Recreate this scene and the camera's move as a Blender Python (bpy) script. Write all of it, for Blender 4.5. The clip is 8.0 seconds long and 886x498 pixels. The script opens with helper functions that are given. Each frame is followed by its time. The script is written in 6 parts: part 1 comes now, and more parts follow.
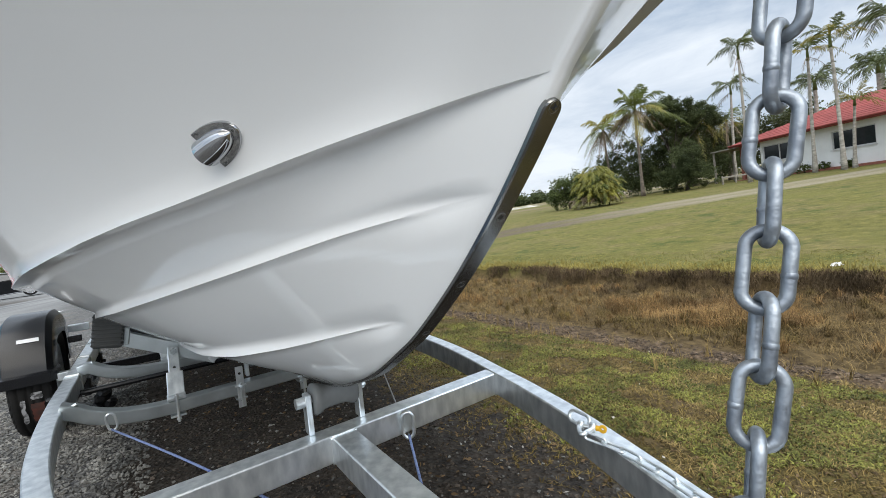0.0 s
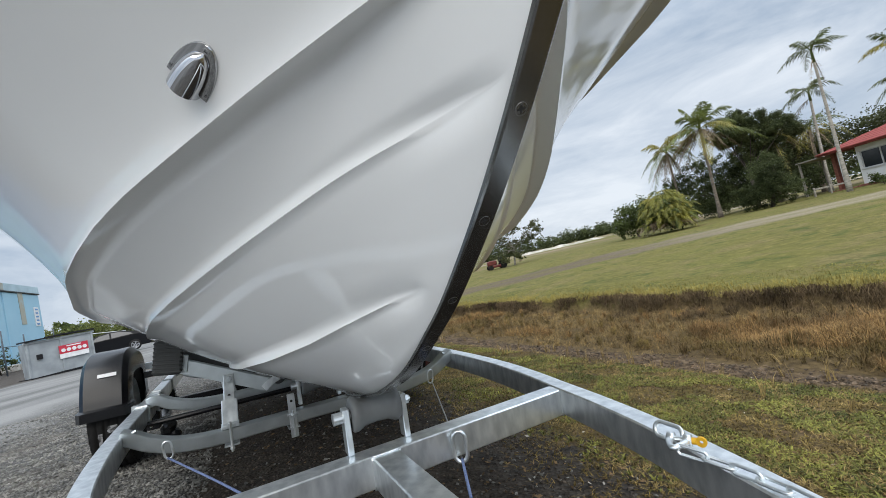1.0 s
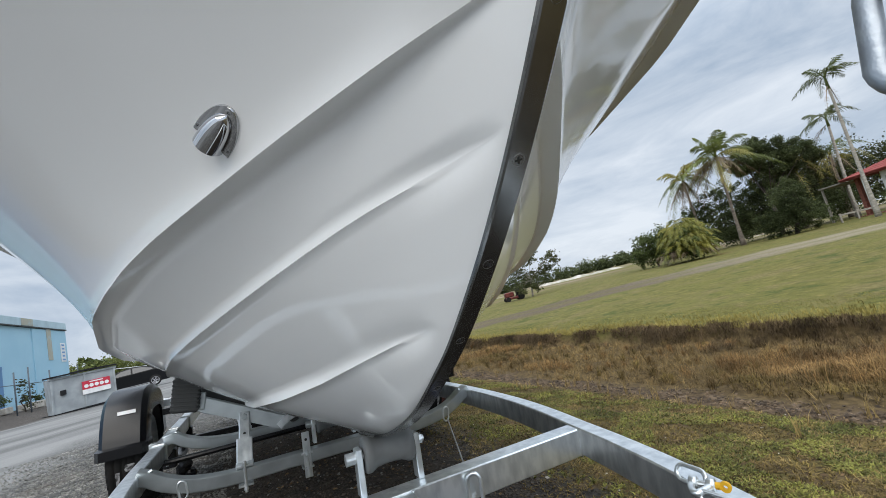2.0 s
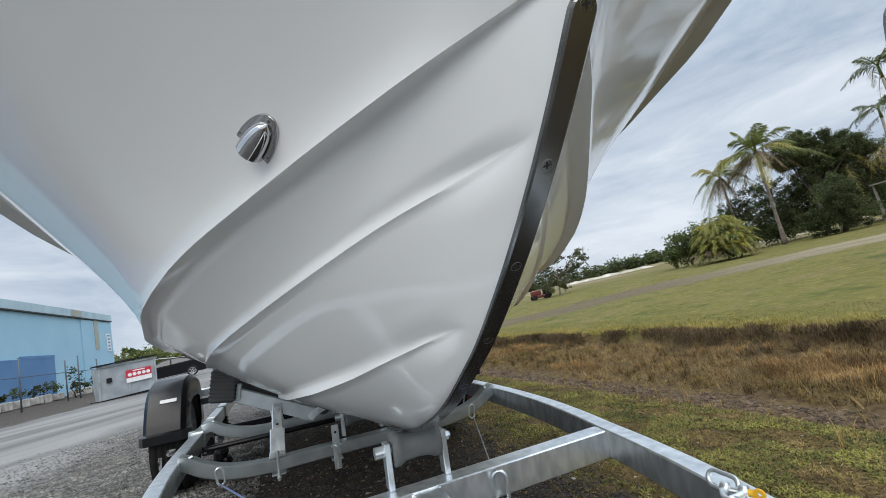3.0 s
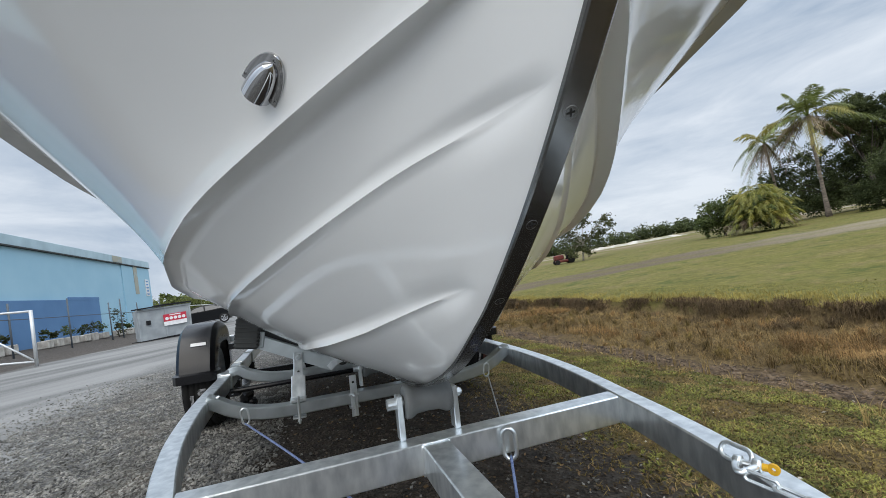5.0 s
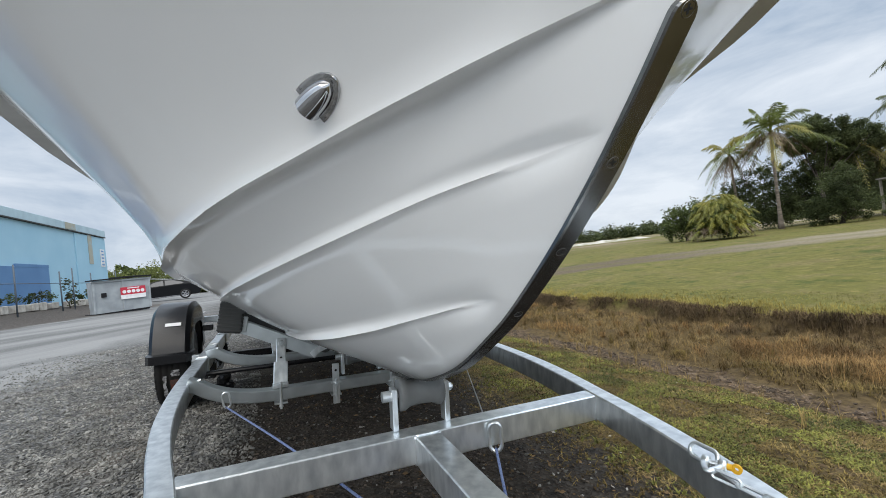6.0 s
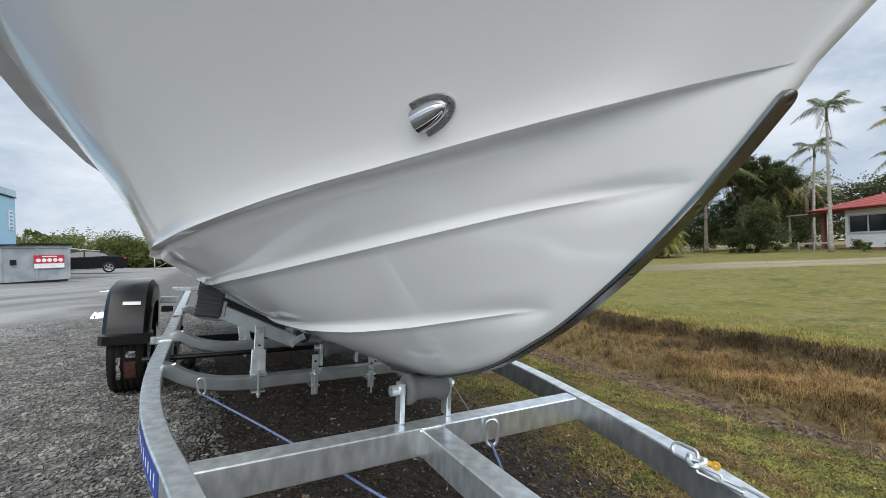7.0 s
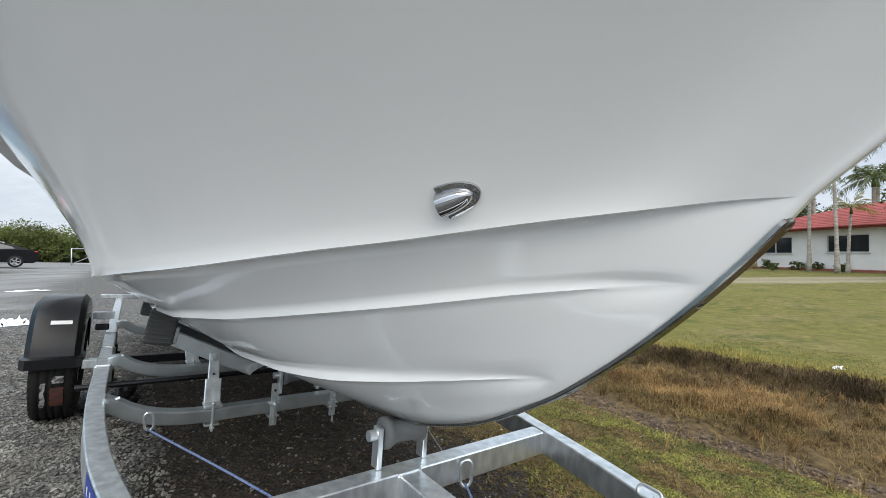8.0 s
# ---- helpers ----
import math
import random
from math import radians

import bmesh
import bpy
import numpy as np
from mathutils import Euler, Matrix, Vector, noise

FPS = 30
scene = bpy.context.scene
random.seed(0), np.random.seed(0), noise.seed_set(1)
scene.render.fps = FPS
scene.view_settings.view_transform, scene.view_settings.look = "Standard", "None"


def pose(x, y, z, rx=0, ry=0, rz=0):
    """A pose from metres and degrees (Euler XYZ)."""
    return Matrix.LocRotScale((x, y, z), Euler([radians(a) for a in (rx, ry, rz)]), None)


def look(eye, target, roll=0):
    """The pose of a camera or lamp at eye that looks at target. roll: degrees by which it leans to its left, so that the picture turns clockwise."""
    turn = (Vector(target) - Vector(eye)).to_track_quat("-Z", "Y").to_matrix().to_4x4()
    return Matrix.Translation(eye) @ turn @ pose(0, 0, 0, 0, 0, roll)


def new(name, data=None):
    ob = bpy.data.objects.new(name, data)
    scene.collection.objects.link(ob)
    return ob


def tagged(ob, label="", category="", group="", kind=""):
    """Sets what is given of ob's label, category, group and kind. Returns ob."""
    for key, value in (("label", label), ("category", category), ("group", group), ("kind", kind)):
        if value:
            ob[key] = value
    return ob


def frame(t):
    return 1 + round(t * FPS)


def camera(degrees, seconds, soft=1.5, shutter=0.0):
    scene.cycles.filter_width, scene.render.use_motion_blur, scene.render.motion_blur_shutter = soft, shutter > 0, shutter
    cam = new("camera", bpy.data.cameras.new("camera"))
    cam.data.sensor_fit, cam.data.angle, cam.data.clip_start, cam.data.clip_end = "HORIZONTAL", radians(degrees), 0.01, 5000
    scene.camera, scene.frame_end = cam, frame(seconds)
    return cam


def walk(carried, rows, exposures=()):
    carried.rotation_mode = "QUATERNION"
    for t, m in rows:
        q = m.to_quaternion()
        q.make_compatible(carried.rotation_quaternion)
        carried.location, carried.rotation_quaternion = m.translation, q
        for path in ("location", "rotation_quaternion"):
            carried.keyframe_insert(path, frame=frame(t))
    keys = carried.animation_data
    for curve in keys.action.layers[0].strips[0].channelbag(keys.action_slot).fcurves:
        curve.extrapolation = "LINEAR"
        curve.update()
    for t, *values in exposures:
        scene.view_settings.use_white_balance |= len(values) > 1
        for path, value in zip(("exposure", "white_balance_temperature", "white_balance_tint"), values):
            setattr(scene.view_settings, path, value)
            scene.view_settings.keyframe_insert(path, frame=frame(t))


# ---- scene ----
cam = camera(94.1, 8.0, soft=0.9)
PATH = [
    (0, (0.003, 0.015, 0.923), (-0.035, 2.008, 0.766), -9.1),
    (0.5, (0.019, 0.081, 0.826), (-0.189, 2.07, 0.839), -11.1),
    (1, (0.025, 0.127, 0.783), (-0.268, 2.103, 0.882), -12.9),
    (1.5, (0.033, 0.126, 0.784), (-0.277, 2.092, 0.983), -13.5),
    (2.8, (0.051, 0.088, 0.803), (-0.369, 2.019, 1.106), -13.0),
    (3, (0.043, 0.098, 0.796), (-0.411, 2.025, 1.079), -12.8),
    (3.5, (0.03, 0.105, 0.783), (-0.494, 2.021, 1.023), -12.2),
    (4, (0.028, 0.116, 0.783), (-0.55, 2.021, 0.98), -11.7),
    (4.5, (0.048, 0.108, 0.798), (-0.555, 2.009, 0.956), -11.1),
    (5, (0.049, 0.126, 0.79), (-0.552, 2.03, 0.909), -10.3),
    (6.5, (-0.086, 0.014, 0.857), (-0.462, 1.978, 0.869), -4.3),
    (7, (-0.183, -0.026, 0.869), (-0.42, 1.96, 0.875), -2.0),
    (7.5, (-0.241, -0.057, 0.931), (-0.344, 1.94, 0.94), -0.5),
    (8, (-0.279, -0.04, 0.979), (-0.268, 1.96, 1.004), 0.1),
]
walk(cam, [(t, look(eye, target, roll)) for t, eye, target, roll in PATH], [(0, 0.27, 6720, 10), (0.5, 0.14, 6710, 10), (1.0, 0.11, 6690, 10), (1.5, 0.09, 6660, 10), (2.8, 0.05, 6650, 10), (3.5, 0.05, 6650, 10), (4.5, 0.04, 6640, 10), (5.0, 0.05, 6650, 10), (6.5, 0.15, 6710, 10), (7.0, 0.17, 6740, 10), (8, 0.23, 6800, 10)])

# ---- world, sun, exposure ----
world = bpy.data.worlds.new("overcast_sky")
scene.world = world
world.use_nodes = True
wn, wl = world.node_tree.nodes, world.node_tree.links
bg = wn["Background"]
wtc = wn.new("ShaderNodeTexCoord")
wmap = wn.new("ShaderNodeMapping")
wmap.inputs["Scale"].default_value = (1.0, 1.0, 3.2)
wmap.inputs["Rotation"].default_value = (0.0, 0.25, 0.6)
wl.new(wtc.outputs["Generated"], wmap.inputs["Vector"])
wno = wn.new("ShaderNodeTexNoise")
wno.inputs["Scale"].default_value, wno.inputs["Detail"].default_value, wno.inputs["Roughness"].default_value = 2.6, 8.0, 0.6
wno.inputs["Distortion"].default_value = 0.4
wl.new(wmap.outputs["Vector"], wno.inputs["Vector"])
wr = wn.new("ShaderNodeValToRGB")
wr.color_ramp.elements[0].position, wr.color_ramp.elements[0].color = 0.30, (0.425, 0.54, 0.70, 1)
wr.color_ramp.elements[1].position, wr.color_ramp.elements[1].color = 0.66, (0.85, 0.935, 1.045, 1)
wl.new(wno.outputs["Fac"], wr.inputs["Fac"])
SUN_SIDE = (0.14, -0.66, 0.738)
# the cloud deck is brighter overhead than near the horizon, as overcast skies are
wsx = wn.new("ShaderNodeSeparateXYZ")
wl.new(wtc.outputs["Generated"], wsx.inputs["Vector"])
wup = wn.new("ShaderNodeMapRange")
wup.interpolation_type = "SMOOTHSTEP"
wup.inputs["From Min"].default_value, wup.inputs["From Max"].default_value = 0.30, 1.0
wup.inputs["To Min"].default_value, wup.inputs["To Max"].default_value = 1.0, 2.6
wl.new(wsx.outputs["Z"], wup.inputs["Value"])
# and brighter on the side where the veiled sun stands
wdot = wn.new("ShaderNodeVectorMath")
wdot.operation = "DOT_PRODUCT"
wdot.inputs[1].default_value = SUN_SIDE
wl.new(wtc.outputs["Generated"], wdot.inputs[0])
wside = wn.new("ShaderNodeMapRange")
wside.interpolation_type = "SMOOTHSTEP"
wside.inputs["From Min"].default_value, wside.inputs["From Max"].default_value = -0.1, 1.0
wside.inputs["To Min"].default_value, wside.inputs["To Max"].default_value = 1.0, 1.6
wl.new(wdot.outputs["Value"], wside.inputs["Value"])
wgain = wn.new("ShaderNodeMath")
wgain.operation = "MULTIPLY"
wl.new(wup.outputs["Result"], wgain.inputs[0])
wl.new(wside.outputs["Result"], wgain.inputs[1])
wmul = wn.new("ShaderNodeVectorMath")
wmul.operation = "SCALE"
wl.new(wr.outputs["Color"], wmul.inputs[0])
wl.new(wgain.outputs[0], wmul.inputs["Scale"])
wsky = wn.new("ShaderNodeTexSky")
wsky.sky_type, wsky.sun_disc = "NISHITA", False
wsky.sun_elevation, wsky.sun_rotation = radians(47.5), radians(168)
wsk = wn.new("ShaderNodeVectorMath")
wsk.operation = "SCALE"
wsk.inputs["Scale"].default_value = 0.05
wl.new(wsky.outputs["Color"], wsk.inputs[0])
wmix = wn.new("ShaderNodeMix")
wmix.data_type = "RGBA"
wmix.inputs["Factor"].default_value = 0.9
wl.new(wsk.outputs[0], wmix.inputs["A"])
wl.new(wmul.outputs[0], wmix.inputs["B"])
wl.new(wmix.outputs["Result"], bg.inputs["Color"])
bg.inputs["Strength"].default_value = 0.93
sun = new("sun", bpy.data.lights.new("sun", "SUN"))
sun.data.energy, sun.data.angle, sun.data.color = 2.1, radians(60), (1.0, 0.925, 0.81)
sun.matrix_world = look(tuple(12 * c for c in SUN_SIDE), (0, 0, 0))


# ---- materials ----
def material(name, colour, rough=0.6, metal=0.0, spec=0.5, colour2=None, scale=8.0, detail=6.0, bump=0.0, bump_scale=40.0, coat=0.0, rough2=None, contrast=(0.35, 0.65), jitter=0.0, stretch=(1, 1, 1), thin=0.0):
    """A surface of two colours mixed by noise, with fine relief."""
    m = bpy.data.materials.new(name)
    m.use_nodes = True
    n, l = m.node_tree.nodes, m.node_tree.links
    b = n["Principled BSDF"]
    b.inputs["Roughness"].default_value, b.inputs["Metallic"].default_value = rough, metal
    b.inputs["Specular IOR Level"].default_value, b.inputs["Coat Weight"].default_value = spec, coat
    b.inputs["Coat Roughness"].default_value = 0.05
    tc = n.new("ShaderNodeTexCoord")
    mp = n.new("ShaderNodeMapping")
    mp.inputs["Scale"].default_value = stretch
    l.new(tc.outputs["Object"], mp.inputs["Vector"])
    no = n.new("ShaderNodeTexNoise")
    no.inputs["Scale"].default_value, no.inputs["Detail"].default_value = scale, detail
    l.new(mp.outputs["Vector"], no.inputs["Vector"])
    ra = n.new("ShaderNodeValToRGB")
    c2 = colour2 or tuple(c * 0.85 for c in colour)
    ra.color_ramp.elements[0].position, ra.color_ramp.elements[0].color = contrast[0], (*c2, 1)
    ra.color_ramp.elements[1].position, ra.color_ramp.elements[1].color = contrast[1], (*colour, 1)
    l.new(no.outputs["Fac"], ra.inputs["Fac"])
    out = ra.outputs["Color"]
    if jitter:
        oi = n.new("ShaderNodeNewGeometry")
        hs = n.new("ShaderNodeHueSaturation")
        mr = n.new("ShaderNodeMapRange")
        mr.inputs["To Min"].default_value, mr.inputs["To Max"].default_value = 1 - jitter, 1 + jitter
        l.new(oi.outputs["Random Per Island"], mr.inputs["Value"])
        l.new(mr.outputs["Result"], hs.inputs["Value"])
        l.new(out, hs.inputs["Color"])
        out = hs.outputs["Color"]
    l.new(out, b.inputs["Base Color"])
    if thin:
        # thin leaves let some light through
        tb, mx = n.new("ShaderNodeBsdfTranslucent"), n.new("ShaderNodeMixShader")
        mx.inputs["Fac"].default_value = thin
        l.new(out, tb.inputs["Color"])
        l.new(b.outputs["BSDF"], mx.inputs[1])
        l.new(tb.outputs["BSDF"], mx.inputs[2])
        l.new(mx.outputs["Shader"], n["Material Output"].inputs["Surface"])
    if rough2 is not None:
        mr = n.new("ShaderNodeMapRange")
        mr.inputs["To Min"].default_value, mr.inputs["To Max"].default_value = rough2, rough
        l.new(no.outputs["Fac"], mr.inputs["Value"])
        l.new(mr.outputs["Result"], b.inputs["Roughness"])
    if bump:
        nb = n.new("ShaderNodeTexNoise")
        nb.inputs["Scale"].default_value, nb.inputs["Detail"].default_value = bump_scale, 4
        l.new(tc.outputs["Object"], nb.inputs["Vector"])
        bp = n.new("ShaderNodeBump")
        bp.inputs["Strength"].default_value, bp.inputs["Distance"].default_value = bump, 0.01
        l.new(nb.outputs["Fac"], bp.inputs["Height"])
        l.new(bp.outputs["Normal"], b.inputs["Normal"])
    return m


GELCOAT = material("white_gelcoat", (0.86, 0.86, 0.845), 0.08, spec=0.33, colour2=(0.845, 0.845, 0.83), scale=1.6, bump=0.004, bump_scale=4)
RAIL_WHITE = material("white_rub_rail", (0.72, 0.72, 0.70), 0.4)
STAINLESS = material("brushed_stainless", (0.28, 0.28, 0.275), 0.22, 1.0, colour2=(0.22, 0.22, 0.215), scale=20)
SCREW_STEEL = material("screw_steel", (0.24, 0.24, 0.235), 0.3, 1.0)
CHROME = material("polished_chrome", (0.50, 0.50, 0.51), 0.04, 1.0, colour2=(0.48, 0.48, 0.49), scale=3)
# dark fill in place of the shade inside screw slots, holes and the vent
SLOT = material("dark_recess", (0.03, 0.03, 0.03), 0.6)
GALV = material("galvanised_steel", (0.90, 0.94, 0.955), 0.37, 0.86, colour2=(0.62, 0.665, 0.69), scale=34, detail=10, contrast=(0.32, 0.64), rough2=0.25, bump=0.04, bump_scale=160, stretch=(1, 1, 0.4))
GALV_DULL = material("dull_galvanised_steel", (0.62, 0.665, 0.675), 0.34, 0.90, colour2=(0.42, 0.46, 0.47), scale=12, detail=8, contrast=(0.25, 0.75), bump=0.04, bump_scale=120)
CHAIN_STEEL = material("galvanised_chain_steel", (0.40, 0.44, 0.48), 0.40, 0.85, colour2=(0.20, 0.225, 0.26), scale=45, detail=9, rough2=0.55, bump=0.12, bump_scale=150)
BLACK_PLASTIC = material("black_mudguard_plastic", (0.009, 0.0098, 0.012), 0.24, spec=0.38, colour2=(0.007, 0.007, 0.008), scale=5, bump=0.04, bump_scale=200)
RUBBER = material("black_tyre_rubber", (0.012, 0.012, 0.012), 0.85, spec=0.2, colour2=(0.02, 0.019, 0.018), scale=12, bump=0.1, bump_scale=60)
GREY_RUBBER = material("grey_rubber", (0.15, 0.16, 0.16), 0.6, colour2=(0.12, 0.125, 0.125), scale=15)
DARK_RUBBER = material("dark_ribbed_rubber", (0.065, 0.068, 0.068), 0.75, spec=0.25, scale=14)
STICKER_GREY = material("scuffed_tread_sticker", (0.36, 0.36, 0.37), 0.6, colour2=(0.05, 0.05, 0.05), scale=40, contrast=(0.42, 0.55))
WHITE_LABEL = material("white_sticker", (0.82, 0.82, 0.82), 0.4)
BLUE_LABEL = material("blue_sticker", (0.02, 0.06, 0.36), 0.35)
BLUE_ROPE = material("blue_cord", (0.03, 0.055, 0.28), 0.7, colour2=(0.18, 0.24, 0.42), scale=130, contrast=(0.5, 0.75))
WIRE = material("steel_cable", (0.42, 0.42, 0.42), 0.5, 0.6)
YELLOW = material("yellow_plastic", (0.75, 0.42, 0.02), 0.5)
RUST = material("rusty_hub", (0.12, 0.03, 0.02), 0.8, colour2=(0.05, 0.03, 0.025), scale=30)


# ---- small makers ----
# the boat and its trailer stand together on the slope beside the ditch
STAND = Matrix.Translation((-0.387, 1.068, 0.394)) @ Euler((radians(0.8), radians(4.0), radians(36.75))).to_matrix().to_4x4()
CX = 0.032


def to_mesh(name, bm, mat, smooth=False):
    bmesh.ops.recalc_face_normals(bm, faces=bm.faces)
    me = bpy.data.meshes.new(name)
    bm.to_mesh(me)
    bm.free()
    me.materials.append(mat)
    if smooth:
        for p in me.polygons:
            p.use_smooth = True
    return me


def part(name, bm, mat, parent=None, label="", smooth=False):
    ob = new(name, to_mesh(name, bm, mat, smooth))
    if parent is not None:
        ob.parent = parent
    if label:
        ob["label"] = label
    return ob


def thing(name, label, category, m=None, group="", kind=""):
    ob = new(name)
    ob.empty_display_size = 0.1
    if m is not None:
        ob.matrix_world = m
    return tagged(ob, label, category, group, kind)


def box(bm, size, m=Matrix(), bevel=0.0, seg=1):
    g = bmesh.ops.create_cube(bm, size=1.0, matrix=m @ Matrix.Diagonal((*size, 1)))
    if bevel:
        es = list({e for v in g["verts"] for e in v.link_edges})
        bmesh.ops.bevel(bm, geom=es, offset=bevel, segments=seg, affect="EDGES", profile=0.5)
    return bm


def cyl(bm, r, h, m=Matrix(), n=16, r2=None):
    bmesh.ops.create_cone(bm, cap_ends=True, segments=n, radius1=r, radius2=r if r2 is None else r2, depth=h, matrix=m)
    return bm


def lathe(bm, prof, m=Matrix(), n=24, arc=math.tau):
    """Turns (radius, height) pairs round z."""
    rings = []
    full = abs(arc - math.tau) < 1e-6
    k = n if full else n + 1
    for r, h in prof:
        rings.append([bm.verts.new(m @ Vector((r * math.cos(arc * i / n), r * math.sin(arc * i / n), h))) for i in range(k)])
    for a, b in zip(rings[:-1], rings[1:]):
        for i in range(k if full else k - 1):
            j = (i + 1) % k
            bm.faces.new((a[i], a[j], b[j], b[i]))
    return bm


def sweep(bm, pts, section, up=Vector((0, 0, 1)), closed=False, caps=True, scales=None):
    """A section of (side, up) pairs swept along points."""
    pts = [Vector(p) for p in pts]
    n, rings = len(pts), []
    for i, p in enumerate(pts):
        a = pts[(i - 1) % n] if closed or i else p
        b = pts[(i + 1) % n] if closed or i < n - 1 else p
        t = (b - a).normalized()
        side = t.cross(up)
        if side.length < 1e-4:
            side = t.cross(Vector((0, 1, 0)))
        side.normalize()
        u = side.cross(t)
        k = scales[i] if scales else 1.0
        rings.append([bm.verts.new(p + side * (s * k) + u * (v * k)) for s, v in section])
    for i in range(n if closed else n - 1):
        a, b = rings[i], rings[(i + 1) % n]
        for j in range(len(section)):
            k = (j + 1) % len(section)
            bm.faces.new((a[j], a[k], b[k], b[j]))
    if caps and not closed:
        bm.faces.new(rings[0][::-1])
        bm.faces.new(rings[-1])
    return bm


def disc(r, n=10):
    return [(r * math.cos(math.tau * i / n), r * math.sin(math.tau * i / n)) for i in range(n)]


def tube_section(w, h, b=0.006):
    x, z = w / 2, h / 2
    return [(x - b, -z), (x, -z + b), (x, z - b), (x - b, z), (-x + b, z), (-x, z - b), (-x, -z + b), (-x + b, -z)]


def smooth_path(pts, k=8):
    """Catmull-Rom through the points."""
    P = [Vector(p) for p in pts]
    P = [2 * P[0] - P[1]] + P + [2 * P[-1] - P[-2]]
    out = []
    for i in range(1, len(P) - 2):
        for j in range(k):
            t = j / k
            a, b, c, d = P[i - 1], P[i], P[i + 1], P[i + 2]
            out.append(0.5 * ((2 * b) + (c - a) * t + (2 * a - 5 * b + 4 * c - d) * t * t + (3 * b - a - 3 * c + d) * t ** 3))
    out.append(P[-2])
    return out


# ---- ground ----
AX, AY = Vector((math.cos(radians(36.75)), math.sin(radians(36.75)))), Vector((-math.sin(radians(36.75)), math.cos(radians(36.75))))
HOME = Vector((-0.387, 1.068))
ACROSS = [(-600, 3.0), (-60, 1.6), (-30, 1.3), (-16, 1.15), (-12, 1.0), (-8, 0.46), (-6, 0.37), (-3, 0.235), (-0.9, 0.122), (0, 0.045), (1, -0.12), (2, -0.29), (2.8, -0.40), (3.2, -0.45), (4.2, -0.53), (5.2, -0.59), (5.47, -0.62), (5.56, -0.40), (5.75, -0.36), (6.2, -0.345), (9, -0.27), (15, -0.12), (24, 0.05), (40, 0.15), (100, 0.3), (600, 2.0)]


def uv_of(x, y):
    d = Vector((x, y)) - HOME
    return d.dot(AX), d.dot(AY)


def ditch_wander(u, v):
    """How far the ditch and its bank stray from a straight line."""
    k = min(1.0, max(0.0, (u - 2.6) / 0.8)) * min(1.0, max(0.0, (8.0 - u) / 1.0))
    return k * (0.34 * noise.noise((v * 0.35, 3.1, 0.0)) + 0.17 * noise.noise((v * 1.3, 7.7, 0.0)) + 0.07 * noise.noise((v * 4.1, 1.7, 0.0)))


def ground_z(x, y):
    u, v = uv_of(x, y)
    wob = ditch_wander(u, v)
    z = float(np.interp(u + wob, [r[0] for r in ACROSS], [r[1] for r in ACROSS]))
    if u < 0:
        z -= 0.006 * max(0.0, min(v, 60.0)) * min(1.0, -u / 4)
    z += 0.012 * noise.noise((x * 1.1, y * 1.1, 0.0)) + 0.05 * noise.noise((x * 0.12, y * 0.12, 5.0)) * min(1, abs(u) / 10)
    rough = min(1.0, max(0.0, (u - 2.7) / 0.7)) * min(1.0, max(0.0, (5.5 - u) / 0.3))
    z += rough * (0.10 * noise.noise((x * 2.1, y * 2.1, 2.0)) + 0.025 * noise.noise((x * 5, y * 5, 2.0)))
    return z


def ticks(lo, hi, step, far, grow=1.25):
    a = [lo + i * step for i in range(int(round((hi - lo) / step)) + 1)]
    s = step
    up, p = [], a[-1]
    while p < far:
        s *= grow
        p += s
        up.append(p)
    s, p, dn = step, a[0], []
    while p > -far:
        s *= grow
        p -= s
        dn.append(p)
    return dn[::-1] + a + up


def ground_sheet():
    us, vs = ticks(-4, 7, 0.11, 900), ticks(-3, 14, 0.16, 900)
    verts, faces = [], []
    for v in vs:
        for u in us:
            p = HOME + AX * u + AY * v
            verts.append((p.x, p.y, ground_z(p.x, p.y)))
    w = len(us)
    for j in range(len(vs) - 1):
        for i in range(w - 1):
            a = j * w + i
            faces.append((a, a + 1, a + w + 1, a + w))
    me = bpy.data.meshes.new("ground")
    me.from_pydata(verts, [], faces)
    for p in me.polygons:
        p.use_smooth = True
    return tagged(new("ground", me), "grey gravel yard sloping to a grassy ditch and lawn", "ground", kind="structure")



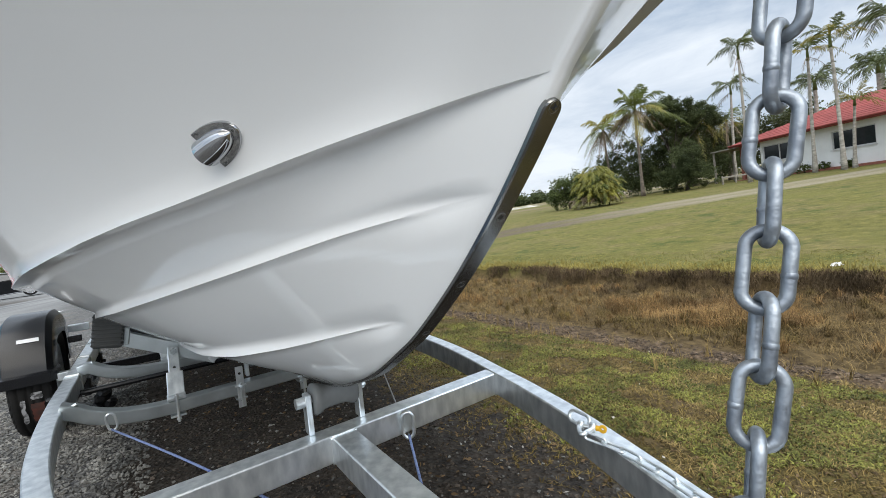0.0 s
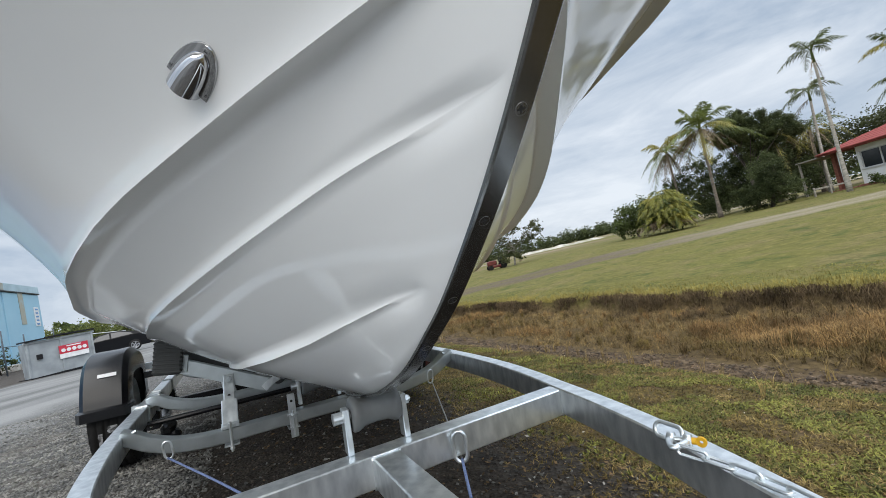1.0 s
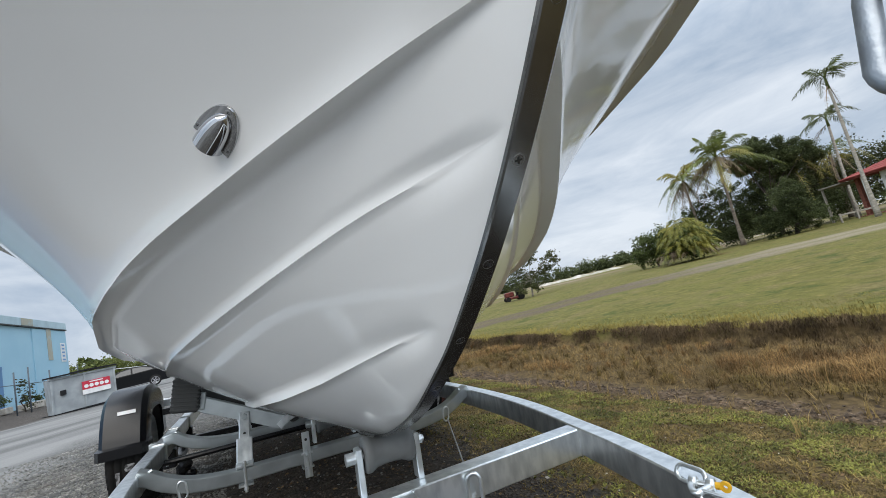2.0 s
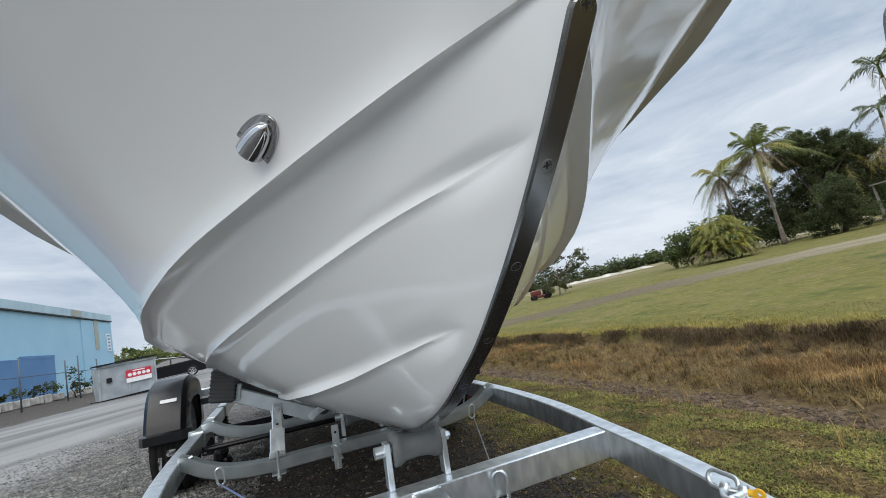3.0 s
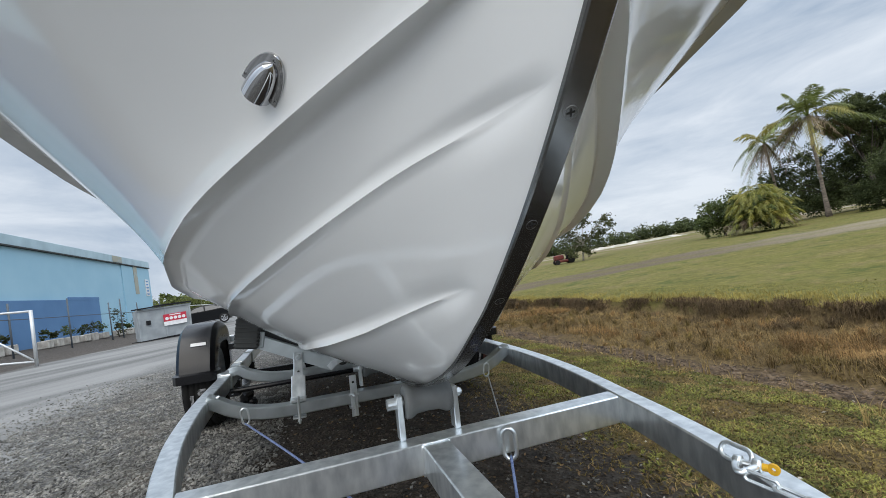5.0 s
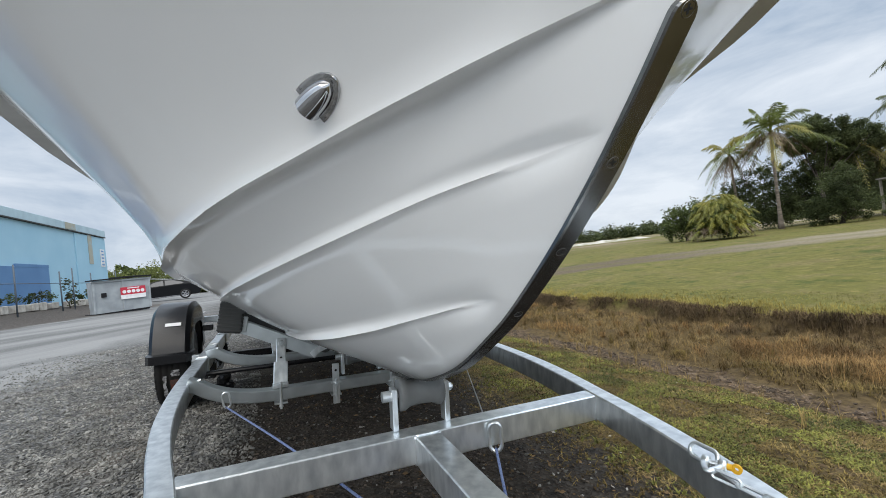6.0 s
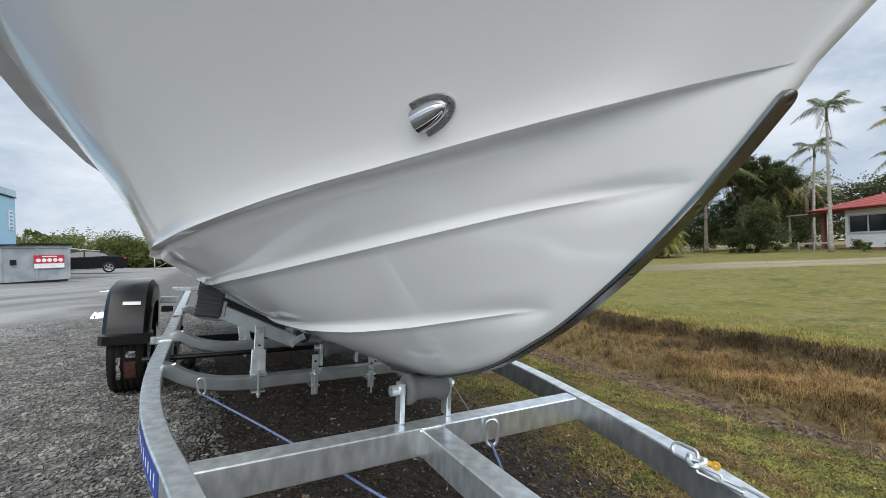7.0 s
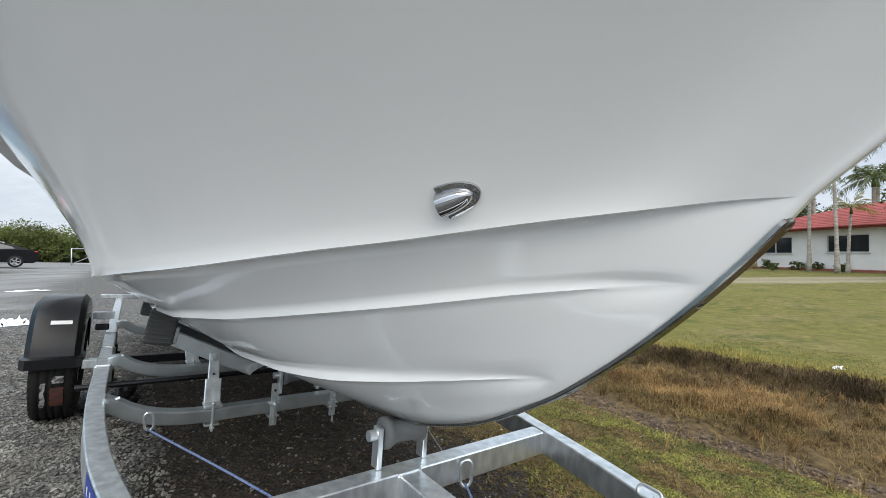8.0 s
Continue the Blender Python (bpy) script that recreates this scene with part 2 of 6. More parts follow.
def ground_material():
    m = bpy.data.materials.new("gravel_grass_and_earth")
    m.use_nodes = True
    n, l = m.node_tree.nodes, m.node_tree.links
    b = n["Principled BSDF"]
    b.inputs["Roughness"].default_value, b.inputs["Specular IOR Level"].default_value = 0.95, 0.15
    geo = n.new("ShaderNodeNewGeometry")
    P = geo.outputs["Position"]

    def math_node(op, a, c):
        k = n.new("ShaderNodeMath")
        k.operation = op
        for q, v in zip(k.inputs, (a, c)):
            if isinstance(v, (int, float)):
                q.default_value = v
            else:
                l.new(v, q)
        return k.outputs[0]

    def along(axis):
        k = n.new("ShaderNodeVectorMath")
        k.operation = "DOT_PRODUCT"
        l.new(P, k.inputs[0])
        k.inputs[1].default_value = (axis.x, axis.y, 0)
        return math_node("SUBTRACT", k.outputs["Value"], axis.dot(HOME))

    def noise_tex(scale, detail=6.0, rough=0.6):
        k = n.new("ShaderNodeTexNoise")
        k.inputs["Scale"].default_value, k.inputs["Detail"].default_value, k.inputs["Roughness"].default_value = scale, detail, rough
        l.new(P, k.inputs["Vector"])
        return k.outputs["Fac"]

    def ramp(fac, *stops):
        k = n.new("ShaderNodeValToRGB")
        e = k.color_ramp.elements
        e[0].position, e[0].color = stops[0][0], (*stops[0][1], 1)
        e[1].position, e[1].color = stops[-1][0], (*stops[-1][1], 1)
        for p, c in stops[1:-1]:
            q = e.new(p)
            q.color = (*c, 1)
        l.new(fac, k.inputs["Fac"])
        return k.outputs["Color"]

    def step(v, a, c):
        k = n.new("ShaderNodeMapRange")
        k.interpolation_type = "SMOOTHSTEP"
        k.inputs["From Min"].default_value, k.inputs["From Max"].default_value = a, c
        l.new(v, k.inputs["Value"])
        return k.outputs["Result"]

    def mix(f, a, c, mode="MIX"):
        k = n.new("ShaderNodeMix")
        k.data_type, k.blend_type = "RGBA", mode
        for q, v in ((k.inputs["Factor"], f), (k.inputs["A"], a), (k.inputs["B"], c)):
            if isinstance(v, (int, float)):
                q.default_value = v
            elif isinstance(v, tuple):
                q.default_value = (*v, 1)
            else:
                l.new(v, q)
        return k.outputs["Result"]

    U, V = along(AX), along(AY)
    big, mid, fine, grain = noise_tex(0.35, 5), noise_tex(2.2, 6), noise_tex(14, 6), noise_tex(70, 4, 0.7)
    wob = math_node("ADD", U, math_node("MULTIPLY", math_node("SUBTRACT", mid, 0.5), 0.9))
    wob2 = math_node("ADD", U, math_node("MULTIPLY", math_node("SUBTRACT", noise_tex(1.1, 7), 0.5), 2.2))
    vor = n.new("ShaderNodeTexVoronoi")
    vor.inputs["Scale"].default_value = 62
    l.new(P, vor.inputs["Vector"])
    vsep = n.new("ShaderNodeSeparateColor")
    l.new(vor.outputs["Color"], vsep.inputs["Color"])
    gravel = ramp(vsep.outputs["Red"], (0.0, (0.03, 0.03, 0.03)), (0.55, (0.09, 0.088, 0.085)), (0.85, (0.145, 0.142, 0.135)), (1.0, (0.21, 0.205, 0.19)))
    gravel = mix(math_node("MULTIPLY", step(mid, 0.5, 0.75), 0.5), gravel, (0.16, 0.13, 0.10))
    streak = n.new("ShaderNodeTexNoise")
    streak.inputs["Scale"].default_value, streak.inputs["Detail"].default_value = 1.0, 7
    smap = n.new("ShaderNodeMapping")
    smap.inputs["Rotation"].default_value, smap.inputs["Scale"].default_value = (0, 0, radians(-30)), (1.6, 0.25, 1)
    l.new(P, smap.inputs["Vector"])
    l.new(smap.outputs["Vector"], streak.inputs["Vector"])
    road = ramp(streak.outputs["Fac"], (0.36, (0.085, 0.085, 0.083)), (0.5, (0.14, 0.139, 0.136)), (0.64, (0.20, 0.198, 0.192)))
    road = mix(math_node("MULTIPLY", grain, 0.5), road, ramp(grain, (0.3, (0.08, 0.08, 0.078)), (0.7, (0.32, 0.315, 0.30))))
    col = mix(math_node("SUBTRACT", 1.0, step(wob2, -2.6, -1.7)), gravel, road)
    earth = ramp(fine, (0.3, (0.035, 0.030, 0.027)), (0.6, (0.085, 0.074, 0.064)), (0.8, (0.19, 0.165, 0.14)))
    col = mix(math_node("SUBTRACT", 1.0, step(wob2, -9.6, -8.4)), col, earth)
    # bare dark earth before the shed
    sepe = n.new("ShaderNodeSeparateXYZ")
    l.new(P, sepe.inputs[0])
    edge = math_node("ADD", math_node("ADD", sepe.outputs["X"], math_node("MULTIPLY", sepe.outputs["Y"], 0.44)), math_node("MULTIPLY", math_node("SUBTRACT", noise_tex(0.6, 6), 0.5), 2.0))
    bare = math_node("MULTIPLY", math_node("SUBTRACT", 1.0, step(edge, -10.9, -10.0)), math_node("SUBTRACT", 1.0, step(sepe.outputs["Y"], 15.0, 22.0)))
    col = mix(bare, col, earth)
    # brown soil under the boat, its colour lowered further to carry the boat's shade
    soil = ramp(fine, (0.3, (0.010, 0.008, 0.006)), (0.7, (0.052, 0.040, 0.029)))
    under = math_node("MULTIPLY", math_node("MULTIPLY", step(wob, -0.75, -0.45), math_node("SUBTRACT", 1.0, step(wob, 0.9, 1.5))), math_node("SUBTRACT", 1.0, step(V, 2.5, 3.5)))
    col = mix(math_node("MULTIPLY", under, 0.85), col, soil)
    grass = ramp(noise_tex(26, 8, 0.75), (0.3, (0.018, 0.014, 0.006)), (0.5, (0.070, 0.057, 0.018)), (0.75, (0.18, 0.148, 0.048)))
    grass = mix(step(noise_tex(3.6, 6, 0.65), 0.46, 0.58), grass, ramp(fine, (0.3, (0.038, 0.026, 0.013)), (0.7, (0.135, 0.095, 0.046))))
    col = mix(math_node("MULTIPLY", step(wob, 0.75, 1.15), step(math_node("ADD", fine, math_node("MULTIPLY", step(wob, 0.7, 1.8), 0.6)), 0.45, 0.65)), col, grass)
    mud = ramp(fine, (0.3, (0.028, 0.018, 0.010)), (0.55, (0.085, 0.058, 0.035)), (0.8, (0.19, 0.138, 0.088)))
    col = mix(step(wob, 2.62, 2.78), col, mud)
    sedge = ramp(fine, (0.3, (0.030, 0.020, 0.009)), (0.7, (0.13, 0.090, 0.040)))
    col = mix(step(wob, 3.02, 3.2), col, sedge)
    lawn = ramp(noise_tex(5, 8, 0.7), (0.3, (0.044, 0.046, 0.011)), (0.5, (0.098, 0.091, 0.023)), (0.72, (0.168, 0.142, 0.046)))
    lawn = mix(step(big, 0.42, 0.62), lawn, ramp(noise_tex(9, 8, 0.7), (0.3, (0.052, 0.060, 0.012)), (0.7, (0.150, 0.136, 0.035))))
    lawn = mix(math_node("MULTIPLY", step(grain, 0.35, 0.7), 0.3), lawn, (0.17, 0.15, 0.05))
    lawn = mix(math_node("MULTIPLY", step(noise_tex(0.7, 7, 0.7), 0.47, 0.62), 0.85), lawn, ramp(noise_tex(7, 8, 0.7), (0.3, (0.075, 0.062, 0.022)), (0.7, (0.19, 0.155, 0.065))))
    lawn = mix(math_node("MULTIPLY", step(noise_tex(1.5, 7, 0.7), 0.52, 0.63), 0.75), lawn, (0.045, 0.062, 0.014))
    lawn = mix(math_node("MULTIPLY", step(noise_tex(3.4, 7, 0.75), 0.56, 0.66), 0.6), lawn, (0.21, 0.165, 0.060))
    sand = ramp(fine, (0.3, (0.20, 0.17, 0.13)), (0.7, (0.34, 0.30, 0.25)))
    sepf = n.new("ShaderNodeSeparateXYZ")
    l.new(P, sepf.inputs[0])
    far = math_node("MULTIPLY", step(sepf.outputs["Y"], 44.0, 54.0), step(noise_tex(0.06, 5, 0.7), 0.50, 0.60))
    dead = math_node("MULTIPLY", step(sepf.outputs["Y"], 30.0, 42.0), step(noise_tex(0.12, 5, 0.6), 0.42, 0.58))
    lawn = mix(math_node("MULTIPLY", dead, 0.8), lawn, (0.15, 0.115, 0.07))
    lawn = mix(far, lawn, sand)
    col = mix(step(U, 5.55, 5.8), col, lawn)
    # the dirt track across the lawn
    sep = n.new("ShaderNodeSeparateXYZ")
    l.new(P, sep.inputs[0])
    tx = math_node("MULTIPLY", math_node("SUBTRACT", sep.outputs["X"], 4.0), 0.06)
    off = math_node("ADD", math_node("SUBTRACT", sep.outputs["Y"], 17.2), math_node("MULTIPLY", math_node("MULTIPLY", tx, tx), 2.0))
    off = math_node("ADD", off, math_node("MULTIPLY", math_node("SUBTRACT", noise_tex(0.5, 6, 0.65), 0.5), 3.0))
    band = math_node("SUBTRACT", 1.0, step(math_node("ABSOLUTE", off, 0.0), 0.9, 2.1))
    band = math_node("MULTIPLY", band, math_node("ADD", 0.65, math_node("MULTIPLY", step(math_node("ABSOLUTE", off, 0.0), 0.2, 0.7), 0.35)))
    band = math_node("MULTIPLY", band, step(U, 6.0, 7.5))
    track = mix(step(sep.outputs["X"], 2.0, 12.0), ramp(fine, (0.3, (0.060, 0.045, 0.032)), (0.7, (0.135, 0.105, 0.078))), ramp(fine, (0.3, (0.15, 0.125, 0.085)), (0.7, (0.29, 0.25, 0.18))))
    col = mix(math_node("MULTIPLY", band, 0.9), col, track)
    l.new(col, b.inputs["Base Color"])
    h = n.new("ShaderNodeBump")
    h.inputs["Strength"].default_value, h.inputs["Distance"].default_value = 0.9, 0.012
    hm = mix(step(wob2, -2.6, -1.4), math_node("MULTIPLY", grain, 0.35), vor.outputs["Distance"])
    hm = mix(step(wob, 0.7, 1.2), hm, math_node("ADD", fine, grain))
    l.new(hm, h.inputs["Height"])
    l.new(h.outputs["Normal"], b.inputs["Normal"])
    return m


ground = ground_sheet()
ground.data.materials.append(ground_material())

# ---- the boat ----
KEEL = [(-0.436, 0, 0.312), (-0.319, 0, 0.245), (-0.207, 0, 0.198), (-0.071, 0, 0.155), (0.07, 0, 0.127), (0.25, 0, 0.098), (0.7, 0, 0.062), (1.5, 0, 0.04), (4.6, 0, 0.02)]
LOWER = [(-0.545, 0, 0.388), (-0.49, 0.0400, 0.3758), (-0.43, 0.0695, 0.3639), (-0.316, 0.1067, 0.3351), (-0.18, 0.1515, 0.3014), (-0.01, 0.2155, 0.267), (0.11, 0.2507, 0.2504), (0.28, 0.2800, 0.2279), (0.67, 0.3200, 0.1925), (1.4, 0.345, 0.155), (4.6, 0.365, 0.125)]
UPPER = [(-0.734, 0, 0.5585), (-0.69, 0.0350, 0.552), (-0.643, 0.0675, 0.5457), (-0.577, 0.1080, 0.5343), (-0.5, 0.149, 0.519), (-0.41, 0.1991, 0.4989), (-0.31, 0.2509, 0.4779), (-0.19, 0.3058, 0.4553), (-0.04, 0.3704, 0.4276), (0.16, 0.4435, 0.3945), (0.44, 0.507, 0.3614), (0.59, 0.5312, 0.3431), (1.2, 0.5861, 0.2987), (4.6, 0.6234, 0.2555)]
CHINE = [(-0.8235, 0, 0.6635), (-0.766, 0.0379, 0.6606), (-0.722, 0.077, 0.6511), (-0.673, 0.1183, 0.6411), (-0.616, 0.1595, 0.6314), (-0.554, 0.2061, 0.6193), (-0.482, 0.2581, 0.6044), (-0.402, 0.3148, 0.5881), (-0.304, 0.3783, 0.5726), (-0.194, 0.4417, 0.5542), (-0.042, 0.5127, 0.5312), (0.13, 0.581, 0.5094), (0.26, 0.6170, 0.4985), (0.65, 0.718, 0.463), (1.2, 0.795, 0.424), (2.0, 0.855, 0.400), (4.6, 0.885, 0.380)]
SHEER = [(-1.45, 0, 1.26), (-1.35, 0.1746, 1.235), (-1.1, 0.4524, 1.18), (-0.7, 0.7248, 1.1), (-0.3, 0.8872, 1.03), (0.1, 0.9746, 0.975), (0.42, 1.0145, 0.94), (0.8, 1.0366, 0.905), (1.5, 1.0566, 0.87), (4.6, 1.0366, 0.84)]
STEM = [(-0.436, 0.312), (-0.509, 0.359), (-0.608, 0.437), (-0.688, 0.510), (-0.753, 0.578), (-0.806, 0.64), (-0.830, 0.672)]
from mathutils.bvhtree import BVHTree

SPREAD = [0.0, 0.003, 0.007, 0.012, 0.018, 0.026, 0.036, 0.048, 0.062, 0.078, 0.097, 0.118, 0.142, 0.168, 0.196, 0.228, 0.265, 0.305, 0.35, 0.40, 0.46, 0.53, 0.61, 0.70, 0.80, 0.90, 1.0]
END = 4.6


def fair(table):
    """The line through the table, drawn fair as a boat builder's batten would."""
    ys = np.linspace(table[0][0], END, 1400)
    cols = []
    for c in (1, 2):
        v = np.interp(ys, [r[0] for r in table], [r[c] for r in table])
        k = np.exp(-0.5 * (np.arange(-40, 41) / 5.0) ** 2)
        k /= k.sum()
        pad = np.concatenate([2 * v[0] - v[40:0:-1], v, 2 * v[-1] - v[-2:-42:-1]])
        cols.append(np.convolve(pad, k, "valid"))
    return ys, cols[0], cols[1]


FAIR = {}


def on_line(table, s):
    key = table[0]
    if key not in FAIR:
        FAIR[key] = fair(table)
    ys, xs, zs = FAIR[key]
    y = table[0][0] + (END - table[0][0]) * s
    return Vector((max(0.0, float(np.interp(y, ys, xs))), y, float(np.interp(y, ys, zs))))


def hull_mesh():
    bm = bmesh.new()
    S = []
    for a, b in zip(SPREAD[:-1], SPREAD[1:]):
        S += [a, (a + b) / 2]
    S.append(1.0)

    def grown(s, start, full):
        k = min(1.0, max(0.0, (s - start) / (full - start)))
        return k * k * (3 - 2 * k)

    def between(A, B, fr, bulge=0.0):
        """A line at the fraction fr between two others; on the stem it follows the stem's curve."""
        out = []
        for s, a, b in zip(S, A, B):
            p = a.lerp(b, fr)
            k = 4 * fr * (1 - fr)
            n = Vector((b.z - a.z, 0, -(b.x - a.x)))
            n = n.normalized() if n.length > 1e-5 else Vector((1, 0, 0))
            p = p + n * (bulge * k * grown(s, 0.0, 0.06))
            # the stem's own curve fades out aft
            a0, b0 = A[0], B[0]
            z0 = a0.z + (b0.z - a0.z) * fr
            if z0 < 0.672:
                y0 = float(np.interp(z0, [q[1] for q in STEM], [q[0] for q in STEM]))
                p.y += (y0 - a0.lerp(b0, fr).y) * (1 - grown(s, 0.0, 0.10))
            out.append(p)
        return out

    def shift(A, dx, dz, start, full):
        return [p + Vector((dx, 0, dz)) * (grown(s, start, full) * min(1.0, p.x / 0.17)) for p, s in zip(A, S)]

    K, Lo, Up, Ch, Sh = ([on_line(t, s) for s in S] for t in (KEEL, LOWER, UPPER, CHINE, SHEER))
    Ch_in, Ch_fil = shift(Ch, -0.034, 0.004, 0.0, 0.007), shift(Ch, -0.042, 0.000, 0.0, 0.007)
    Ch_low = shift(Ch, -0.046, -0.010, 0.0, 0.007)

    low_y = [q[0] for q in STEM[::-1]] + [r[0] for r in KEEL[1:]]
    low_z = [q[1] for q in STEM[::-1]] + [r[2] for r in KEEL[1:]]
    top_y, top_x, top_z = ([p[c] for p in Ch_low] for c in (1, 0, 2))

    def flush(p, k):
        """Towards the stem a line lies on the straight panel between the stem and the chine."""
        bz, cx, cz = (float(np.interp(p.y, u, v)) for u, v in ((low_y, low_z), (top_y, top_x), (top_y, top_z)))
        f = min(1.0, max(0.0, (p.z - bz) / max(0.001, cz - bz)))
        return Vector((p.x * k + max(0.0, 0.009 + (cx - 0.009) * f) * (1 - k) if p.x > 0 else 0.0, p.y, p.z))

    def strake(A, above, y0, y1, flat, tall):
        """A spray rail moulded on the bottom panel: a level flat under a sharp edge and a hollow face above it."""
        A = [flush(p, grown(p.y, y0 - 0.02, y0 + 0.26)) for p in A]
        out = [[], [], [], [], []]
        for p, q in zip(A, above):
            k = min(1.0, max(0.0, (p.y - y0) / (y1 - y0)))
            k = min(1.0, 0.35 * min(1.0, k / 0.12) ** 1.5 + 0.65 * k)
            w = min(flat * k ** 0.45, max(0.0, p.x - 0.01))
            foot = p - Vector((w, 0, 0.24 * w))
            t = Vector((q.x - foot.x, 0, q.z - foot.z))
            t = t.normalized() if t.length > 1e-5 else Vector((0, 0, 1))
            bz, cx, cz = (float(np.interp(p.y, u, v)) for u, v in ((low_y, low_z), (top_y, top_x), (top_y, top_z)))
            plain = Vector((max(0.0, cx - 0.009), 0, max(0.001, cz - bz))).normalized()
            t = plain.lerp(t, grown(p.y, y0, y0 + 0.42)).normalized()
            room = min(1.0, max(0.0, p.x - 0.009) / 0.03)
            L = (0.010 + (tall - 0.010) * k) * room
            head = foot + t * L
            edge = foot.lerp(head, 0.25).lerp(p, k)
            out[0].append(foot)
            out[1].append(edge)
            out[2].append(foot.lerp(head, 0.4).lerp(edge.lerp(head, 0.22) - Vector((0.0004, 0, 0)), k))
            hollow = Vector((t.z, 0, -t.x)) * (-0.0025 * k)
            out[3].append(edge.lerp(head, 0.6) + hollow)
            out[4].append(head)
        return out

    Up_in, Up_e, Up_a, Up_fil, Up_up = strake(Up, Ch_low, -0.718, 0.05, 0.022, 0.034)
    Lo_in, Lo_e, Lo_a, Lo_fil, Lo_up = strake(Lo, Up_in, -0.495, 0.0, 0.020, 0.031)

    def fair_rows(before, A, B, after, fracs):
        """Lines between A and B on a fair curve that runs on smoothly into the next panels."""
        out = []
        for f in fracs:
            row = []
            for s, p, a, b, q, r in zip(S, between(A, B, f), A, B, before or A, after or B):
                d = (b - a).length
                ta = (b - q) * (d / max(1e-6, (b - a).length + (a - q).length)) if before else b - a
                tb = (r - a) * (d / max(1e-6, (b - a).length + (r - b).length)) if after else b - a
                h = (2 * f ** 3 - 3 * f * f + 1) * a + (f ** 3 - 2 * f * f + f) * ta + (3 * f * f - 2 * f ** 3) * b + (f ** 3 - f * f) * tb
                row.append(p + (h - a.lerp(b, f)) * grown(s, 0.0, 0.05))
            out.append([flush(p, grown(p.y - row[0].y, 0.03, 0.30)) for p in row])
        return out

    rows = [K] + fair_rows(None, K, Lo_in, Up_in, (.3, .6, .93)) + [Lo_in, Lo_e, Lo_a, Lo_fil, Lo_up]
    rows += fair_rows(K, Lo_up, Up_in, Ch_low, (.07, .25, .5, .75, .95)) + [Up_in, Up_e, Up_a, Up_fil, Up_up]
    rows += fair_rows(Lo_in, Up_up, Ch_low, None, (.06, .2, .5, .8, .94)) + [Ch_low, Ch_fil, Ch_in, Ch]
    for f in (.03, .08, .16, .27, .38, .5, .62, .74, .87):
        rows.append([p - Vector((HOLLOW * math.sin(math.pi * f ** 0.68) * (0.6 + 0.4 * (1 - grown(s, 0.1, 0.5))) * grown(s, 0.0, 0.035), 0, 0)) for p, s in zip(between(Ch, Sh, f), S)])
    rows.append(Sh)
    rings = []
    top_row, chine_row = len(rows) - 1, rows.index(Ch)
    for i, r in enumerate(rows):
        # the far side stands a touch closer at the sheer
        wide = 0.0 if i <= chine_row else -0.05 * (i - chine_row) / (top_row - chine_row)
        left = [bm.verts.new((-max(p.x, 0.009), p.y, p.z)) for p in r]
        right = [bm.verts.new((max(p.x * (1 + wide * (1 - 0.8 * grown(s, 0.1, 0.6))), 0.009), p.y, p.z)) for p, s in zip(r, S)]
        rings.append((left, right))
    crease = [rows.index(q) for q in (Lo_e, Up_e, Ch)]
    for (l0, r0), (l1, r1) in zip(rings[:-1], rings[1:]):
        for i in range(len(S) - 1):
            bm.faces.new((l0[i], l0[i + 1], l1[i + 1], l1[i]))
            bm.faces.new((r0[i], r1[i], r1[i + 1], r0[i + 1]))
        bm.faces.new((l0[0], l1[0], r1[0], r0[0]))
    for k in crease:
        for line in rings[k]:
            for a, b, s in zip(line[:-1], line[1:], S):
                e = bm.edges.get((a, b))
                if e is not None and (k == crease[2] or s > 0.02):
                    e.smooth = False
    # keel flat, transom and deck close the hull
    for (l, r) in (rings[0], rings[-1]):
        for i in range(len(S) - 1):
            bm.faces.new((l[i], l[i + 1], r[i + 1], r[i]))
    bm.faces.new([l[-1] for l, r in rings] + [r[-1] for l, r in reversed(rings)])
    bmesh.ops.remove_doubles(bm, verts=bm.verts, dist=0.0003)
    bmesh.ops.dissolve_degenerate(bm, edges=bm.edges, dist=0.0002)
    return bm


HOLLOW = 0.060


def screw(parent, m, r=0.0065):
    """A countersunk cross-head screw."""
    bm = bmesh.new()
    lathe(bm, [(0.0001, -0.0002), (r * 0.86, -0.0001), (r * 0.9, -0.0008), (r * 0.97, -0.0008), (r, 0.0003), (r * 1.08, -0.0004)], n=18)
    ob = part("screw", bm, SCREW_STEEL, parent)
    ob.matrix_local = m
    bm = bmesh.new()
    for a in (0, 90):
        box(bm, (r * 1.25, r * 0.34, 0.0012), pose(0, 0, -0.0004, 0, 0, a + 20))
    slot = part("cross_slot", bm, SLOT, ob, "dark cross slot")
    return ob


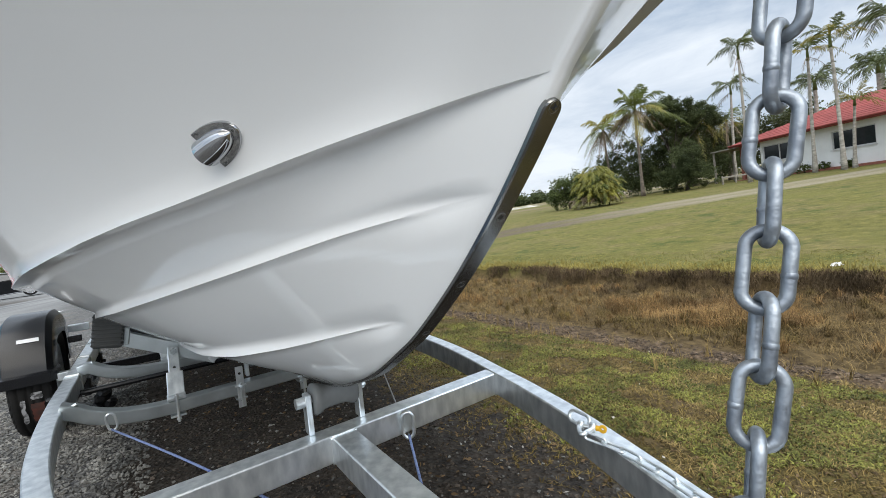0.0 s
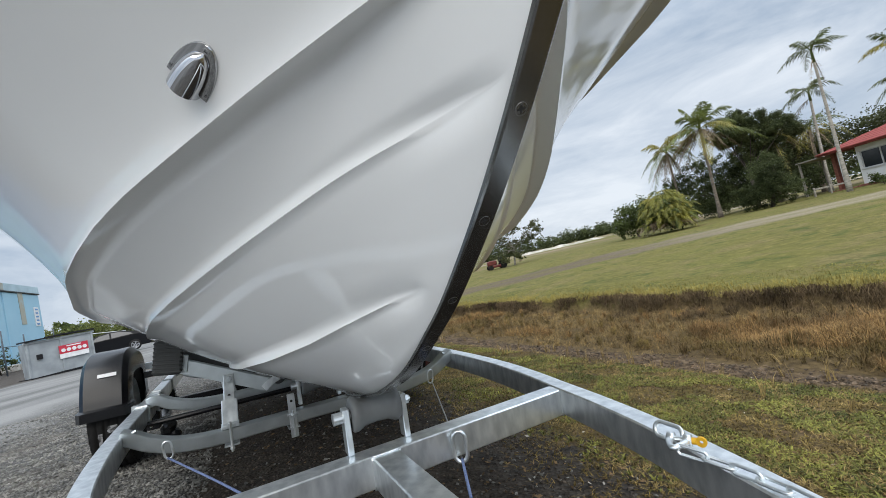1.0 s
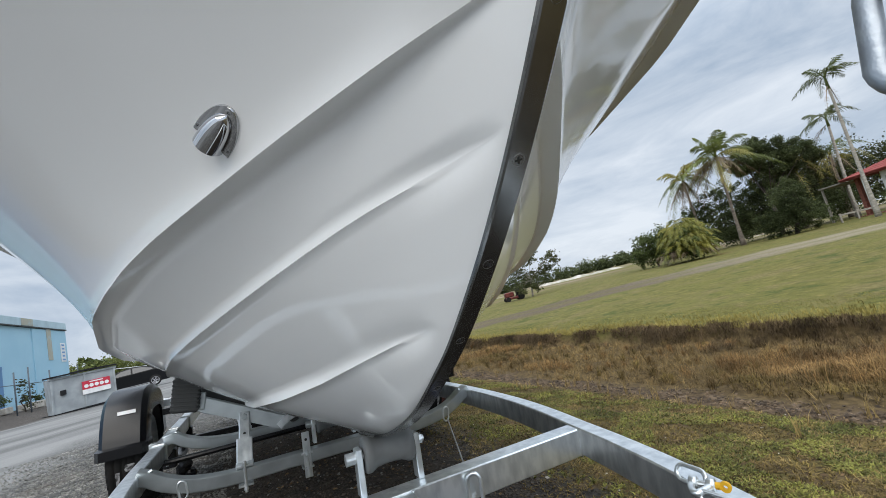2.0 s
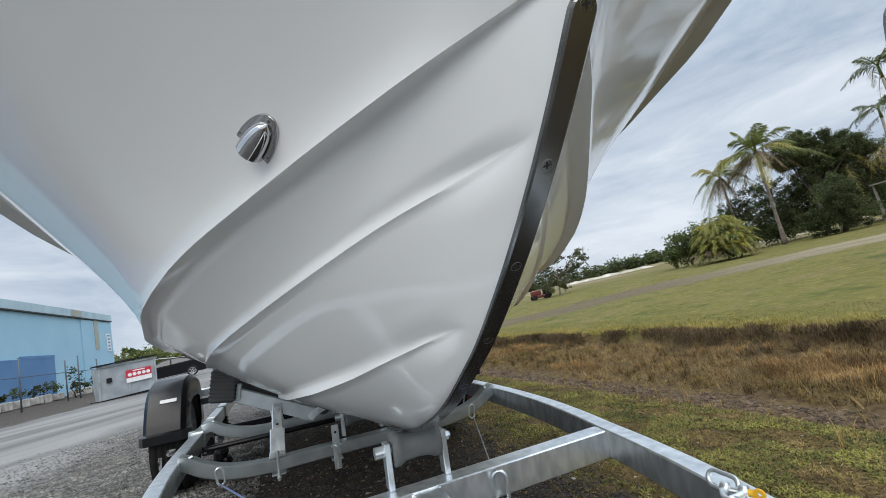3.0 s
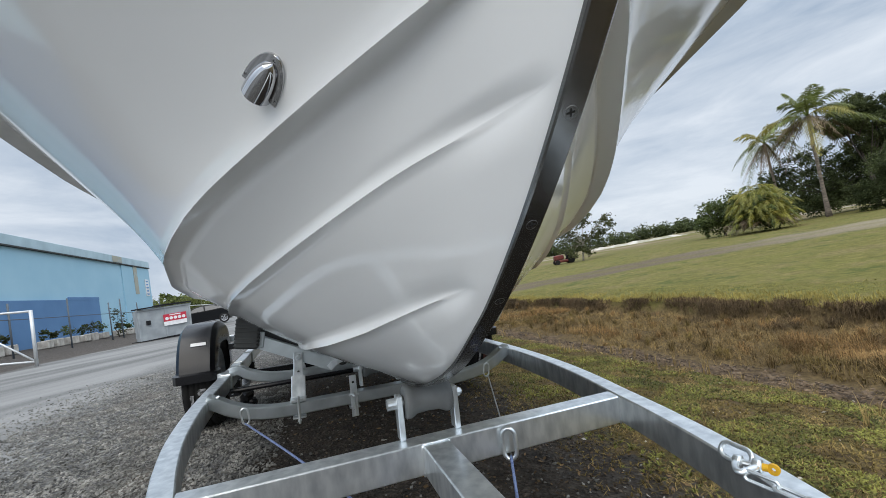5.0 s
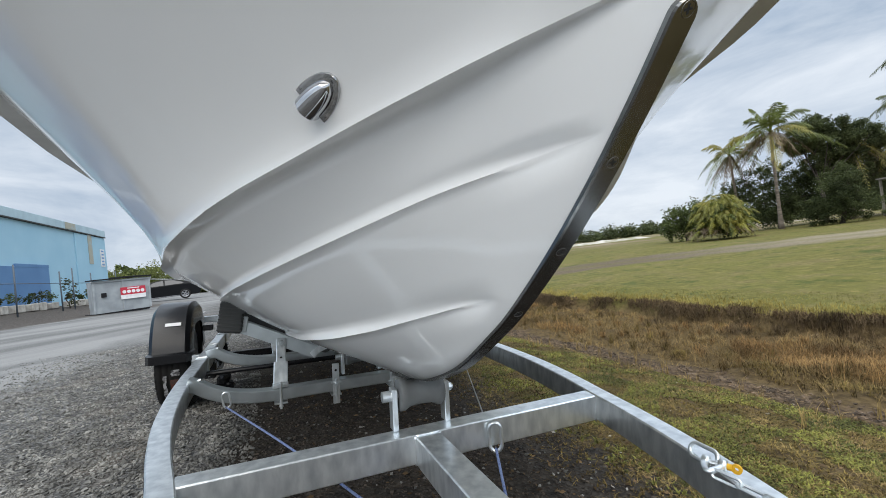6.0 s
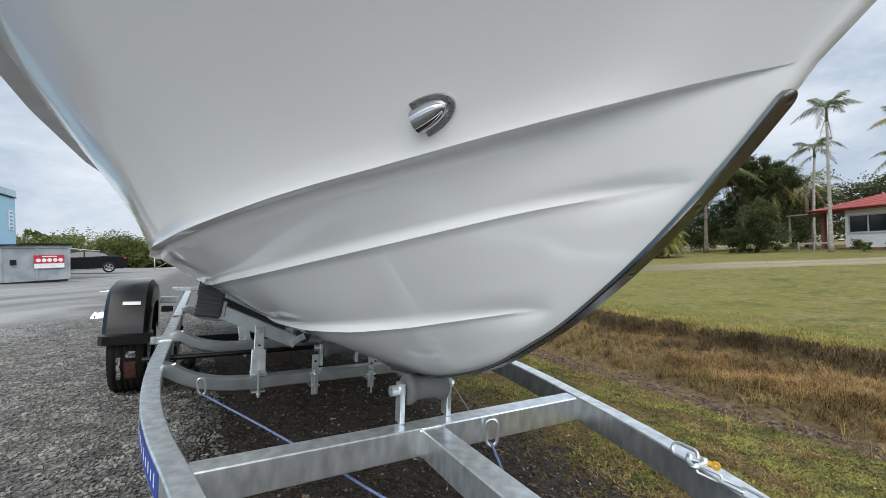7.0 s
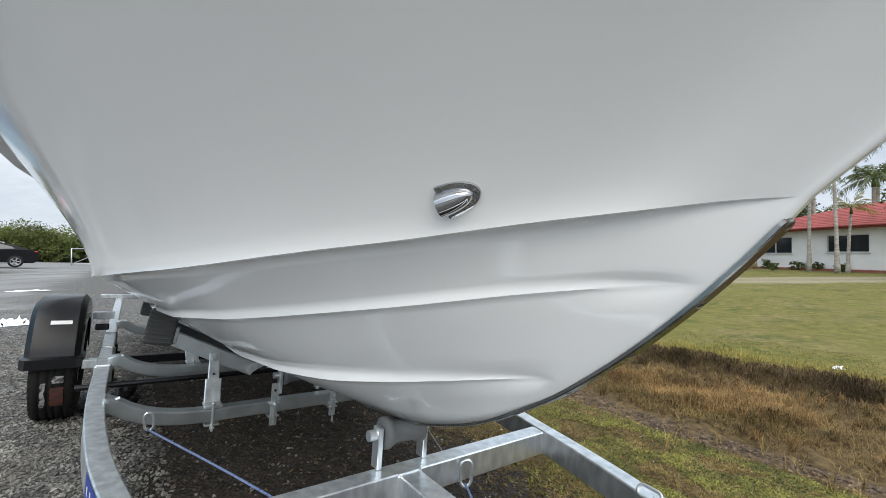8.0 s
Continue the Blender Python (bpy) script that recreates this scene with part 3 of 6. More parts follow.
def build_boat():
    boat = thing("boat", "glossy white fibreglass boat hull resting on a galvanised trailer", "boat", STAND @ pose(0.0165, 0, 0, 0, 0, -1.78))
    hull = part("hull", hull_mesh(), GELCOAT, boat, smooth=True)
    # gunwale lip
    bm = bmesh.new()
    pts = []
    for s in np.linspace(0, 1, 70) ** 1.6:
        p = on_line(SHEER, s)
        pts.append((p.x, p.y, p.z))
    full = [(-x, y, z) for x, y, z in pts[::-1]] + [(x * 0.95, y, z) for x, y, z in pts[1:]]
    sweep(bm, full, [(-0.15, 0.004), (0.04, -0.012), (0.05, 0.0), (0.05, 0.03), (0.04, 0.045), (-0.15, 0.045)])
    part("gunwale", bm, RAIL_WHITE, boat, "white moulded gunwale lip")
    # stainless strip down the stem and along the keel
    line = [(y, z) for y, z in STEM[:-1]][::-1]
    line += [(t[0], t[2]) for t in KEEL[1:6]]
    path = smooth_path([(0, y, z) for y, z in line], 10)
    n = len(path)
    bm = bmesh.new()
    # a round top end
    top_end = [path[0].lerp(path[2], f) for f in (0.0, 0.06, 0.15, 0.3, 0.5, 0.75)]
    path = top_end + path[2:]
    n = len(path)
    wid = [math.sqrt(max(0.004, 1 - max(0.0, 1 - (p - path[0]).length / 0.0136) ** 2)) for p in path]
    rings = []
    for i, p in enumerate(path):
        t = (path[min(i + 1, n - 1)] - path[max(i - 1, 0)]).normalized()
        out = Vector((0, t.z, -t.y))
        if out.y > 0 and out.z > 0:
            out = -out
        w = 0.0136 * wid[i]
        rings.append([bm.verts.new(p + Vector((a, 0, 0)) + out * d) for a, d in ((-w, -0.002), (-w, 0.0030), (-w + 0.002, 0.0048), (w - 0.002, 0.0048), (w, 0.0030), (w, -0.002))])
    for a, b in zip(rings[:-1], rings[1:]):
        for k in range(6):
            bm.faces.new((a[k], a[(k + 1) % 6], b[(k + 1) % 6], b[k]))
    bm.faces.new(rings[0])
    bm.faces.new(rings[-1][::-1])
    strip = part("keel_strip", bm, STAINLESS, boat, "brushed stainless keel strip")
    for y, z in ((-0.801, 0.633), (-0.709, 0.535), (-0.613, 0.444), (-0.508, 0.359), (-0.39, 0.283)):
        d, k = min(((p - Vector((0, y, z))).length, i) for i, p in enumerate(path))
        t = (path[k + 1] - path[k - 1]).normalized()
        out = Vector((0, t.z, -t.y))
        if out.y > 0 and out.z > 0:
            out = -out
        m = out.to_track_quat("Z", "X").to_matrix().to_4x4()
        m.translation = path[k] + out * 0.0048
        screw(strip, m)
    # bow eye under the flare
    bm = bmesh.new()
    ring = [(0, -0.985 - 0.035 * math.sin(a), 0.842 + 0.03 * math.cos(a)) for a in np.linspace(-0.2, math.pi + 0.2, 14)]
    sweep(bm, ring, disc(0.006, 8), up=Vector((1, 0, 0)))
    part("bow_eye", bm, STAINLESS, boat, "stainless bow eye", smooth=True)
    # clamshell vent, its nose forward and its mouth aft
    tl, nose, low = (Vector(p) - Vector((0.0165, 0, 0)) for p in ((-0.290, -0.489, 0.663), (-0.258, -0.528, 0.660), (-0.265, -0.488, 0.628)))
    turn = Matrix.Rotation(radians(1.78), 4, "Z")
    tl, nose, low = turn @ tl, turn @ nose, turn @ low
    midp = (tl + low) / 2
    tree = BVHTree.FromPolygons([v.co for v in hull.data.vertices], [p.vertices for p in hull.data.polygons])
    loc, nor, _, _ = tree.find_nearest((tl + low + nose) / 3)
    if nor.x > 0:
        nor = -nor
    fwd = nose - midp
    fwd = (fwd - nor * fwd.dot(nor)).normalized()
    side = nor.cross(fwd)
    m = Matrix((fwd, side, nor)).transposed().to_4x4()
    m.translation = loc + (midp - (tl + low + nose) / 3)
    m.translation = m.translation + nor * ((loc - m.translation).dot(nor)) + fwd * 0.001 - side * 0.003
    m = m @ Matrix.Scale(1.05, 4)
    vent = part("clamshell_vent", vent_mesh(), CHROME, boat, "polished chrome clamshell vent", smooth=True)
    vent.data.set_sharp_from_angle(angle=radians(40))
    vent.matrix_local = m
    bm = bmesh.new()
    lathe(bm, [(0.0001, 0.0), (0.0150, 0.0)], pose(-0.003, 0, 0.003, 0, 90, 0) @ Matrix.Diagonal((1.05, 1.0, 1, 1)), n=20)
    part("vent_opening", bm, SLOT, vent, "dark opening of the vent")
    for u, v in ((0.002, 0.0195), (0.0435, 0.0), (0.002, -0.0195)):
        screw(vent, pose(u, v, 0.0034), 0.0036)
    return boat


def vent_mesh():
    """A shield-shaped plate with a scoop raised on it, open behind."""
    bm = bmesh.new()
    n = 30
    edge = []
    for i in range(n + 1):
        a = -math.pi / 2 + math.pi * i / n
        edge.append((-0.006 + 0.057 * max(0.0, math.cos(a)) ** 1.05, 0.0250 * math.sin(a) * (1.0 + 0.06 * math.cos(a))))
    rings = []
    for k, z in ((1.0, -0.003), (1.0, 0.0015), (0.97, 0.003), (0.80, 0.0036), (0.45, 0.004)):
        rings.append([bm.verts.new((0.012 + (u - 0.012) * k, v * k, z)) for u, v in edge])
    for a, b in zip(rings[:-1], rings[1:]):
        for i in range(n):
            bm.faces.new((a[i], a[i + 1], b[i + 1], b[i]))
        bm.faces.new((a[-1], a[0], b[0], b[-1]))
    bm.faces.new(rings[-1])
    # scoop
    rings = []
    for j in range(15):
        f = j / 14
        u = -0.008 + 0.049 * f
        w = 0.0165 * math.sqrt(max(0.0, 1 - f ** 2.4)) + 0.0005
        h = 0.0185 * math.sqrt(max(0.0, 1 - f ** 2.0)) + 0.0005
        rings.append([bm.verts.new((u, w * math.cos(a), 0.003 + h * math.sin(a) ** 0.9)) for a in np.linspace(0, math.pi, 17)])
    for a, b in zip(rings[:-1], rings[1:]):
        for k in range(16):
            bm.faces.new((a[k], a[k + 1], b[k + 1], b[k]))
    return bm


boat = build_boat()


# ---- the trailer ----
def eyelet(parent, m, label="galvanised rope loop"):
    """A long wire loop, welded on."""
    bm = bmesh.new()
    pts = []
    for i in range(24):
        a = math.tau * i / 24
        pts.append((0.014 * math.cos(a), 0, 0.018 * math.sin(a) + (0.014 if math.sin(a) > 0 else -0.014)))
    sweep(bm, pts, disc(0.0045, 8), up=Vector((0, 1, 0)), closed=True)
    ob = part("rope_loop", bm, GALV, parent, label, smooth=True)
    ob.matrix_local = m
    return ob


def u_clamp(parent, m, w, h):
    """A U-bolt round a rail, with nuts below."""
    bm = bmesh.new()
    pts = [(-w / 2, 0, -h - 0.02), (-w / 2, 0, -0.004), (-w / 2 + 0.006, 0, 0.004), (w / 2 - 0.006, 0, 0.004), (w / 2, 0, -0.004), (w / 2, 0, -h - 0.02)]
    sweep(bm, pts, disc(0.005, 8), up=Vector((0, 1, 0)))
    box(bm, (w + 0.03, 0.03, 0.006), pose(0, 0, -h - 0.004))
    for x in (-w / 2, w / 2):
        cyl(bm, 0.009, 0.008, pose(x, 0, -h - 0.011), 6)
    ob = part("u_bolt", bm, GALV, parent, "galvanised U-bolt clamp")
    ob.matrix_local = m
    return ob


def roller_set(parent, x, y, z0, zc, half, r, mat):
    """A keel roller between two upright flat arms."""
    bm = bmesh.new()
    prof = [(0.008, -half), (r * 0.9, -half), (r, -half + 0.004), (r, -half + 0.014), (r * 0.93, -half + 0.02), (r * 0.80, -half * 0.5), (r * 0.75, 0), (r * 0.80, half * 0.5), (r * 0.93, half - 0.02), (r, half - 0.014), (r, half - 0.004), (r * 0.9, half), (0.008, half)]
    lathe(bm, prof, Matrix.Translation((x, y, zc)) @ Matrix.Rotation(math.pi / 2, 4, "Y"), 28)
    part("keel_roller", bm, mat, parent, "grey rubber keel roller", smooth=True)
    for sx in (-1, 1):
        bm = bmesh.new()
        ax = x + sx * (half + 0.012)
        box(bm, (0.015, 0.036, zc - z0 + 0.02), pose(ax, y, (zc + z0) / 2 + 0.01), 0.002)
        part("roller_arm", bm, GALV, parent)
    bm = bmesh.new()
    cyl(bm, 0.008, 2 * half + 0.07, Matrix.Translation((x, y, zc)) @ Matrix.Rotation(math.pi / 2, 4, "Y"), 12)
    cyl(bm, 0.0145, 0.026, Matrix.Translation((x - half - 0.03, y, zc)) @ Matrix.Rotation(math.pi / 2, 4, "Y"), 16)
    cyl(bm, 0.012, 0.012, Matrix.Translation((x + half + 0.024, y, zc)) @ Matrix.Rotation(math.pi / 2, 4, "Y"), 6)
    part("roller_pin", bm, GALV, parent, smooth=False)


def flat_bracket(parent, x, y, z0, z1, lean=0.0, bolt_z=None):
    """A drilled flat upright clamped to a crossmember."""
    m = pose(x, y, z0, 0, lean, 0)
    bm = bmesh.new()
    h = z1 - z0
    box(bm, (0.030, 0.008, h), pose(0, 0, h / 2), 0.002)
    ob = part("upright_bracket", bm, GALV, parent)
    ob.matrix_local = m
    for k in (0.03, h - 0.03):
        bm = bmesh.new()
        cyl(bm, 0.0055, 0.0095, Matrix.Translation((0, 0, k)) @ Matrix.Rotation(math.pi / 2, 4, "X"), 10)
        part("bolt_hole", bm, SLOT, ob, "drilled hole")
    bm = bmesh.new()
    zb = bolt_z if bolt_z is not None else h - 0.016
    cyl(bm, 0.0105, 0.022, Matrix.Translation((0, -0.006, zb)) @ Matrix.Rotation(math.pi / 2, 4, "X"), 6)
    cyl(bm, 0.006, 0.04, Matrix.Translation((0, -0.006, zb)) @ Matrix.Rotation(math.pi / 2, 4, "X"), 10)
    part("bolt", bm, GALV, ob)
    # clamp plates over and under the crossmember
    bm = bmesh.new()
    for z in (h - 0.085, 0.040):
        box(bm, (0.046, 0.075, 0.006), pose(0, 0.03, z), 0.001)
    cyl(bm, 0.005, 0.10, pose(0, -0.009, h - 0.12), 8)
    part("bracket_clamp", bm, GALV, ob)
    return ob


def mudguard_mesh():
    """A moulded guard: an arch with bevelled shoulders, side skirts and a square lip in front."""
    bm = bmesh.new()
    prof = [(-0.335, -0.035), (-0.335, 0.012), (-0.315, 0.020), (-0.300, 0.075), (-0.272, 0.150), (-0.225, 0.220), (-0.165, 0.264), (-0.09, 0.283), (0.0, 0.288), (0.12, 0.283), (0.21, 0.258), (0.275, 0.205), (0.315, 0.12), (0.33, 0.03), (0.335, -0.02)]
    P = smooth_path([(0, y, z) for y, z in prof[2:]], 4)
    P = [Vector((0, y, z)) for y, z in prof[:2]] + P
    rings = []
    n = len(P)
    for i, p in enumerate(P):
        t = (P[min(i + 1, n - 1)] - P[max(i - 1, 0)]).normalized()
        out = Vector((0, -t.z, t.y))
        lip = 0.012 if i < 2 else 0.0
        w = 0.105 + lip
        sec = [(-w, -0.13), (-w, -0.050), (-w + 0.004, -0.030), (-w + 0.026, 0.0), (w - 0.026, 0.0), (w - 0.004, -0.030), (w, -0.050), (w, -0.13), (w - 0.005, -0.13), (w - 0.006, -0.052), (w - 0.030, -0.008), (-w + 0.030, -0.008), (-w + 0.006, -0.052), (-w + 0.005, -0.13)]
        if i < 3:
            out = Vector((0, -1, 0))
        rings.append([bm.verts.new(p + Vector((a, 0, 0)) + out * d) for a, d in sec])
    for a, b in zip(rings[:-1], rings[1:]):
        for k in range(14):
            bm.faces.new((a[k], a[(k + 1) % 14], b[(k + 1) % 14], b[k]))
    bm.faces.new(rings[0])
    bm.faces.new(rings[-1][::-1])
    return bm


def build_wheel(parent, x, y, z, R, W, out):
    """Tyre with tread blocks, steel rim and hub."""
    wheel = new("wheel")
    wheel.parent = parent
    wheel.matrix_local = Matrix.Translation((x, y, z)) @ Matrix.Rotation(math.pi / 2, 4, "Y")
    bm = bmesh.new()
    prof = [(R * 0.60, -W * 0.40), (R * 0.68, -W * 0.49), (R * 0.82, -W * 0.5), (R * 0.94, -W * 0.46), (R * 0.985, -W * 0.38)]
    half = []
    for f in (-0.27, -0.245, -0.225, -0.09, -0.065, -0.04):
        half.append((R * (0.965 if abs(f + 0.245) < 0.01 or abs(f + 0.065) < 0.01 else 0.995), W * f))
    prof = prof + half + [(r, -h) for r, h in half[::-1]] + [(r, -h) for r, h in prof[::-1]]
    lathe(bm, prof, n=44)
    tyre = part("tyre", bm, RUBBER, wheel, "new black tyre with tread stickers", smooth=True)
    bm = bmesh.new()
    for i in range(44):
        for s in (-1, 1):
            a = math.tau * (i + 0.25 * s) / 44
            m = Matrix.Rotation(a, 4, "Z") @ Matrix.Translation((R * 0.950, 0, s * W * 0.37)) @ Matrix.Rotation(0.3 * s, 4, "X")
            box(bm, (0.012, R * 0.085, W * 0.13), m)
    part("tread", bm, RUBBER, tyre)["kind"] = "stuff"
    for a0, z0, w, h, mat, lab in ((-66, 0.022, 0.05, 0.11, RUST, "red tread sticker"), (-68, -0.03, 0.016, 0.14, STICKER_GREY, "torn white tread sticker"), (-84, 0.024, 0.040, 0.035, STICKER_GREY, "torn white tread sticker")):
        bm = bmesh.new()
        k = 8
        ring = [[bm.verts.new(((R * 1.012) * math.cos(radians(a0) + (j / k - 0.5) * h / R), (R * 1.012) * math.sin(radians(a0) + (j / k - 0.5) * h / R), z0 + c * w / 2 + random.uniform(-0.004, 0.004))) for c in (-1, 1)] for j in range(k + 1)]
        for p, q in zip(ring[:-1], ring[1:]):
            bm.faces.new((p[0], p[1], q[1], q[0]))
        part("tread_sticker", bm, mat, tyre, lab)
    bm = bmesh.new()
    lathe(bm, [(0.02, -0.03 * out), (R * 0.3, -0.03 * out), (R * 0.42, 0.0), (R * 0.5, 0.045 * out), (R * 0.61, 0.07 * out), (R * 0.63, 0.075 * out)], n=32)
    lathe(bm, [(R * 0.61, -W * 0.41), (R * 0.55, -W * 0.2), (R * 0.55, W * 0.2), (R * 0.61, W * 0.41)], n=32)
    part("rim", bm, GALV, wheel, "galvanised steel rim", smooth=True)
    bm = bmesh.new()
    lathe(bm, [(0.0001, 0.07 * out), (0.03, 0.065 * out), (0.034, 0.0), (0.07, -0.02 * out), (0.07, -0.05 * out)], n=20)
    part("hub", bm, GALV_DULL, wheel, smooth=True)
    return wheel


def side_set(tr, sx):
    """What hangs on one side of the trailer; sx is -1 or 1."""
    def X(x):
        return CX + sx * x

    # mudguard, its stays and its wheel
    guard = part("mudguard", mudguard_mesh(), BLACK_PLASTIC, tr, "black moulded plastic mudguard", smooth=True)
    guard.data.set_sharp_from_angle(angle=radians(24))
    guard.matrix_local = pose(X(0.912), 2.07, -0.016)
    bm = bmesh.new()
    box(bm, (0.080, 0.0015, 0.019), pose(0, 0, 0, -24, 0, 0))
    lab = part("reflective_label", bm, WHITE_LABEL, guard, "white rectangular sticker")
    lab.matrix_local = pose(-sx * 0.018, -0.2640, 0.1760)
    for y, z in ((1.79, -0.045), (2.29, 0.13)):
        bm = bmesh.new()
        sweep(bm, [(X(0.70), y, z), (X(0.80), y, z)], tube_section(0.05, 0.04, 0.003))
        part("guard_stay", bm, GALV, tr)
    bm = bmesh.new()
    box(bm, (0.06, 0.03, 0.035), pose(X(0.745), 2.03, 0.10), 0.004)
    part("guard_bracket", bm, BLACK_PLASTIC, tr, "black bracket behind the mudguard")
    build_wheel(tr, X(0.908), 2.07, -0.080, 0.298, 0.180, sx)
    # leaf spring and hangers
    for k in range(4):
        bm = bmesh.new()
        L = 0.34 - 0.07 * k
        pts = [(X(0.70), 2.07 + L * f, -0.155 + 0.05 * f * f * (L / 0.34) ** 2 - 0.009 * k) for f in np.linspace(-1, 1, 11)]
        sweep(bm, pts, tube_section(0.045, 0.008, 0.002))
        part("spring_leaf", bm, BLACK_PLASTIC, tr, "black spring leaf")
    for y in (1.73, 2.41):
        bm = bmesh.new()
        box(bm, (0.06, 0.07, 0.09), pose(X(0.70), y, -0.11), 0.006)
        cyl(bm, 0.014, 0.09, Matrix.Translation((X(0.70), y, -0.13)) @ Matrix.Rotation(math.pi / 2, 4, "Y"), 10)
        part("spring_hanger", bm, BLACK_PLASTIC, tr, "black spring hanger")
    bm = bmesh.new()
    for a, dx, dz in ((0, 0, 0), (1, 0.03, -0.03), (2, -0.02, -0.045), (3, 0.015, 0.02)):
        box(bm, (0.05, 0.05, 0.05), pose(X(0.62) + dx, 1.50, -0.13 + dz, 20 * a, 15 * a, 30 * a), 0.012)
    part("brake_bracket", bm, BLACK_PLASTIC, tr, "black brake bracket")
    for y in (1.50, 1.95, 2.4):
        u_clamp(tr, pose(X(0.71), y, 0.0), 0.058, 0.082)
    # loop for the lashing cord on the curved crossmember
    eyelet(tr, pose(X(0.548), 0.925, -0.085, 0, 8 * sx, 0))
    # swinging arms that follow the hull's deadrise, each on a leaning upright
    for y, top_x, dz, rear in ((1.09, 0.327, 0.0, False), (1.78, 0.36, 0.02, True)):
        bm = bmesh.new()
        a, b = Vector((X(0.49), y + 0.012, 0.195 + dz)), Vector((X(0.165), y - 0.012, 0.040 + dz))
        sweep(bm, [a, b], [(-0.022, -0.030), (0.022, -0.030), (0.022, 0.026), (0.017, 0.026), (0.017, -0.025), (-0.017, -0.025), (-0.017, 0.026), (-0.022, 0.026)])
        part("swing_arm", bm, GALV_DULL, tr, "galvanised swinging support arm")
        bm = bmesh.new()
        sweep(bm, [a + Vector((0, 0.055, 0.035)), b + Vector((-sx * -0.05, 0.055, 0.045))], tube_section(0.035, 0.045, 0.005))
        part("arm_backing", bm, DARK_RUBBER, tr, "dark plastic skid behind the arm")
        # roller and bent lug at the inner end
        bm = bmesh.new()
        lathe(bm, [(0.006, -0.035), (0.026, -0.035), (0.03, -0.025), (0.03, 0.025), (0.026, 0.035), (0.006, 0.035)], Matrix.Translation(b + Vector((-sx * 0.035, 0.01, 0.022))) @ Matrix.Rotation(radians(90), 4, "X"), 16)
        part("arm_roller", bm, DARK_RUBBER, tr, "small dark rubber roller", smooth=True)
        bm = bmesh.new()
        sweep(bm, smooth_path([b + Vector((sx * 0.03, -0.028, -0.01)), b + Vector((0, -0.03, 0.012)), b + Vector((-sx * 0.035, -0.03, 0.028))], 4), tube_section(0.006, 0.03, 0.001), up=Vector((0, 0, 1)))
        part("arm_lug", bm, GALV, tr)
        # leaning upright with its bolt
        foot, head = Vector((X(0.338), y - 0.115, -0.062 + dz)), Vector((X(top_x), y - 0.030, 0.105 + dz))
        d = head - foot
        bm = bmesh.new()
        sweep(bm, [foot - d.normalized() * 0.01, head + d.normalized() * 0.018], tube_section(0.042, 0.010, 0.003), up=Vector((0, -1, 0)))
        up = part("upright_bracket", bm, GALV, tr)
        # wider slotted sleeve clasping the lower half
        bm = bmesh.new()
        n = Vector((0, -0.004, 0))
        sweep(bm, [foot + n, foot.lerp(head, 0.52) + n], tube_section(0.060, 0.012, 0.003), up=Vector((0, -1, 0)))
        part("sleeve", bm, GALV, up, "wider galvanised sleeve")
        bm = bmesh.new()
        cyl(bm, 0.0125, 0.020, Matrix.Translation(head + Vector((0, -0.012, 0))) @ Matrix.Rotation(math.pi / 2, 4, "X"), 6)
        cyl(bm, 0.006, 0.036, Matrix.Translation(head + Vector((0, -0.012, 0))) @ Matrix.Rotation(math.pi / 2, 4, "X"), 10)
        part("bolt", bm, GALV_DULL, up, "hexagon pivot bolt")
        for k in (0.28, 0.62):
            bm = bmesh.new()
            p = foot + d * k
            cyl(bm, 0.006, 0.013, Matrix.Translation(p) @ Matrix.Rotation(math.pi / 2, 4, "X"), 10)
            part("bolt_hole", bm, SLOT, up, "drilled hole")
        # clamp under the crossmember
        bm = bmesh.new()
        box(bm, (0.065, 0.07, 0.012), pose(X(0.338), y - 0.135, -0.062 + dz), 0.003)
        box(bm, (0.055, 0.06, 0.007), pose(X(0.338), y - 0.135, -0.136 + dz), 0.002)
        cyl(bm, 0.0055, 0.115, pose(X(0.338), y - 0.167, -0.100 + dz), 8)
        for z in (-0.052, -0.145):
            cyl(bm, 0.0095, 0.008, pose(X(0.338), y - 0.167, z + dz), 6)
        part("bracket_clamp", bm, GALV, tr)
        # ribbed rubber pad under the hull at the outer end
        pad = new("rubber_pad")
        pad.parent = tr
        pad.matrix_local = pose(X(0.529), y - 0.055, 0.245 + dz, 4, -9 * sx, 0)
        pad["label"] = "dark ribbed rubber hull pad"
        part("pad_body", box(bmesh.new(), (0.098, 0.044, 0.138), Matrix(), 0.008), DARK_RUBBER, pad)
        rib = to_mesh("pad_rib", box(bmesh.new(), (0.101, 0.047, 0.007), Matrix(), 0.002), DARK_RUBBER)
        for k in range(8):
            ob = new("pad_rib", rib)
            ob.parent = pad
            ob.matrix_local = pose(0, 0, -0.056 + 0.016 * k)
        bm = bmesh.new()
        box(bm, (0.05, 0.012, 0.07), pose(X(0.492), y - 0.012, 0.205 + dz, 0, -9 * sx, 0), 0.003)
        part("pad_arm", bm, GALV_DULL, tr)


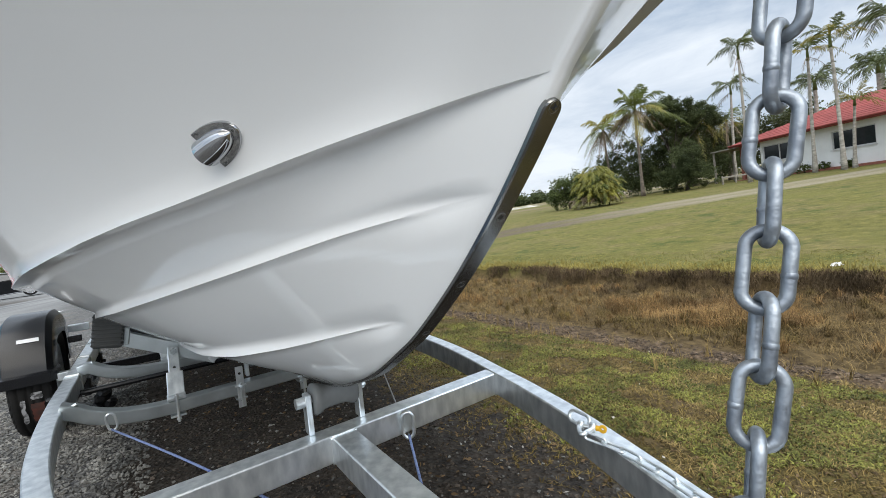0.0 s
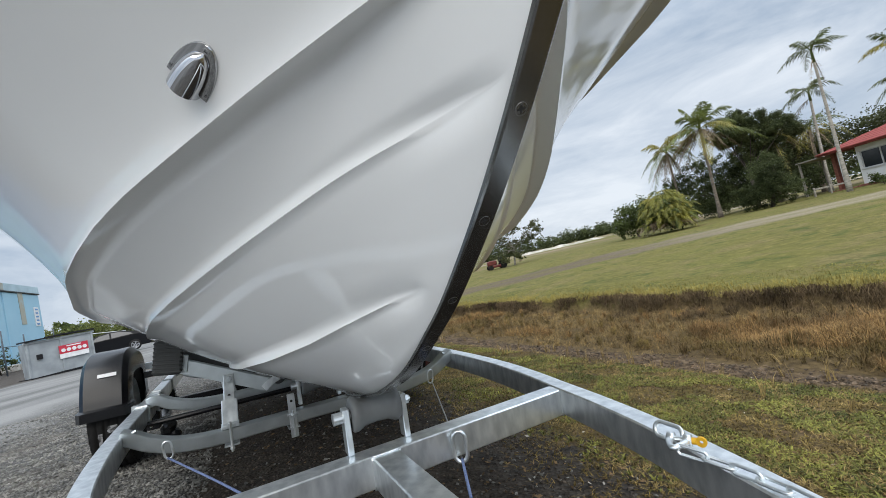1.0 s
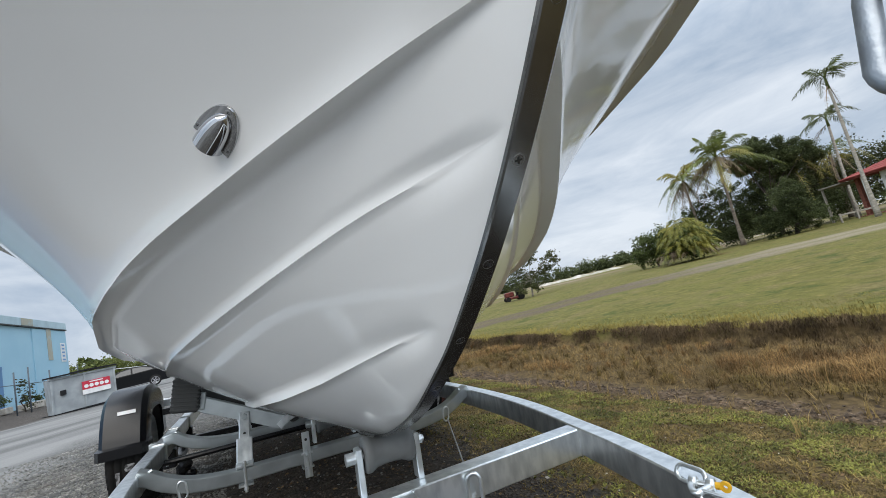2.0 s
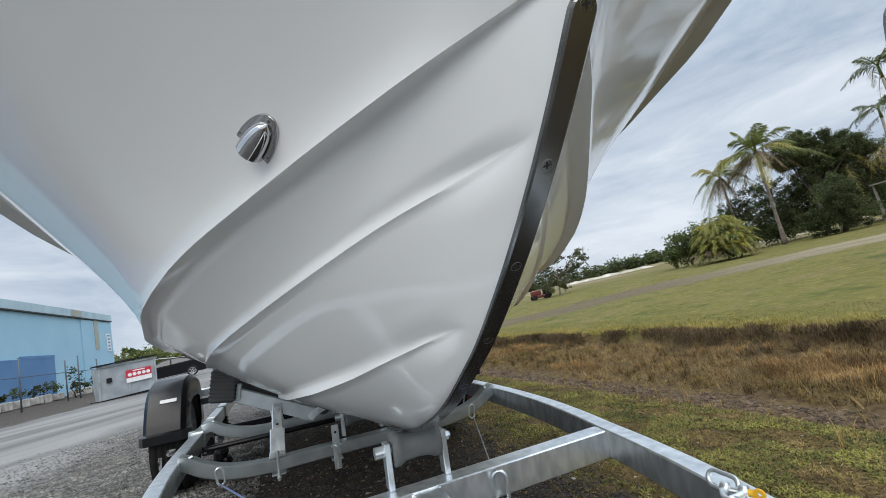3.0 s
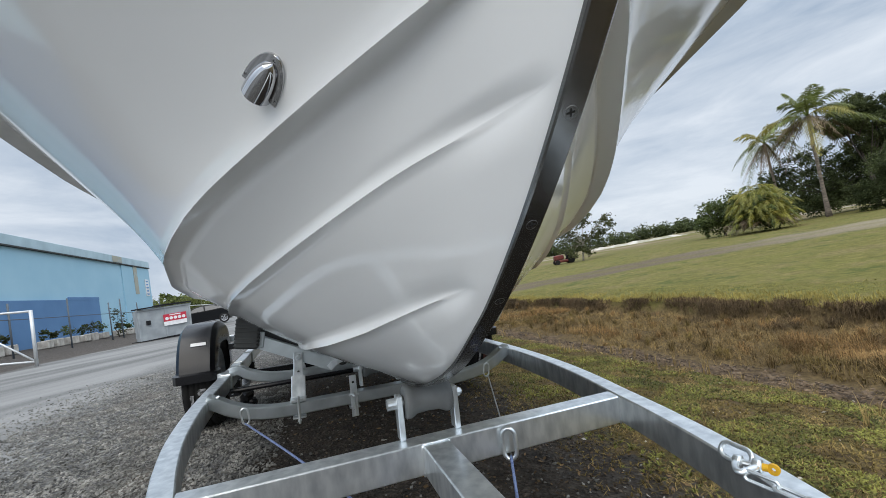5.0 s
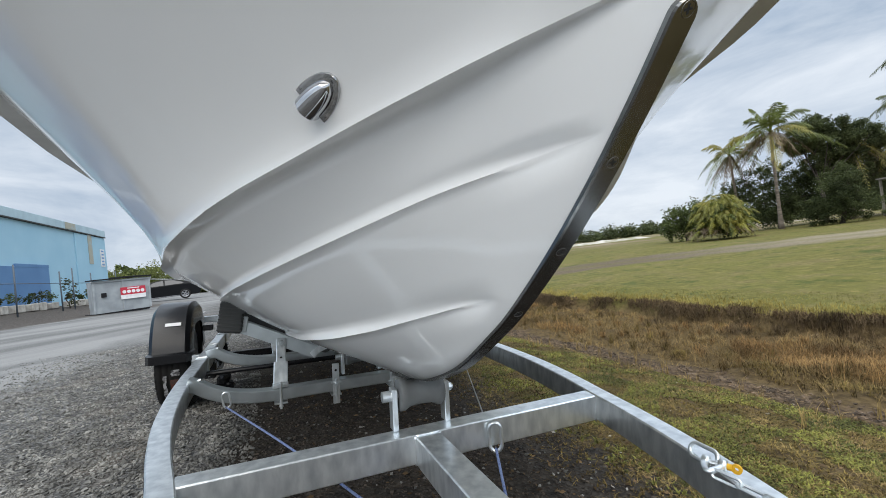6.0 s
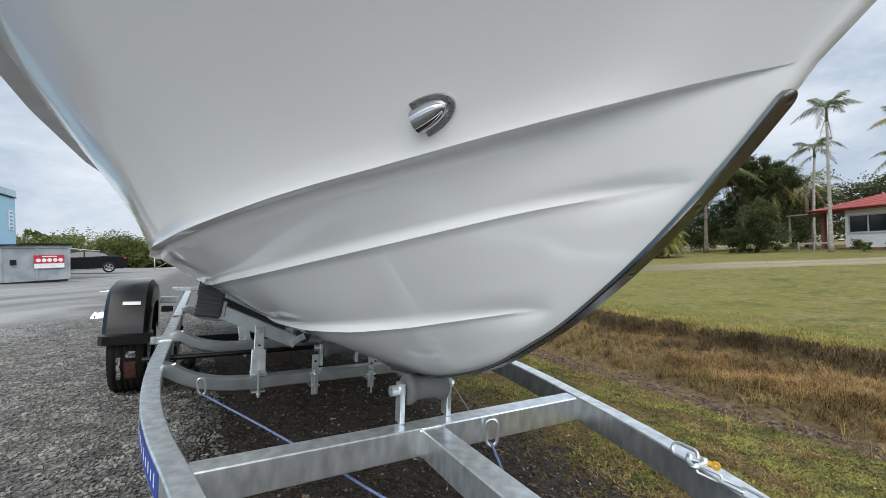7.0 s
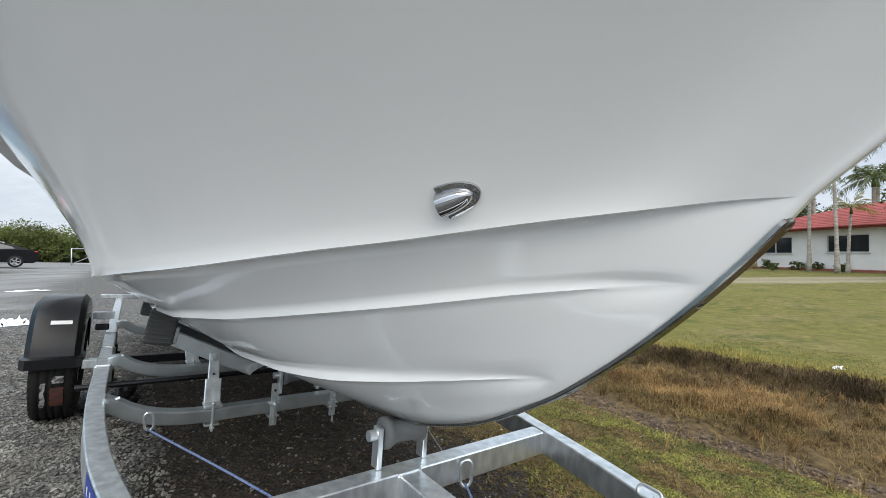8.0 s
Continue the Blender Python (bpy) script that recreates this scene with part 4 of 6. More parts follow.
def build_trailer():
    tr = thing("boat_trailer", "galvanised steel boat trailer with curved side rails", "trailer", STAND)
    rail = [(0.05, -1.55), (0.16, -1.25), (0.30, -0.90), (0.475, -0.43), (0.546, -0.18), (0.592, 0.03), (0.634, 0.22), (0.672, 0.45), (0.697, 0.72), (0.709, 1.0), (0.712, 1.3), (0.712, 2.4), (0.712, 4.7)]
    for sx in (-1, 1):
        bm = bmesh.new()
        sweep(bm, smooth_path([(CX + sx * x, y, -0.0375) for x, y in rail]), tube_section(0.054, 0.078, 0.0035))
        part("side_rail", bm, GALV, tr)
        side_set(tr, sx)
    # long blue sticker on the outer face of one rail, its lettering as plain bars
    P = smooth_path([(CX - x - 0.0285, y, -0.0375) for x, y in rail[5:10]], 10)
    seg = [p for p in P if 0.0 < p.y < 0.42]
    bm = bmesh.new()
    rows = [[bm.verts.new(p + Vector((0, 0, h))) for h in (-0.030, 0.030)] for p in seg]
    for a, b in zip(rows[:-1], rows[1:]):
        bm.faces.new((a[0], a[1], b[1], b[0]))
    stick = part("blue_sticker", bm, BLUE_LABEL, tr, "blue and white maker sticker")
    bm = bmesh.new()
    k = 0
    for i in range(2, len(seg) - 2, 2):
        a, b = seg[i], seg[i + 1]
        h = (0.020, 0.014, 0.017, 0.012)[k % 4]
        k += 1
        off = Vector((-0.001, 0, 0))
        c = a.lerp(b, 0.7)
        bm.faces.new([bm.verts.new(a + off + Vector((0, 0, -0.012))), bm.verts.new(c + off + Vector((0, 0, -0.012))), bm.verts.new(c + off + Vector((0, 0, h - 0.004))), bm.verts.new(a + off + Vector((0, 0, h)))])
    part("sticker_bars", bm, WHITE_LABEL, stick, "white bars")["kind"] = "stuff"
    bm = bmesh.new()
    sweep(bm, [(CX - 0.568, 0.03, -0.0395), (CX + 0.568, 0.03, -0.0395)], tube_section(0.06, 0.075, 0.003))
    part("front_crossmember", bm, GALV, tr)
    bm = bmesh.new()
    sweep(bm, [(CX, 0.0005, -0.0415), (CX, -1.55, -0.0415)], tube_section(0.068, 0.074, 0.003))
    part("drawbar", bm, GALV, tr)
    # weld beads
    for a, b in (((CX - 0.034, -0.001, -0.004), (CX - 0.034, -0.001, -0.078)), ((CX + 0.034, -0.001, -0.004), (CX + 0.034, -0.001, -0.078)), ((CX - 0.561, -0.001, -0.003), (CX - 0.556, -0.001, -0.078)), ((CX + 0.561, -0.001, -0.003), (CX + 0.556, -0.001, -0.078)), ((CX - 0.034, -0.001, -0.003), (CX + 0.034, -0.001, -0.003))):
        bm = bmesh.new()
        pts = [Vector(a).lerp(Vector(b), f) + Vector((random.uniform(-1, 1), random.uniform(-1, 1), 0)) * 0.0012 for f in np.linspace(0, 1, 9)]
        sweep(bm, pts, disc(0.0030, 6), up=Vector((1, 0, 0)) if abs(b[0] - a[0]) < 0.02 else Vector((0, 0, 1)))
        part("weld", bm, GALV, tr, smooth=True)
    for y, d in ((0.955, 0.0), (1.55, 0.035), (2.7, 0.035)):
        bm = bmesh.new()
        half = [(0.692, -0.004 + d * 0.3), (0.65, -0.022 + d), (0.60, -0.052 + d), (0.52, -0.080 + d), (0.40, -0.096 + d), (0.2, -0.097 + d), (0, -0.097 + d)]
        pts = [(CX - x, y, z) for x, z in half] + [(CX + x, y, z) for x, z in half[-2::-1]]
        sweep(bm, smooth_path(pts, 5), tube_section(0.05, 0.06, 0.004), up=Vector((0, -1, 0)))
        part("curved_crossmember", bm, GALV_DULL, tr)
        for sx in (-1, 1):
            bm = bmesh.new()
            cyl(bm, 0.006, 0.035, Matrix.Translation((CX + sx * 0.655, y - 0.012, 0.002 + d * 0.8)) @ Matrix.Rotation(radians(90 + 24 * sx), 4, "Y"), 8)
            part("crossmember_bolt", bm, GALV_DULL, tr)
    # keel rollers
    roller_set(tr, CX + 0.004, 0.062, -0.002, 0.088, 0.062, 0.043, GREY_RUBBER)
    roller_set(tr, CX + 0.03, 1.02, -0.07, 0.012, 0.075, 0.045, GREY_RUBBER)
    roller_set(tr, CX, 1.62, -0.03, 0.0, 0.075, 0.04, GREY_RUBBER)
    for x, zt in ((-0.072, 0.005), (0.195, -0.03)):
        flat_bracket(tr, x, 0.922, -0.175, zt, 0, 0.09)
    # axle and tail bar
    bm = bmesh.new()
    sweep(bm, [(CX - 0.80, 2.07, -0.10), (CX + 0.80, 2.07, -0.10)], tube_section(0.045, 0.045, 0.004))
    part("axle", bm, BLACK_PLASTIC, tr, "black square axle")
    bm = bmesh.new()
    sweep(bm, [(CX - 0.80, 1.45, -0.075), (CX + 0.80, 1.45, -0.075)], disc(0.013, 10))
    part("brake_rod", bm, BLACK_PLASTIC, tr, "black round rod")
    bm = bmesh.new()
    sweep(bm, [(CX - 0.86, 4.5, 0.03), (CX + 0.86, 4.5, 0.03)], tube_section(0.04, 0.04, 0.004))
    part("tail_bar", bm, GALV, tr)
    for sx in (-1, 1):
        bm = bmesh.new()
        sweep(bm, [(CX + sx * 0.712, 4.5, -0.01), (CX + sx * 0.712, 4.5, 0.03)], tube_section(0.04, 0.04, 0.004), up=Vector((0, 1, 0)))
        part("tail_post", bm, GALV, tr)
    eyelet(tr, pose(0.221, -0.017, -0.046, 0, 0, -30) @ Matrix.Scale(1.2, 4))
    # jockey stand at the coupling, so that the frame rests on the ground
    bm = bmesh.new()
    cyl(bm, 0.03, 0.42, pose(CX, -1.45, -0.24), 14)
    part("jockey_post", bm, GALV, tr)
    bm = bmesh.new()
    lathe(bm, [(0.02, -0.03), (0.09, -0.03), (0.10, -0.015), (0.10, 0.015), (0.09, 0.03), (0.02, 0.03)], Matrix.Translation((CX, -1.45, -0.40)) @ Matrix.Rotation(math.pi / 2, 4, "Y"), 20)
    part("jockey_wheel", bm, RUBBER, tr, smooth=True)
    # tie-down eye standing on the other rail
    bm = bmesh.new()
    pts = []
    for i in range(26):
        a = math.tau * i / 26
        pts.append((0.0, 0.0145 * math.cos(a) + (0.018 if math.cos(a) > 0 else -0.018), 0.0145 * math.sin(a) + 0.0155))
    sweep(bm, pts, disc(0.0046, 8), up=Vector((1, 0, 0)), closed=True)
    lug = part("tie_down_eye", bm, GALV, tr, "welded galvanised tie-down eye", smooth=True)
    lug.matrix_local = pose(0.478, -0.424, -0.001, 0, 24, -8)
    return tr


trailer = build_trailer()


# ---- cords, shackle and chains on the trailer ----
def cord(name, pts, r, mat, label, category):
    ob = part(name, sweep(bmesh.new(), smooth_path([STAND @ Vector(p) for p in pts], 10), disc(r, 8)), mat, smooth=True)
    return tagged(ob, label, category)


cord("lashing_cord", [(-0.517, 0.918, -0.112), (-0.34, 0.52, -0.124), (-0.21, 0.2, -0.131), (-0.09, -0.1, -0.138), (0.02, -0.36, -0.10)], 0.0036, BLUE_ROPE, "blue and white cord tied to the trailer frame", "cord")
cord("lashing_cord", [(0.583, 0.918, -0.112), (0.258, 0.07, -0.090), (0.226, -0.014, -0.083)], 0.0026, WIRE, "thin grey wire tied to the trailer frame", "cord")
cord("lashing_cord", [(0.222, -0.016, -0.078), (0.14, -0.2, -0.094), (0.06, -0.38, -0.10)], 0.0036, BLUE_ROPE, "blue and white cord tied to the front crossmember", "cord")


def link_mesh(pitch, wire, width):
    bm = bmesh.new()
    r = (width - wire) / 2
    half = pitch / 2 + wire / 2 - r
    pts = []
    for i in range(28):
        a = math.tau * i / 28
        pts.append((r * math.cos(a), 0, r * math.sin(a) + (half if math.sin(a) > 0 else -half)))
    sweep(bm, pts, disc(wire / 2, 12), up=Vector((0, 1, 0)), closed=True)
    # weld seam on one leg
    lathe(bm, [(wire * 0.49, -0.0022), (wire * 0.545, -0.001), (wire * 0.545, 0.001), (wire * 0.49, 0.0022)], Matrix.Translation((-r, 0, half * 0.2)), 12)
    return bm


def chain(name, path, pitch, wire, width, mat, label, turn0=0.0, first=0.02):
    """Links strung along a path, every second one turned a quarter."""
    top = thing(name, label, "chain", Matrix.Translation(path[0]))
    data = to_mesh("link", link_mesh(pitch, wire, width), mat, True)
    P = smooth_path(path, 24)
    acc, want, made = 0.0, first, 0
    for a, b in zip(P[:-1], P[1:]):
        L = (b - a).length
        while acc + L >= want:
            c = a.lerp(b, (want - acc) / L)
            d = (b - a).normalized()
            m = d.to_track_quat("Z", "X").to_matrix().to_4x4()
            m = Matrix.Translation(c) @ m @ Matrix.Rotation(turn0 + math.pi / 2 * made + random.uniform(-0.22, 0.22), 4, "Z") @ Matrix.Rotation(random.uniform(-0.06, 0.06), 4, "Y")
            ob = new("link", data)
            ob.parent = top
            ob.matrix_parent_inverse = top.matrix_world.inverted()
            ob.matrix_basis = m
            made += 1
            want += pitch
        acc += L
    return top


CHAIN_PATH = [(0.0, -1.018, 0.812), (0.006, -0.998, 0.74), (0.002, -0.987, 0.675), (-0.007, -0.977, 0.556), (-0.039, -0.970, 0.376), (-0.063, -0.965, 0.232), (-0.05, -0.965, 0.12), (-0.02, -0.96, 0.012)]
chain("safety_chain", [STAND @ Vector(p) for p in CHAIN_PATH], 0.0450, 0.0086, 0.0335, CHAIN_STEEL, "heavy galvanised safety chain hanging from the bow eye", 2.45, 0.030)


def build_shackle():
    """Bow shackle with a yellow pin through the tie-down eye, and its lanyard wire."""
    top = thing("bow_shackle", "galvanised bow shackle with a yellow pin on the trailer rail", "shackle", STAND @ pose(0.446, -0.473, 0.022, 0, 0, -69.6))
    bm = bmesh.new()
    pts = [(0.014, 0.0, 0.0)] + [(0.014 * math.cos(a), -0.012 - 0.03 * (1 - abs(math.cos(a)) ** 1.5), 0.002) for a in np.linspace(0, math.pi, 14)] + [(-0.014, 0.0, 0.0)]
    sweep(bm, pts, disc(0.0058, 8))
    for sx in (-1, 1):
        cyl(bm, 0.011, 0.012, Matrix.Translation((sx * 0.014, 0.004, 0)) @ Matrix.Rotation(math.pi / 2, 4, "Y"), 12)
    part("bow", bm, GALV, top, smooth=True)
    bm = bmesh.new()
    cyl(bm, 0.0055, 0.044, Matrix.Translation((-0.001, 0.004, 0)) @ Matrix.Rotation(math.pi / 2, 4, "Y"), 12)
    part("pin", bm, GALV, top, smooth=False)
    bm = bmesh.new()
    cyl(bm, 0.0062, 0.008, Matrix.Translation((0.025, 0.004, 0)) @ Matrix.Rotation(math.pi / 2, 4, "Y"), 12)
    lathe(bm, [(0.0035, -0.003), (0.009, -0.003), (0.009, 0.003), (0.0035, 0.003), (0.0035, -0.003)], Matrix.Translation((0.036, 0.004, 0.0)) @ Matrix.Rotation(math.pi / 2, 4, "X"), 16)
    part("pin_head", bm, YELLOW, top, "yellow head of the shackle pin", smooth=False)
    return top


build_shackle()
chain("tether_chain", [STAND @ Vector(p) for p in ((0.418, -0.492, 0.020), (0.428, -0.56, 0.011), (0.415, -0.65, 0.009), (0.385, -0.74, 0.009), (0.345, -0.86, 0.009))], 0.042, 0.0062, 0.022, GALV, "short galvanised chain lying along the trailer rail")


# ---- loose ground cover ----
def stuff(name, verts, faces, mat, label, category, smooth=False):
    me = bpy.data.meshes.new(name)
    me.from_pydata(verts, [], faces)
    me.materials.append(mat)
    if smooth:
        for p in me.polygons:
            p.use_smooth = True
    return tagged(new(name, me), label, category, kind="stuff")


def place(u, v):
    p = HOME + AX * u + AY * v
    return Vector((p.x, p.y, ground_z(p.x, p.y)))


# brown crumbs, darkened along with the soil for the shade under the boat
SOIL_CRUMB = material("brown_soil_crumbs", (0.075, 0.059, 0.045), 0.95, colour2=(0.024, 0.019, 0.015), scale=12, jitter=0.6)
LIP = material("yellow_bank_grass", (0.30, 0.245, 0.07), 0.85, colour2=(0.17, 0.14, 0.04), scale=2, jitter=0.35, spec=0.15)
STONE_PALE = material("pale_chips", (0.42, 0.39, 0.34), 0.9, jitter=0.4)
OLIVE = material("olive_brown_grass", (0.155, 0.112, 0.036), 0.8, colour2=(0.062, 0.043, 0.015), scale=3.5, jitter=0.80, spec=0.15)
STONE = material("crushed_rock", (0.205, 0.198, 0.178), 0.9, colour2=(0.085, 0.083, 0.076), scale=9, detail=2, contrast=(0.40, 0.62), jitter=0.36)
DRY = material("dry_yellow_grass", (0.29, 0.21, 0.085), 0.85, colour2=(0.15, 0.105, 0.04), scale=3, jitter=0.60, spec=0.15)
SEDGE = material("brown_sedge", (0.205, 0.142, 0.060), 0.85, colour2=(0.078, 0.053, 0.023), scale=1.2, jitter=0.75, spec=0.15)
FRINGE = material("dead_hanging_grass", (0.14, 0.098, 0.055), 0.9, colour2=(0.045, 0.032, 0.018), scale=2, jitter=0.70, spec=0.1)
RUSTY = material("red_brown_sedge", (0.26, 0.16, 0.066), 0.85, colour2=(0.11, 0.067, 0.029), scale=2, jitter=0.70, spec=0.1)
CLOD = material("dark_mud_clods", (0.125, 0.086, 0.053), 0.95, colour2=(0.035, 0.024, 0.015), scale=14, jitter=0.5)


def stones(name, count, region, sizes, mat, label, category, seed):
    rnd = random.Random(seed)
    verts, faces = [], []
    for _ in range(count):
        u, v = region(rnd)
        c = place(u, v)
        r = rnd.uniform(*sizes) * (1.0 if rnd.random() < 0.85 else 1.6)
        e = Euler((rnd.uniform(0, 6), rnd.uniform(0, 6), rnd.uniform(0, 6))).to_matrix()
        k = len(verts)
        for d in ((1, 0, 0), (-1, 0, 0), (0, 1, 0), (0, -1, 0), (0, 0, 1), (0, 0, -1)):
            q = Vector(d) * r * rnd.uniform(0.6, 1.15) + Vector((rnd.uniform(-.3, .3), rnd.uniform(-.3, .3), rnd.uniform(-.3, .3))) * r
            q = e @ q
            q.z *= 0.7
            verts.append(tuple(c + q + Vector((0, 0, r * 0.25))))
        for a, b, d in ((0, 2, 4), (2, 1, 4), (1, 3, 4), (3, 0, 4), (2, 0, 5), (1, 2, 5), (3, 1, 5), (0, 3, 5)):
            faces.append((k + a, k + b, k + d))
    return stuff(name, verts, faces, mat, label, category)


def gravel_region(rnd):
    while True:
        u, v = rnd.uniform(-3.2, 0.95), rnd.uniform(-1.0, 5.5)
        d = math.hypot(u + 0.3, v + 1.0)
        keep = 1.0 if d < 2.6 else (2.6 / d) ** 1.6
        edge = 1.0 if u > -2.2 else max(0.0, (u + 3.2) / 1.0) ** 1.5
        soil = 0.03 if u > -0.45 else 1.0
        if rnd.random() < keep * edge * soil:
            return u, v


stones("gravel", 46000, gravel_region, (0.0042, 0.0100), STONE, "loose grey crushed rock on the yard", "gravel", 11)
stones("soil_crumbs", 11000, lambda r: (r.uniform(-0.5, 1.1), r.uniform(-1.0, 4.0)), (0.003, 0.009), SOIL_CRUMB, "brown soil crumbs and small stones under the boat", "soil", 13)
stones("mud_clods", 7000, lambda r: (r.gauss(2.92, 0.12), r.uniform(-1.5, 9)), (0.004, 0.016), CLOD, "dark broken clods along the ditch edge", "soil", 12)


def tufts(name, count, region, blades, height, width, spread, mat, label, category, seed, droop=0.4, dirn=None):
    """Tufts of curved, tapering blades."""
    rnd = random.Random(seed)
    verts, faces = [], []
    for _ in range(count):
        u, v = region(rnd)
        c = place(u, v)
        hk = rnd.uniform(0.65, 1.25)
        for _ in range(rnd.randint(*blades)):
            a = rnd.uniform(0, math.tau)
            d = Vector((math.cos(a), math.sin(a), 0))
            if dirn is not None:
                d = (d * 0.6 + dirn).normalized()
            h = rnd.uniform(*height) * hk
            w = rnd.uniform(*width)
            lean = rnd.uniform(0.15, 1.0) * spread
            base = c + Vector((rnd.uniform(-1, 1), rnd.uniform(-1, 1), 0)) * spread * 0.12
            sd = Vector((-d.y, d.x, 0)) * w
            midp = base + Vector((0, 0, h * 0.62)) + d * lean * 0.35
            tip = base + Vector((0, 0, h * (1 - droop * rnd.random()))) + d * lean
            k = len(verts)
            verts += [tuple(base - sd), tuple(base + sd), tuple(midp + sd * 0.75), tuple(midp - sd * 0.75), tuple(tip)]
            faces += [(k, k + 1, k + 2, k + 3), (k + 3, k + 2, k + 4)]
    return stuff(name, verts, faces, mat, label, category)


def patchy(u, v, f, t):
    return noise.noise((u * f, v * f, 4.2)) > t


def strip_region(lo, hi, v0, v1, f=1.2, t=-0.25):
    def go(rnd):
        while True:
            u, v = rnd.uniform(lo, hi), v0 + (v1 - v0) * rnd.random() ** 1.5
            e = min(1.0, (u - lo) / 0.6)
            if rnd.random() < e and patchy(u, v, f, t):
                return u, v
    return go


WEED = material("green_verge_weeds", (0.170, 0.165, 0.036), 0.75, colour2=(0.060, 0.064, 0.015), scale=4, jitter=0.75, spec=0.2)
BROWN_BITS = material("brown_leaf_litter", (0.16, 0.105, 0.055), 0.9, colour2=(0.06, 0.042, 0.026), scale=5, jitter=0.6, spec=0.1)
tufts("verge_grass", 23000, strip_region(0.85, 2.68, -1.2, 8, 3.2, -0.08), (4, 7), (0.005, 0.020), (0.0020, 0.0050), 0.032, WEED, "short green verge weeds and grass", "grass", 21)
tufts("verge_grass", 32000, strip_region(0.6, 2.74, -1.2, 8, 1.6, -0.9), (3, 6), (0.004, 0.017), (0.0010, 0.0026), 0.034, OLIVE, "short olive and brown verge grass", "grass", 20)
tufts("verge_grass", 12000, strip_region(0.6, 2.78, -1.2, 8, 4.5, 0.1), (3, 5), (0.004, 0.018), (0.0009, 0.0020), 0.040, DRY, "short dry grass among the green verge", "grass", 22)


def litter(name, count, region, size, mat, label, category, seed):
    """Small curled dead leaves and chips lying flat."""
    rnd = random.Random(seed)
    verts, faces = [], []
    for _ in range(count):
        c = place(*region(rnd))
        a = rnd.uniform(0, math.tau)
        s = rnd.uniform(*size)
        d, e = Vector((math.cos(a), math.sin(a), rnd.uniform(-.3, .3))) * s, Vector((-math.sin(a), math.cos(a), rnd.uniform(-.3, .3))) * s * rnd.uniform(0.25, 0.6)
        c = c + Vector((0, 0, 0.004 + s * 0.25))
        k = len(verts)
        verts += [tuple(c - d), tuple(c + e - Vector((0, 0, s * 0.2))), tuple(c + d), tuple(c - e + Vector((0, 0, s * 0.15)))]
        faces.append((k, k + 1, k + 2, k + 3))
    return stuff(name, verts, faces, mat, label, category)


litter("leaf_litter", 9000, strip_region(-0.45, 2.9, -1.2, 6, 1.0, -0.6), (0.004, 0.014), BROWN_BITS, "brown dead leaves and chips on the bare soil", "litter", 34)
litter("pale_chips", 500, strip_region(-0.2, 2.9, -1.2, 6, 1.0, -0.6), (0.004, 0.013), STONE_PALE, "pale chips scattered over the soil", "litter", 35)
def clumped(u0, spread):
    def go(rnd):
        while True:
            v = rnd.uniform(-3, 16)
            if rnd.random() < 0.55 + 0.9 * noise.noise((v * 2.3, 1.7, 0)):
                return rnd.gauss(u0 - ditch_wander(u0, v), spread), v
    return go


def bank_lip(rnd):
    v = rnd.uniform(-3, 18)
    return 5.55 - ditch_wander(5.55, v) + abs(rnd.gauss(0, 0.26)), v


tufts("tall_weeds", 70, strip_region(2.2, 2.95, -0.5, 7, 1.0, -0.9), (6, 12), (0.06, 0.16), (0.0012, 0.002), 0.09, DRY, "pale dry weed stalks beside the mud", "weeds", 23)
tufts("ditch_sedge", 15000, strip_region(3.14, 5.5, -3, 16, 0.9, -0.95), (6, 10), (0.025, 0.10), (0.0010, 0.0022), 0.19, SEDGE, "brown matted sedge filling the ditch", "sedge", 24, 1.5)
tufts("ditch_sedge", 4200, strip_region(3.4, 5.4, -3, 9, 0.7, 0.12), (7, 11), (0.06, 0.17), (0.0010, 0.0022), 0.17, RUSTY, "red-brown taller sedge in the ditch", "sedge", 25, 0.6)
for name, count, mat, label, seed in (("sedge_tussock", 260, SEDGE, "rounded tussocks of brown sedge in the ditch", 36), ("sedge_tussock", 150, RUSTY, "rounded red-brown tussocks in the ditch", 37), ("grass_tussock", 170, OLIVE, "rounded olive grass tussocks in the ditch", 38), ("dead_tussock", 130, FRINGE, "dark dead tussocks at the foot of the bank", 39)):
    lo, hi = (4.6, 5.45) if mat is FRINGE else (3.2, 5.4)
    tufts(name, count, strip_region(lo, hi, -3, 13, 0.9, -0.5), (55, 90), (0.05, 0.17), (0.0011, 0.0024), 0.17, mat, label, "sedge", seed, 0.9)
tufts("ditch_grass", 3200, strip_region(3.2, 4.6, -1, 12, 0.8, 0.1), (4, 8), (0.02, 0.08), (0.0014, 0.0026), 0.10, OLIVE, "olive grass growing among the sedge", "grass", 26)
tufts("bank_fringe", 6500, clumped(5.57, 0.05), (7, 12), (0.04, 0.11), (0.0012, 0.0026), 0.13, FRINGE, "dark dead grass hanging over the ditch bank", "grass", 27, 2.3, Vector((-AX.x, -AX.y, 0)) * 0.7)
tufts("bank_fringe", 7500, bank_lip, (4, 8), (0.025, 0.09), (0.0013, 0.0026), 0.08, LIP, "yellow grass along the lip of the ditch bank", "grass", 28, 0.5)
tufts("lawn_grass", 9000, strip_region(5.6, 7.0, -3, 12, 0.6, -0.9), (4, 7), (0.005, 0.014), (0.0014, 0.003), 0.05, material("mown_lawn_grass", (0.21, 0.185, 0.05), 0.8, colour2=(0.13, 0.125, 0.032), scale=1.5, jitter=0.3, spec=0.15), "short mown lawn grass", "grass", 29)


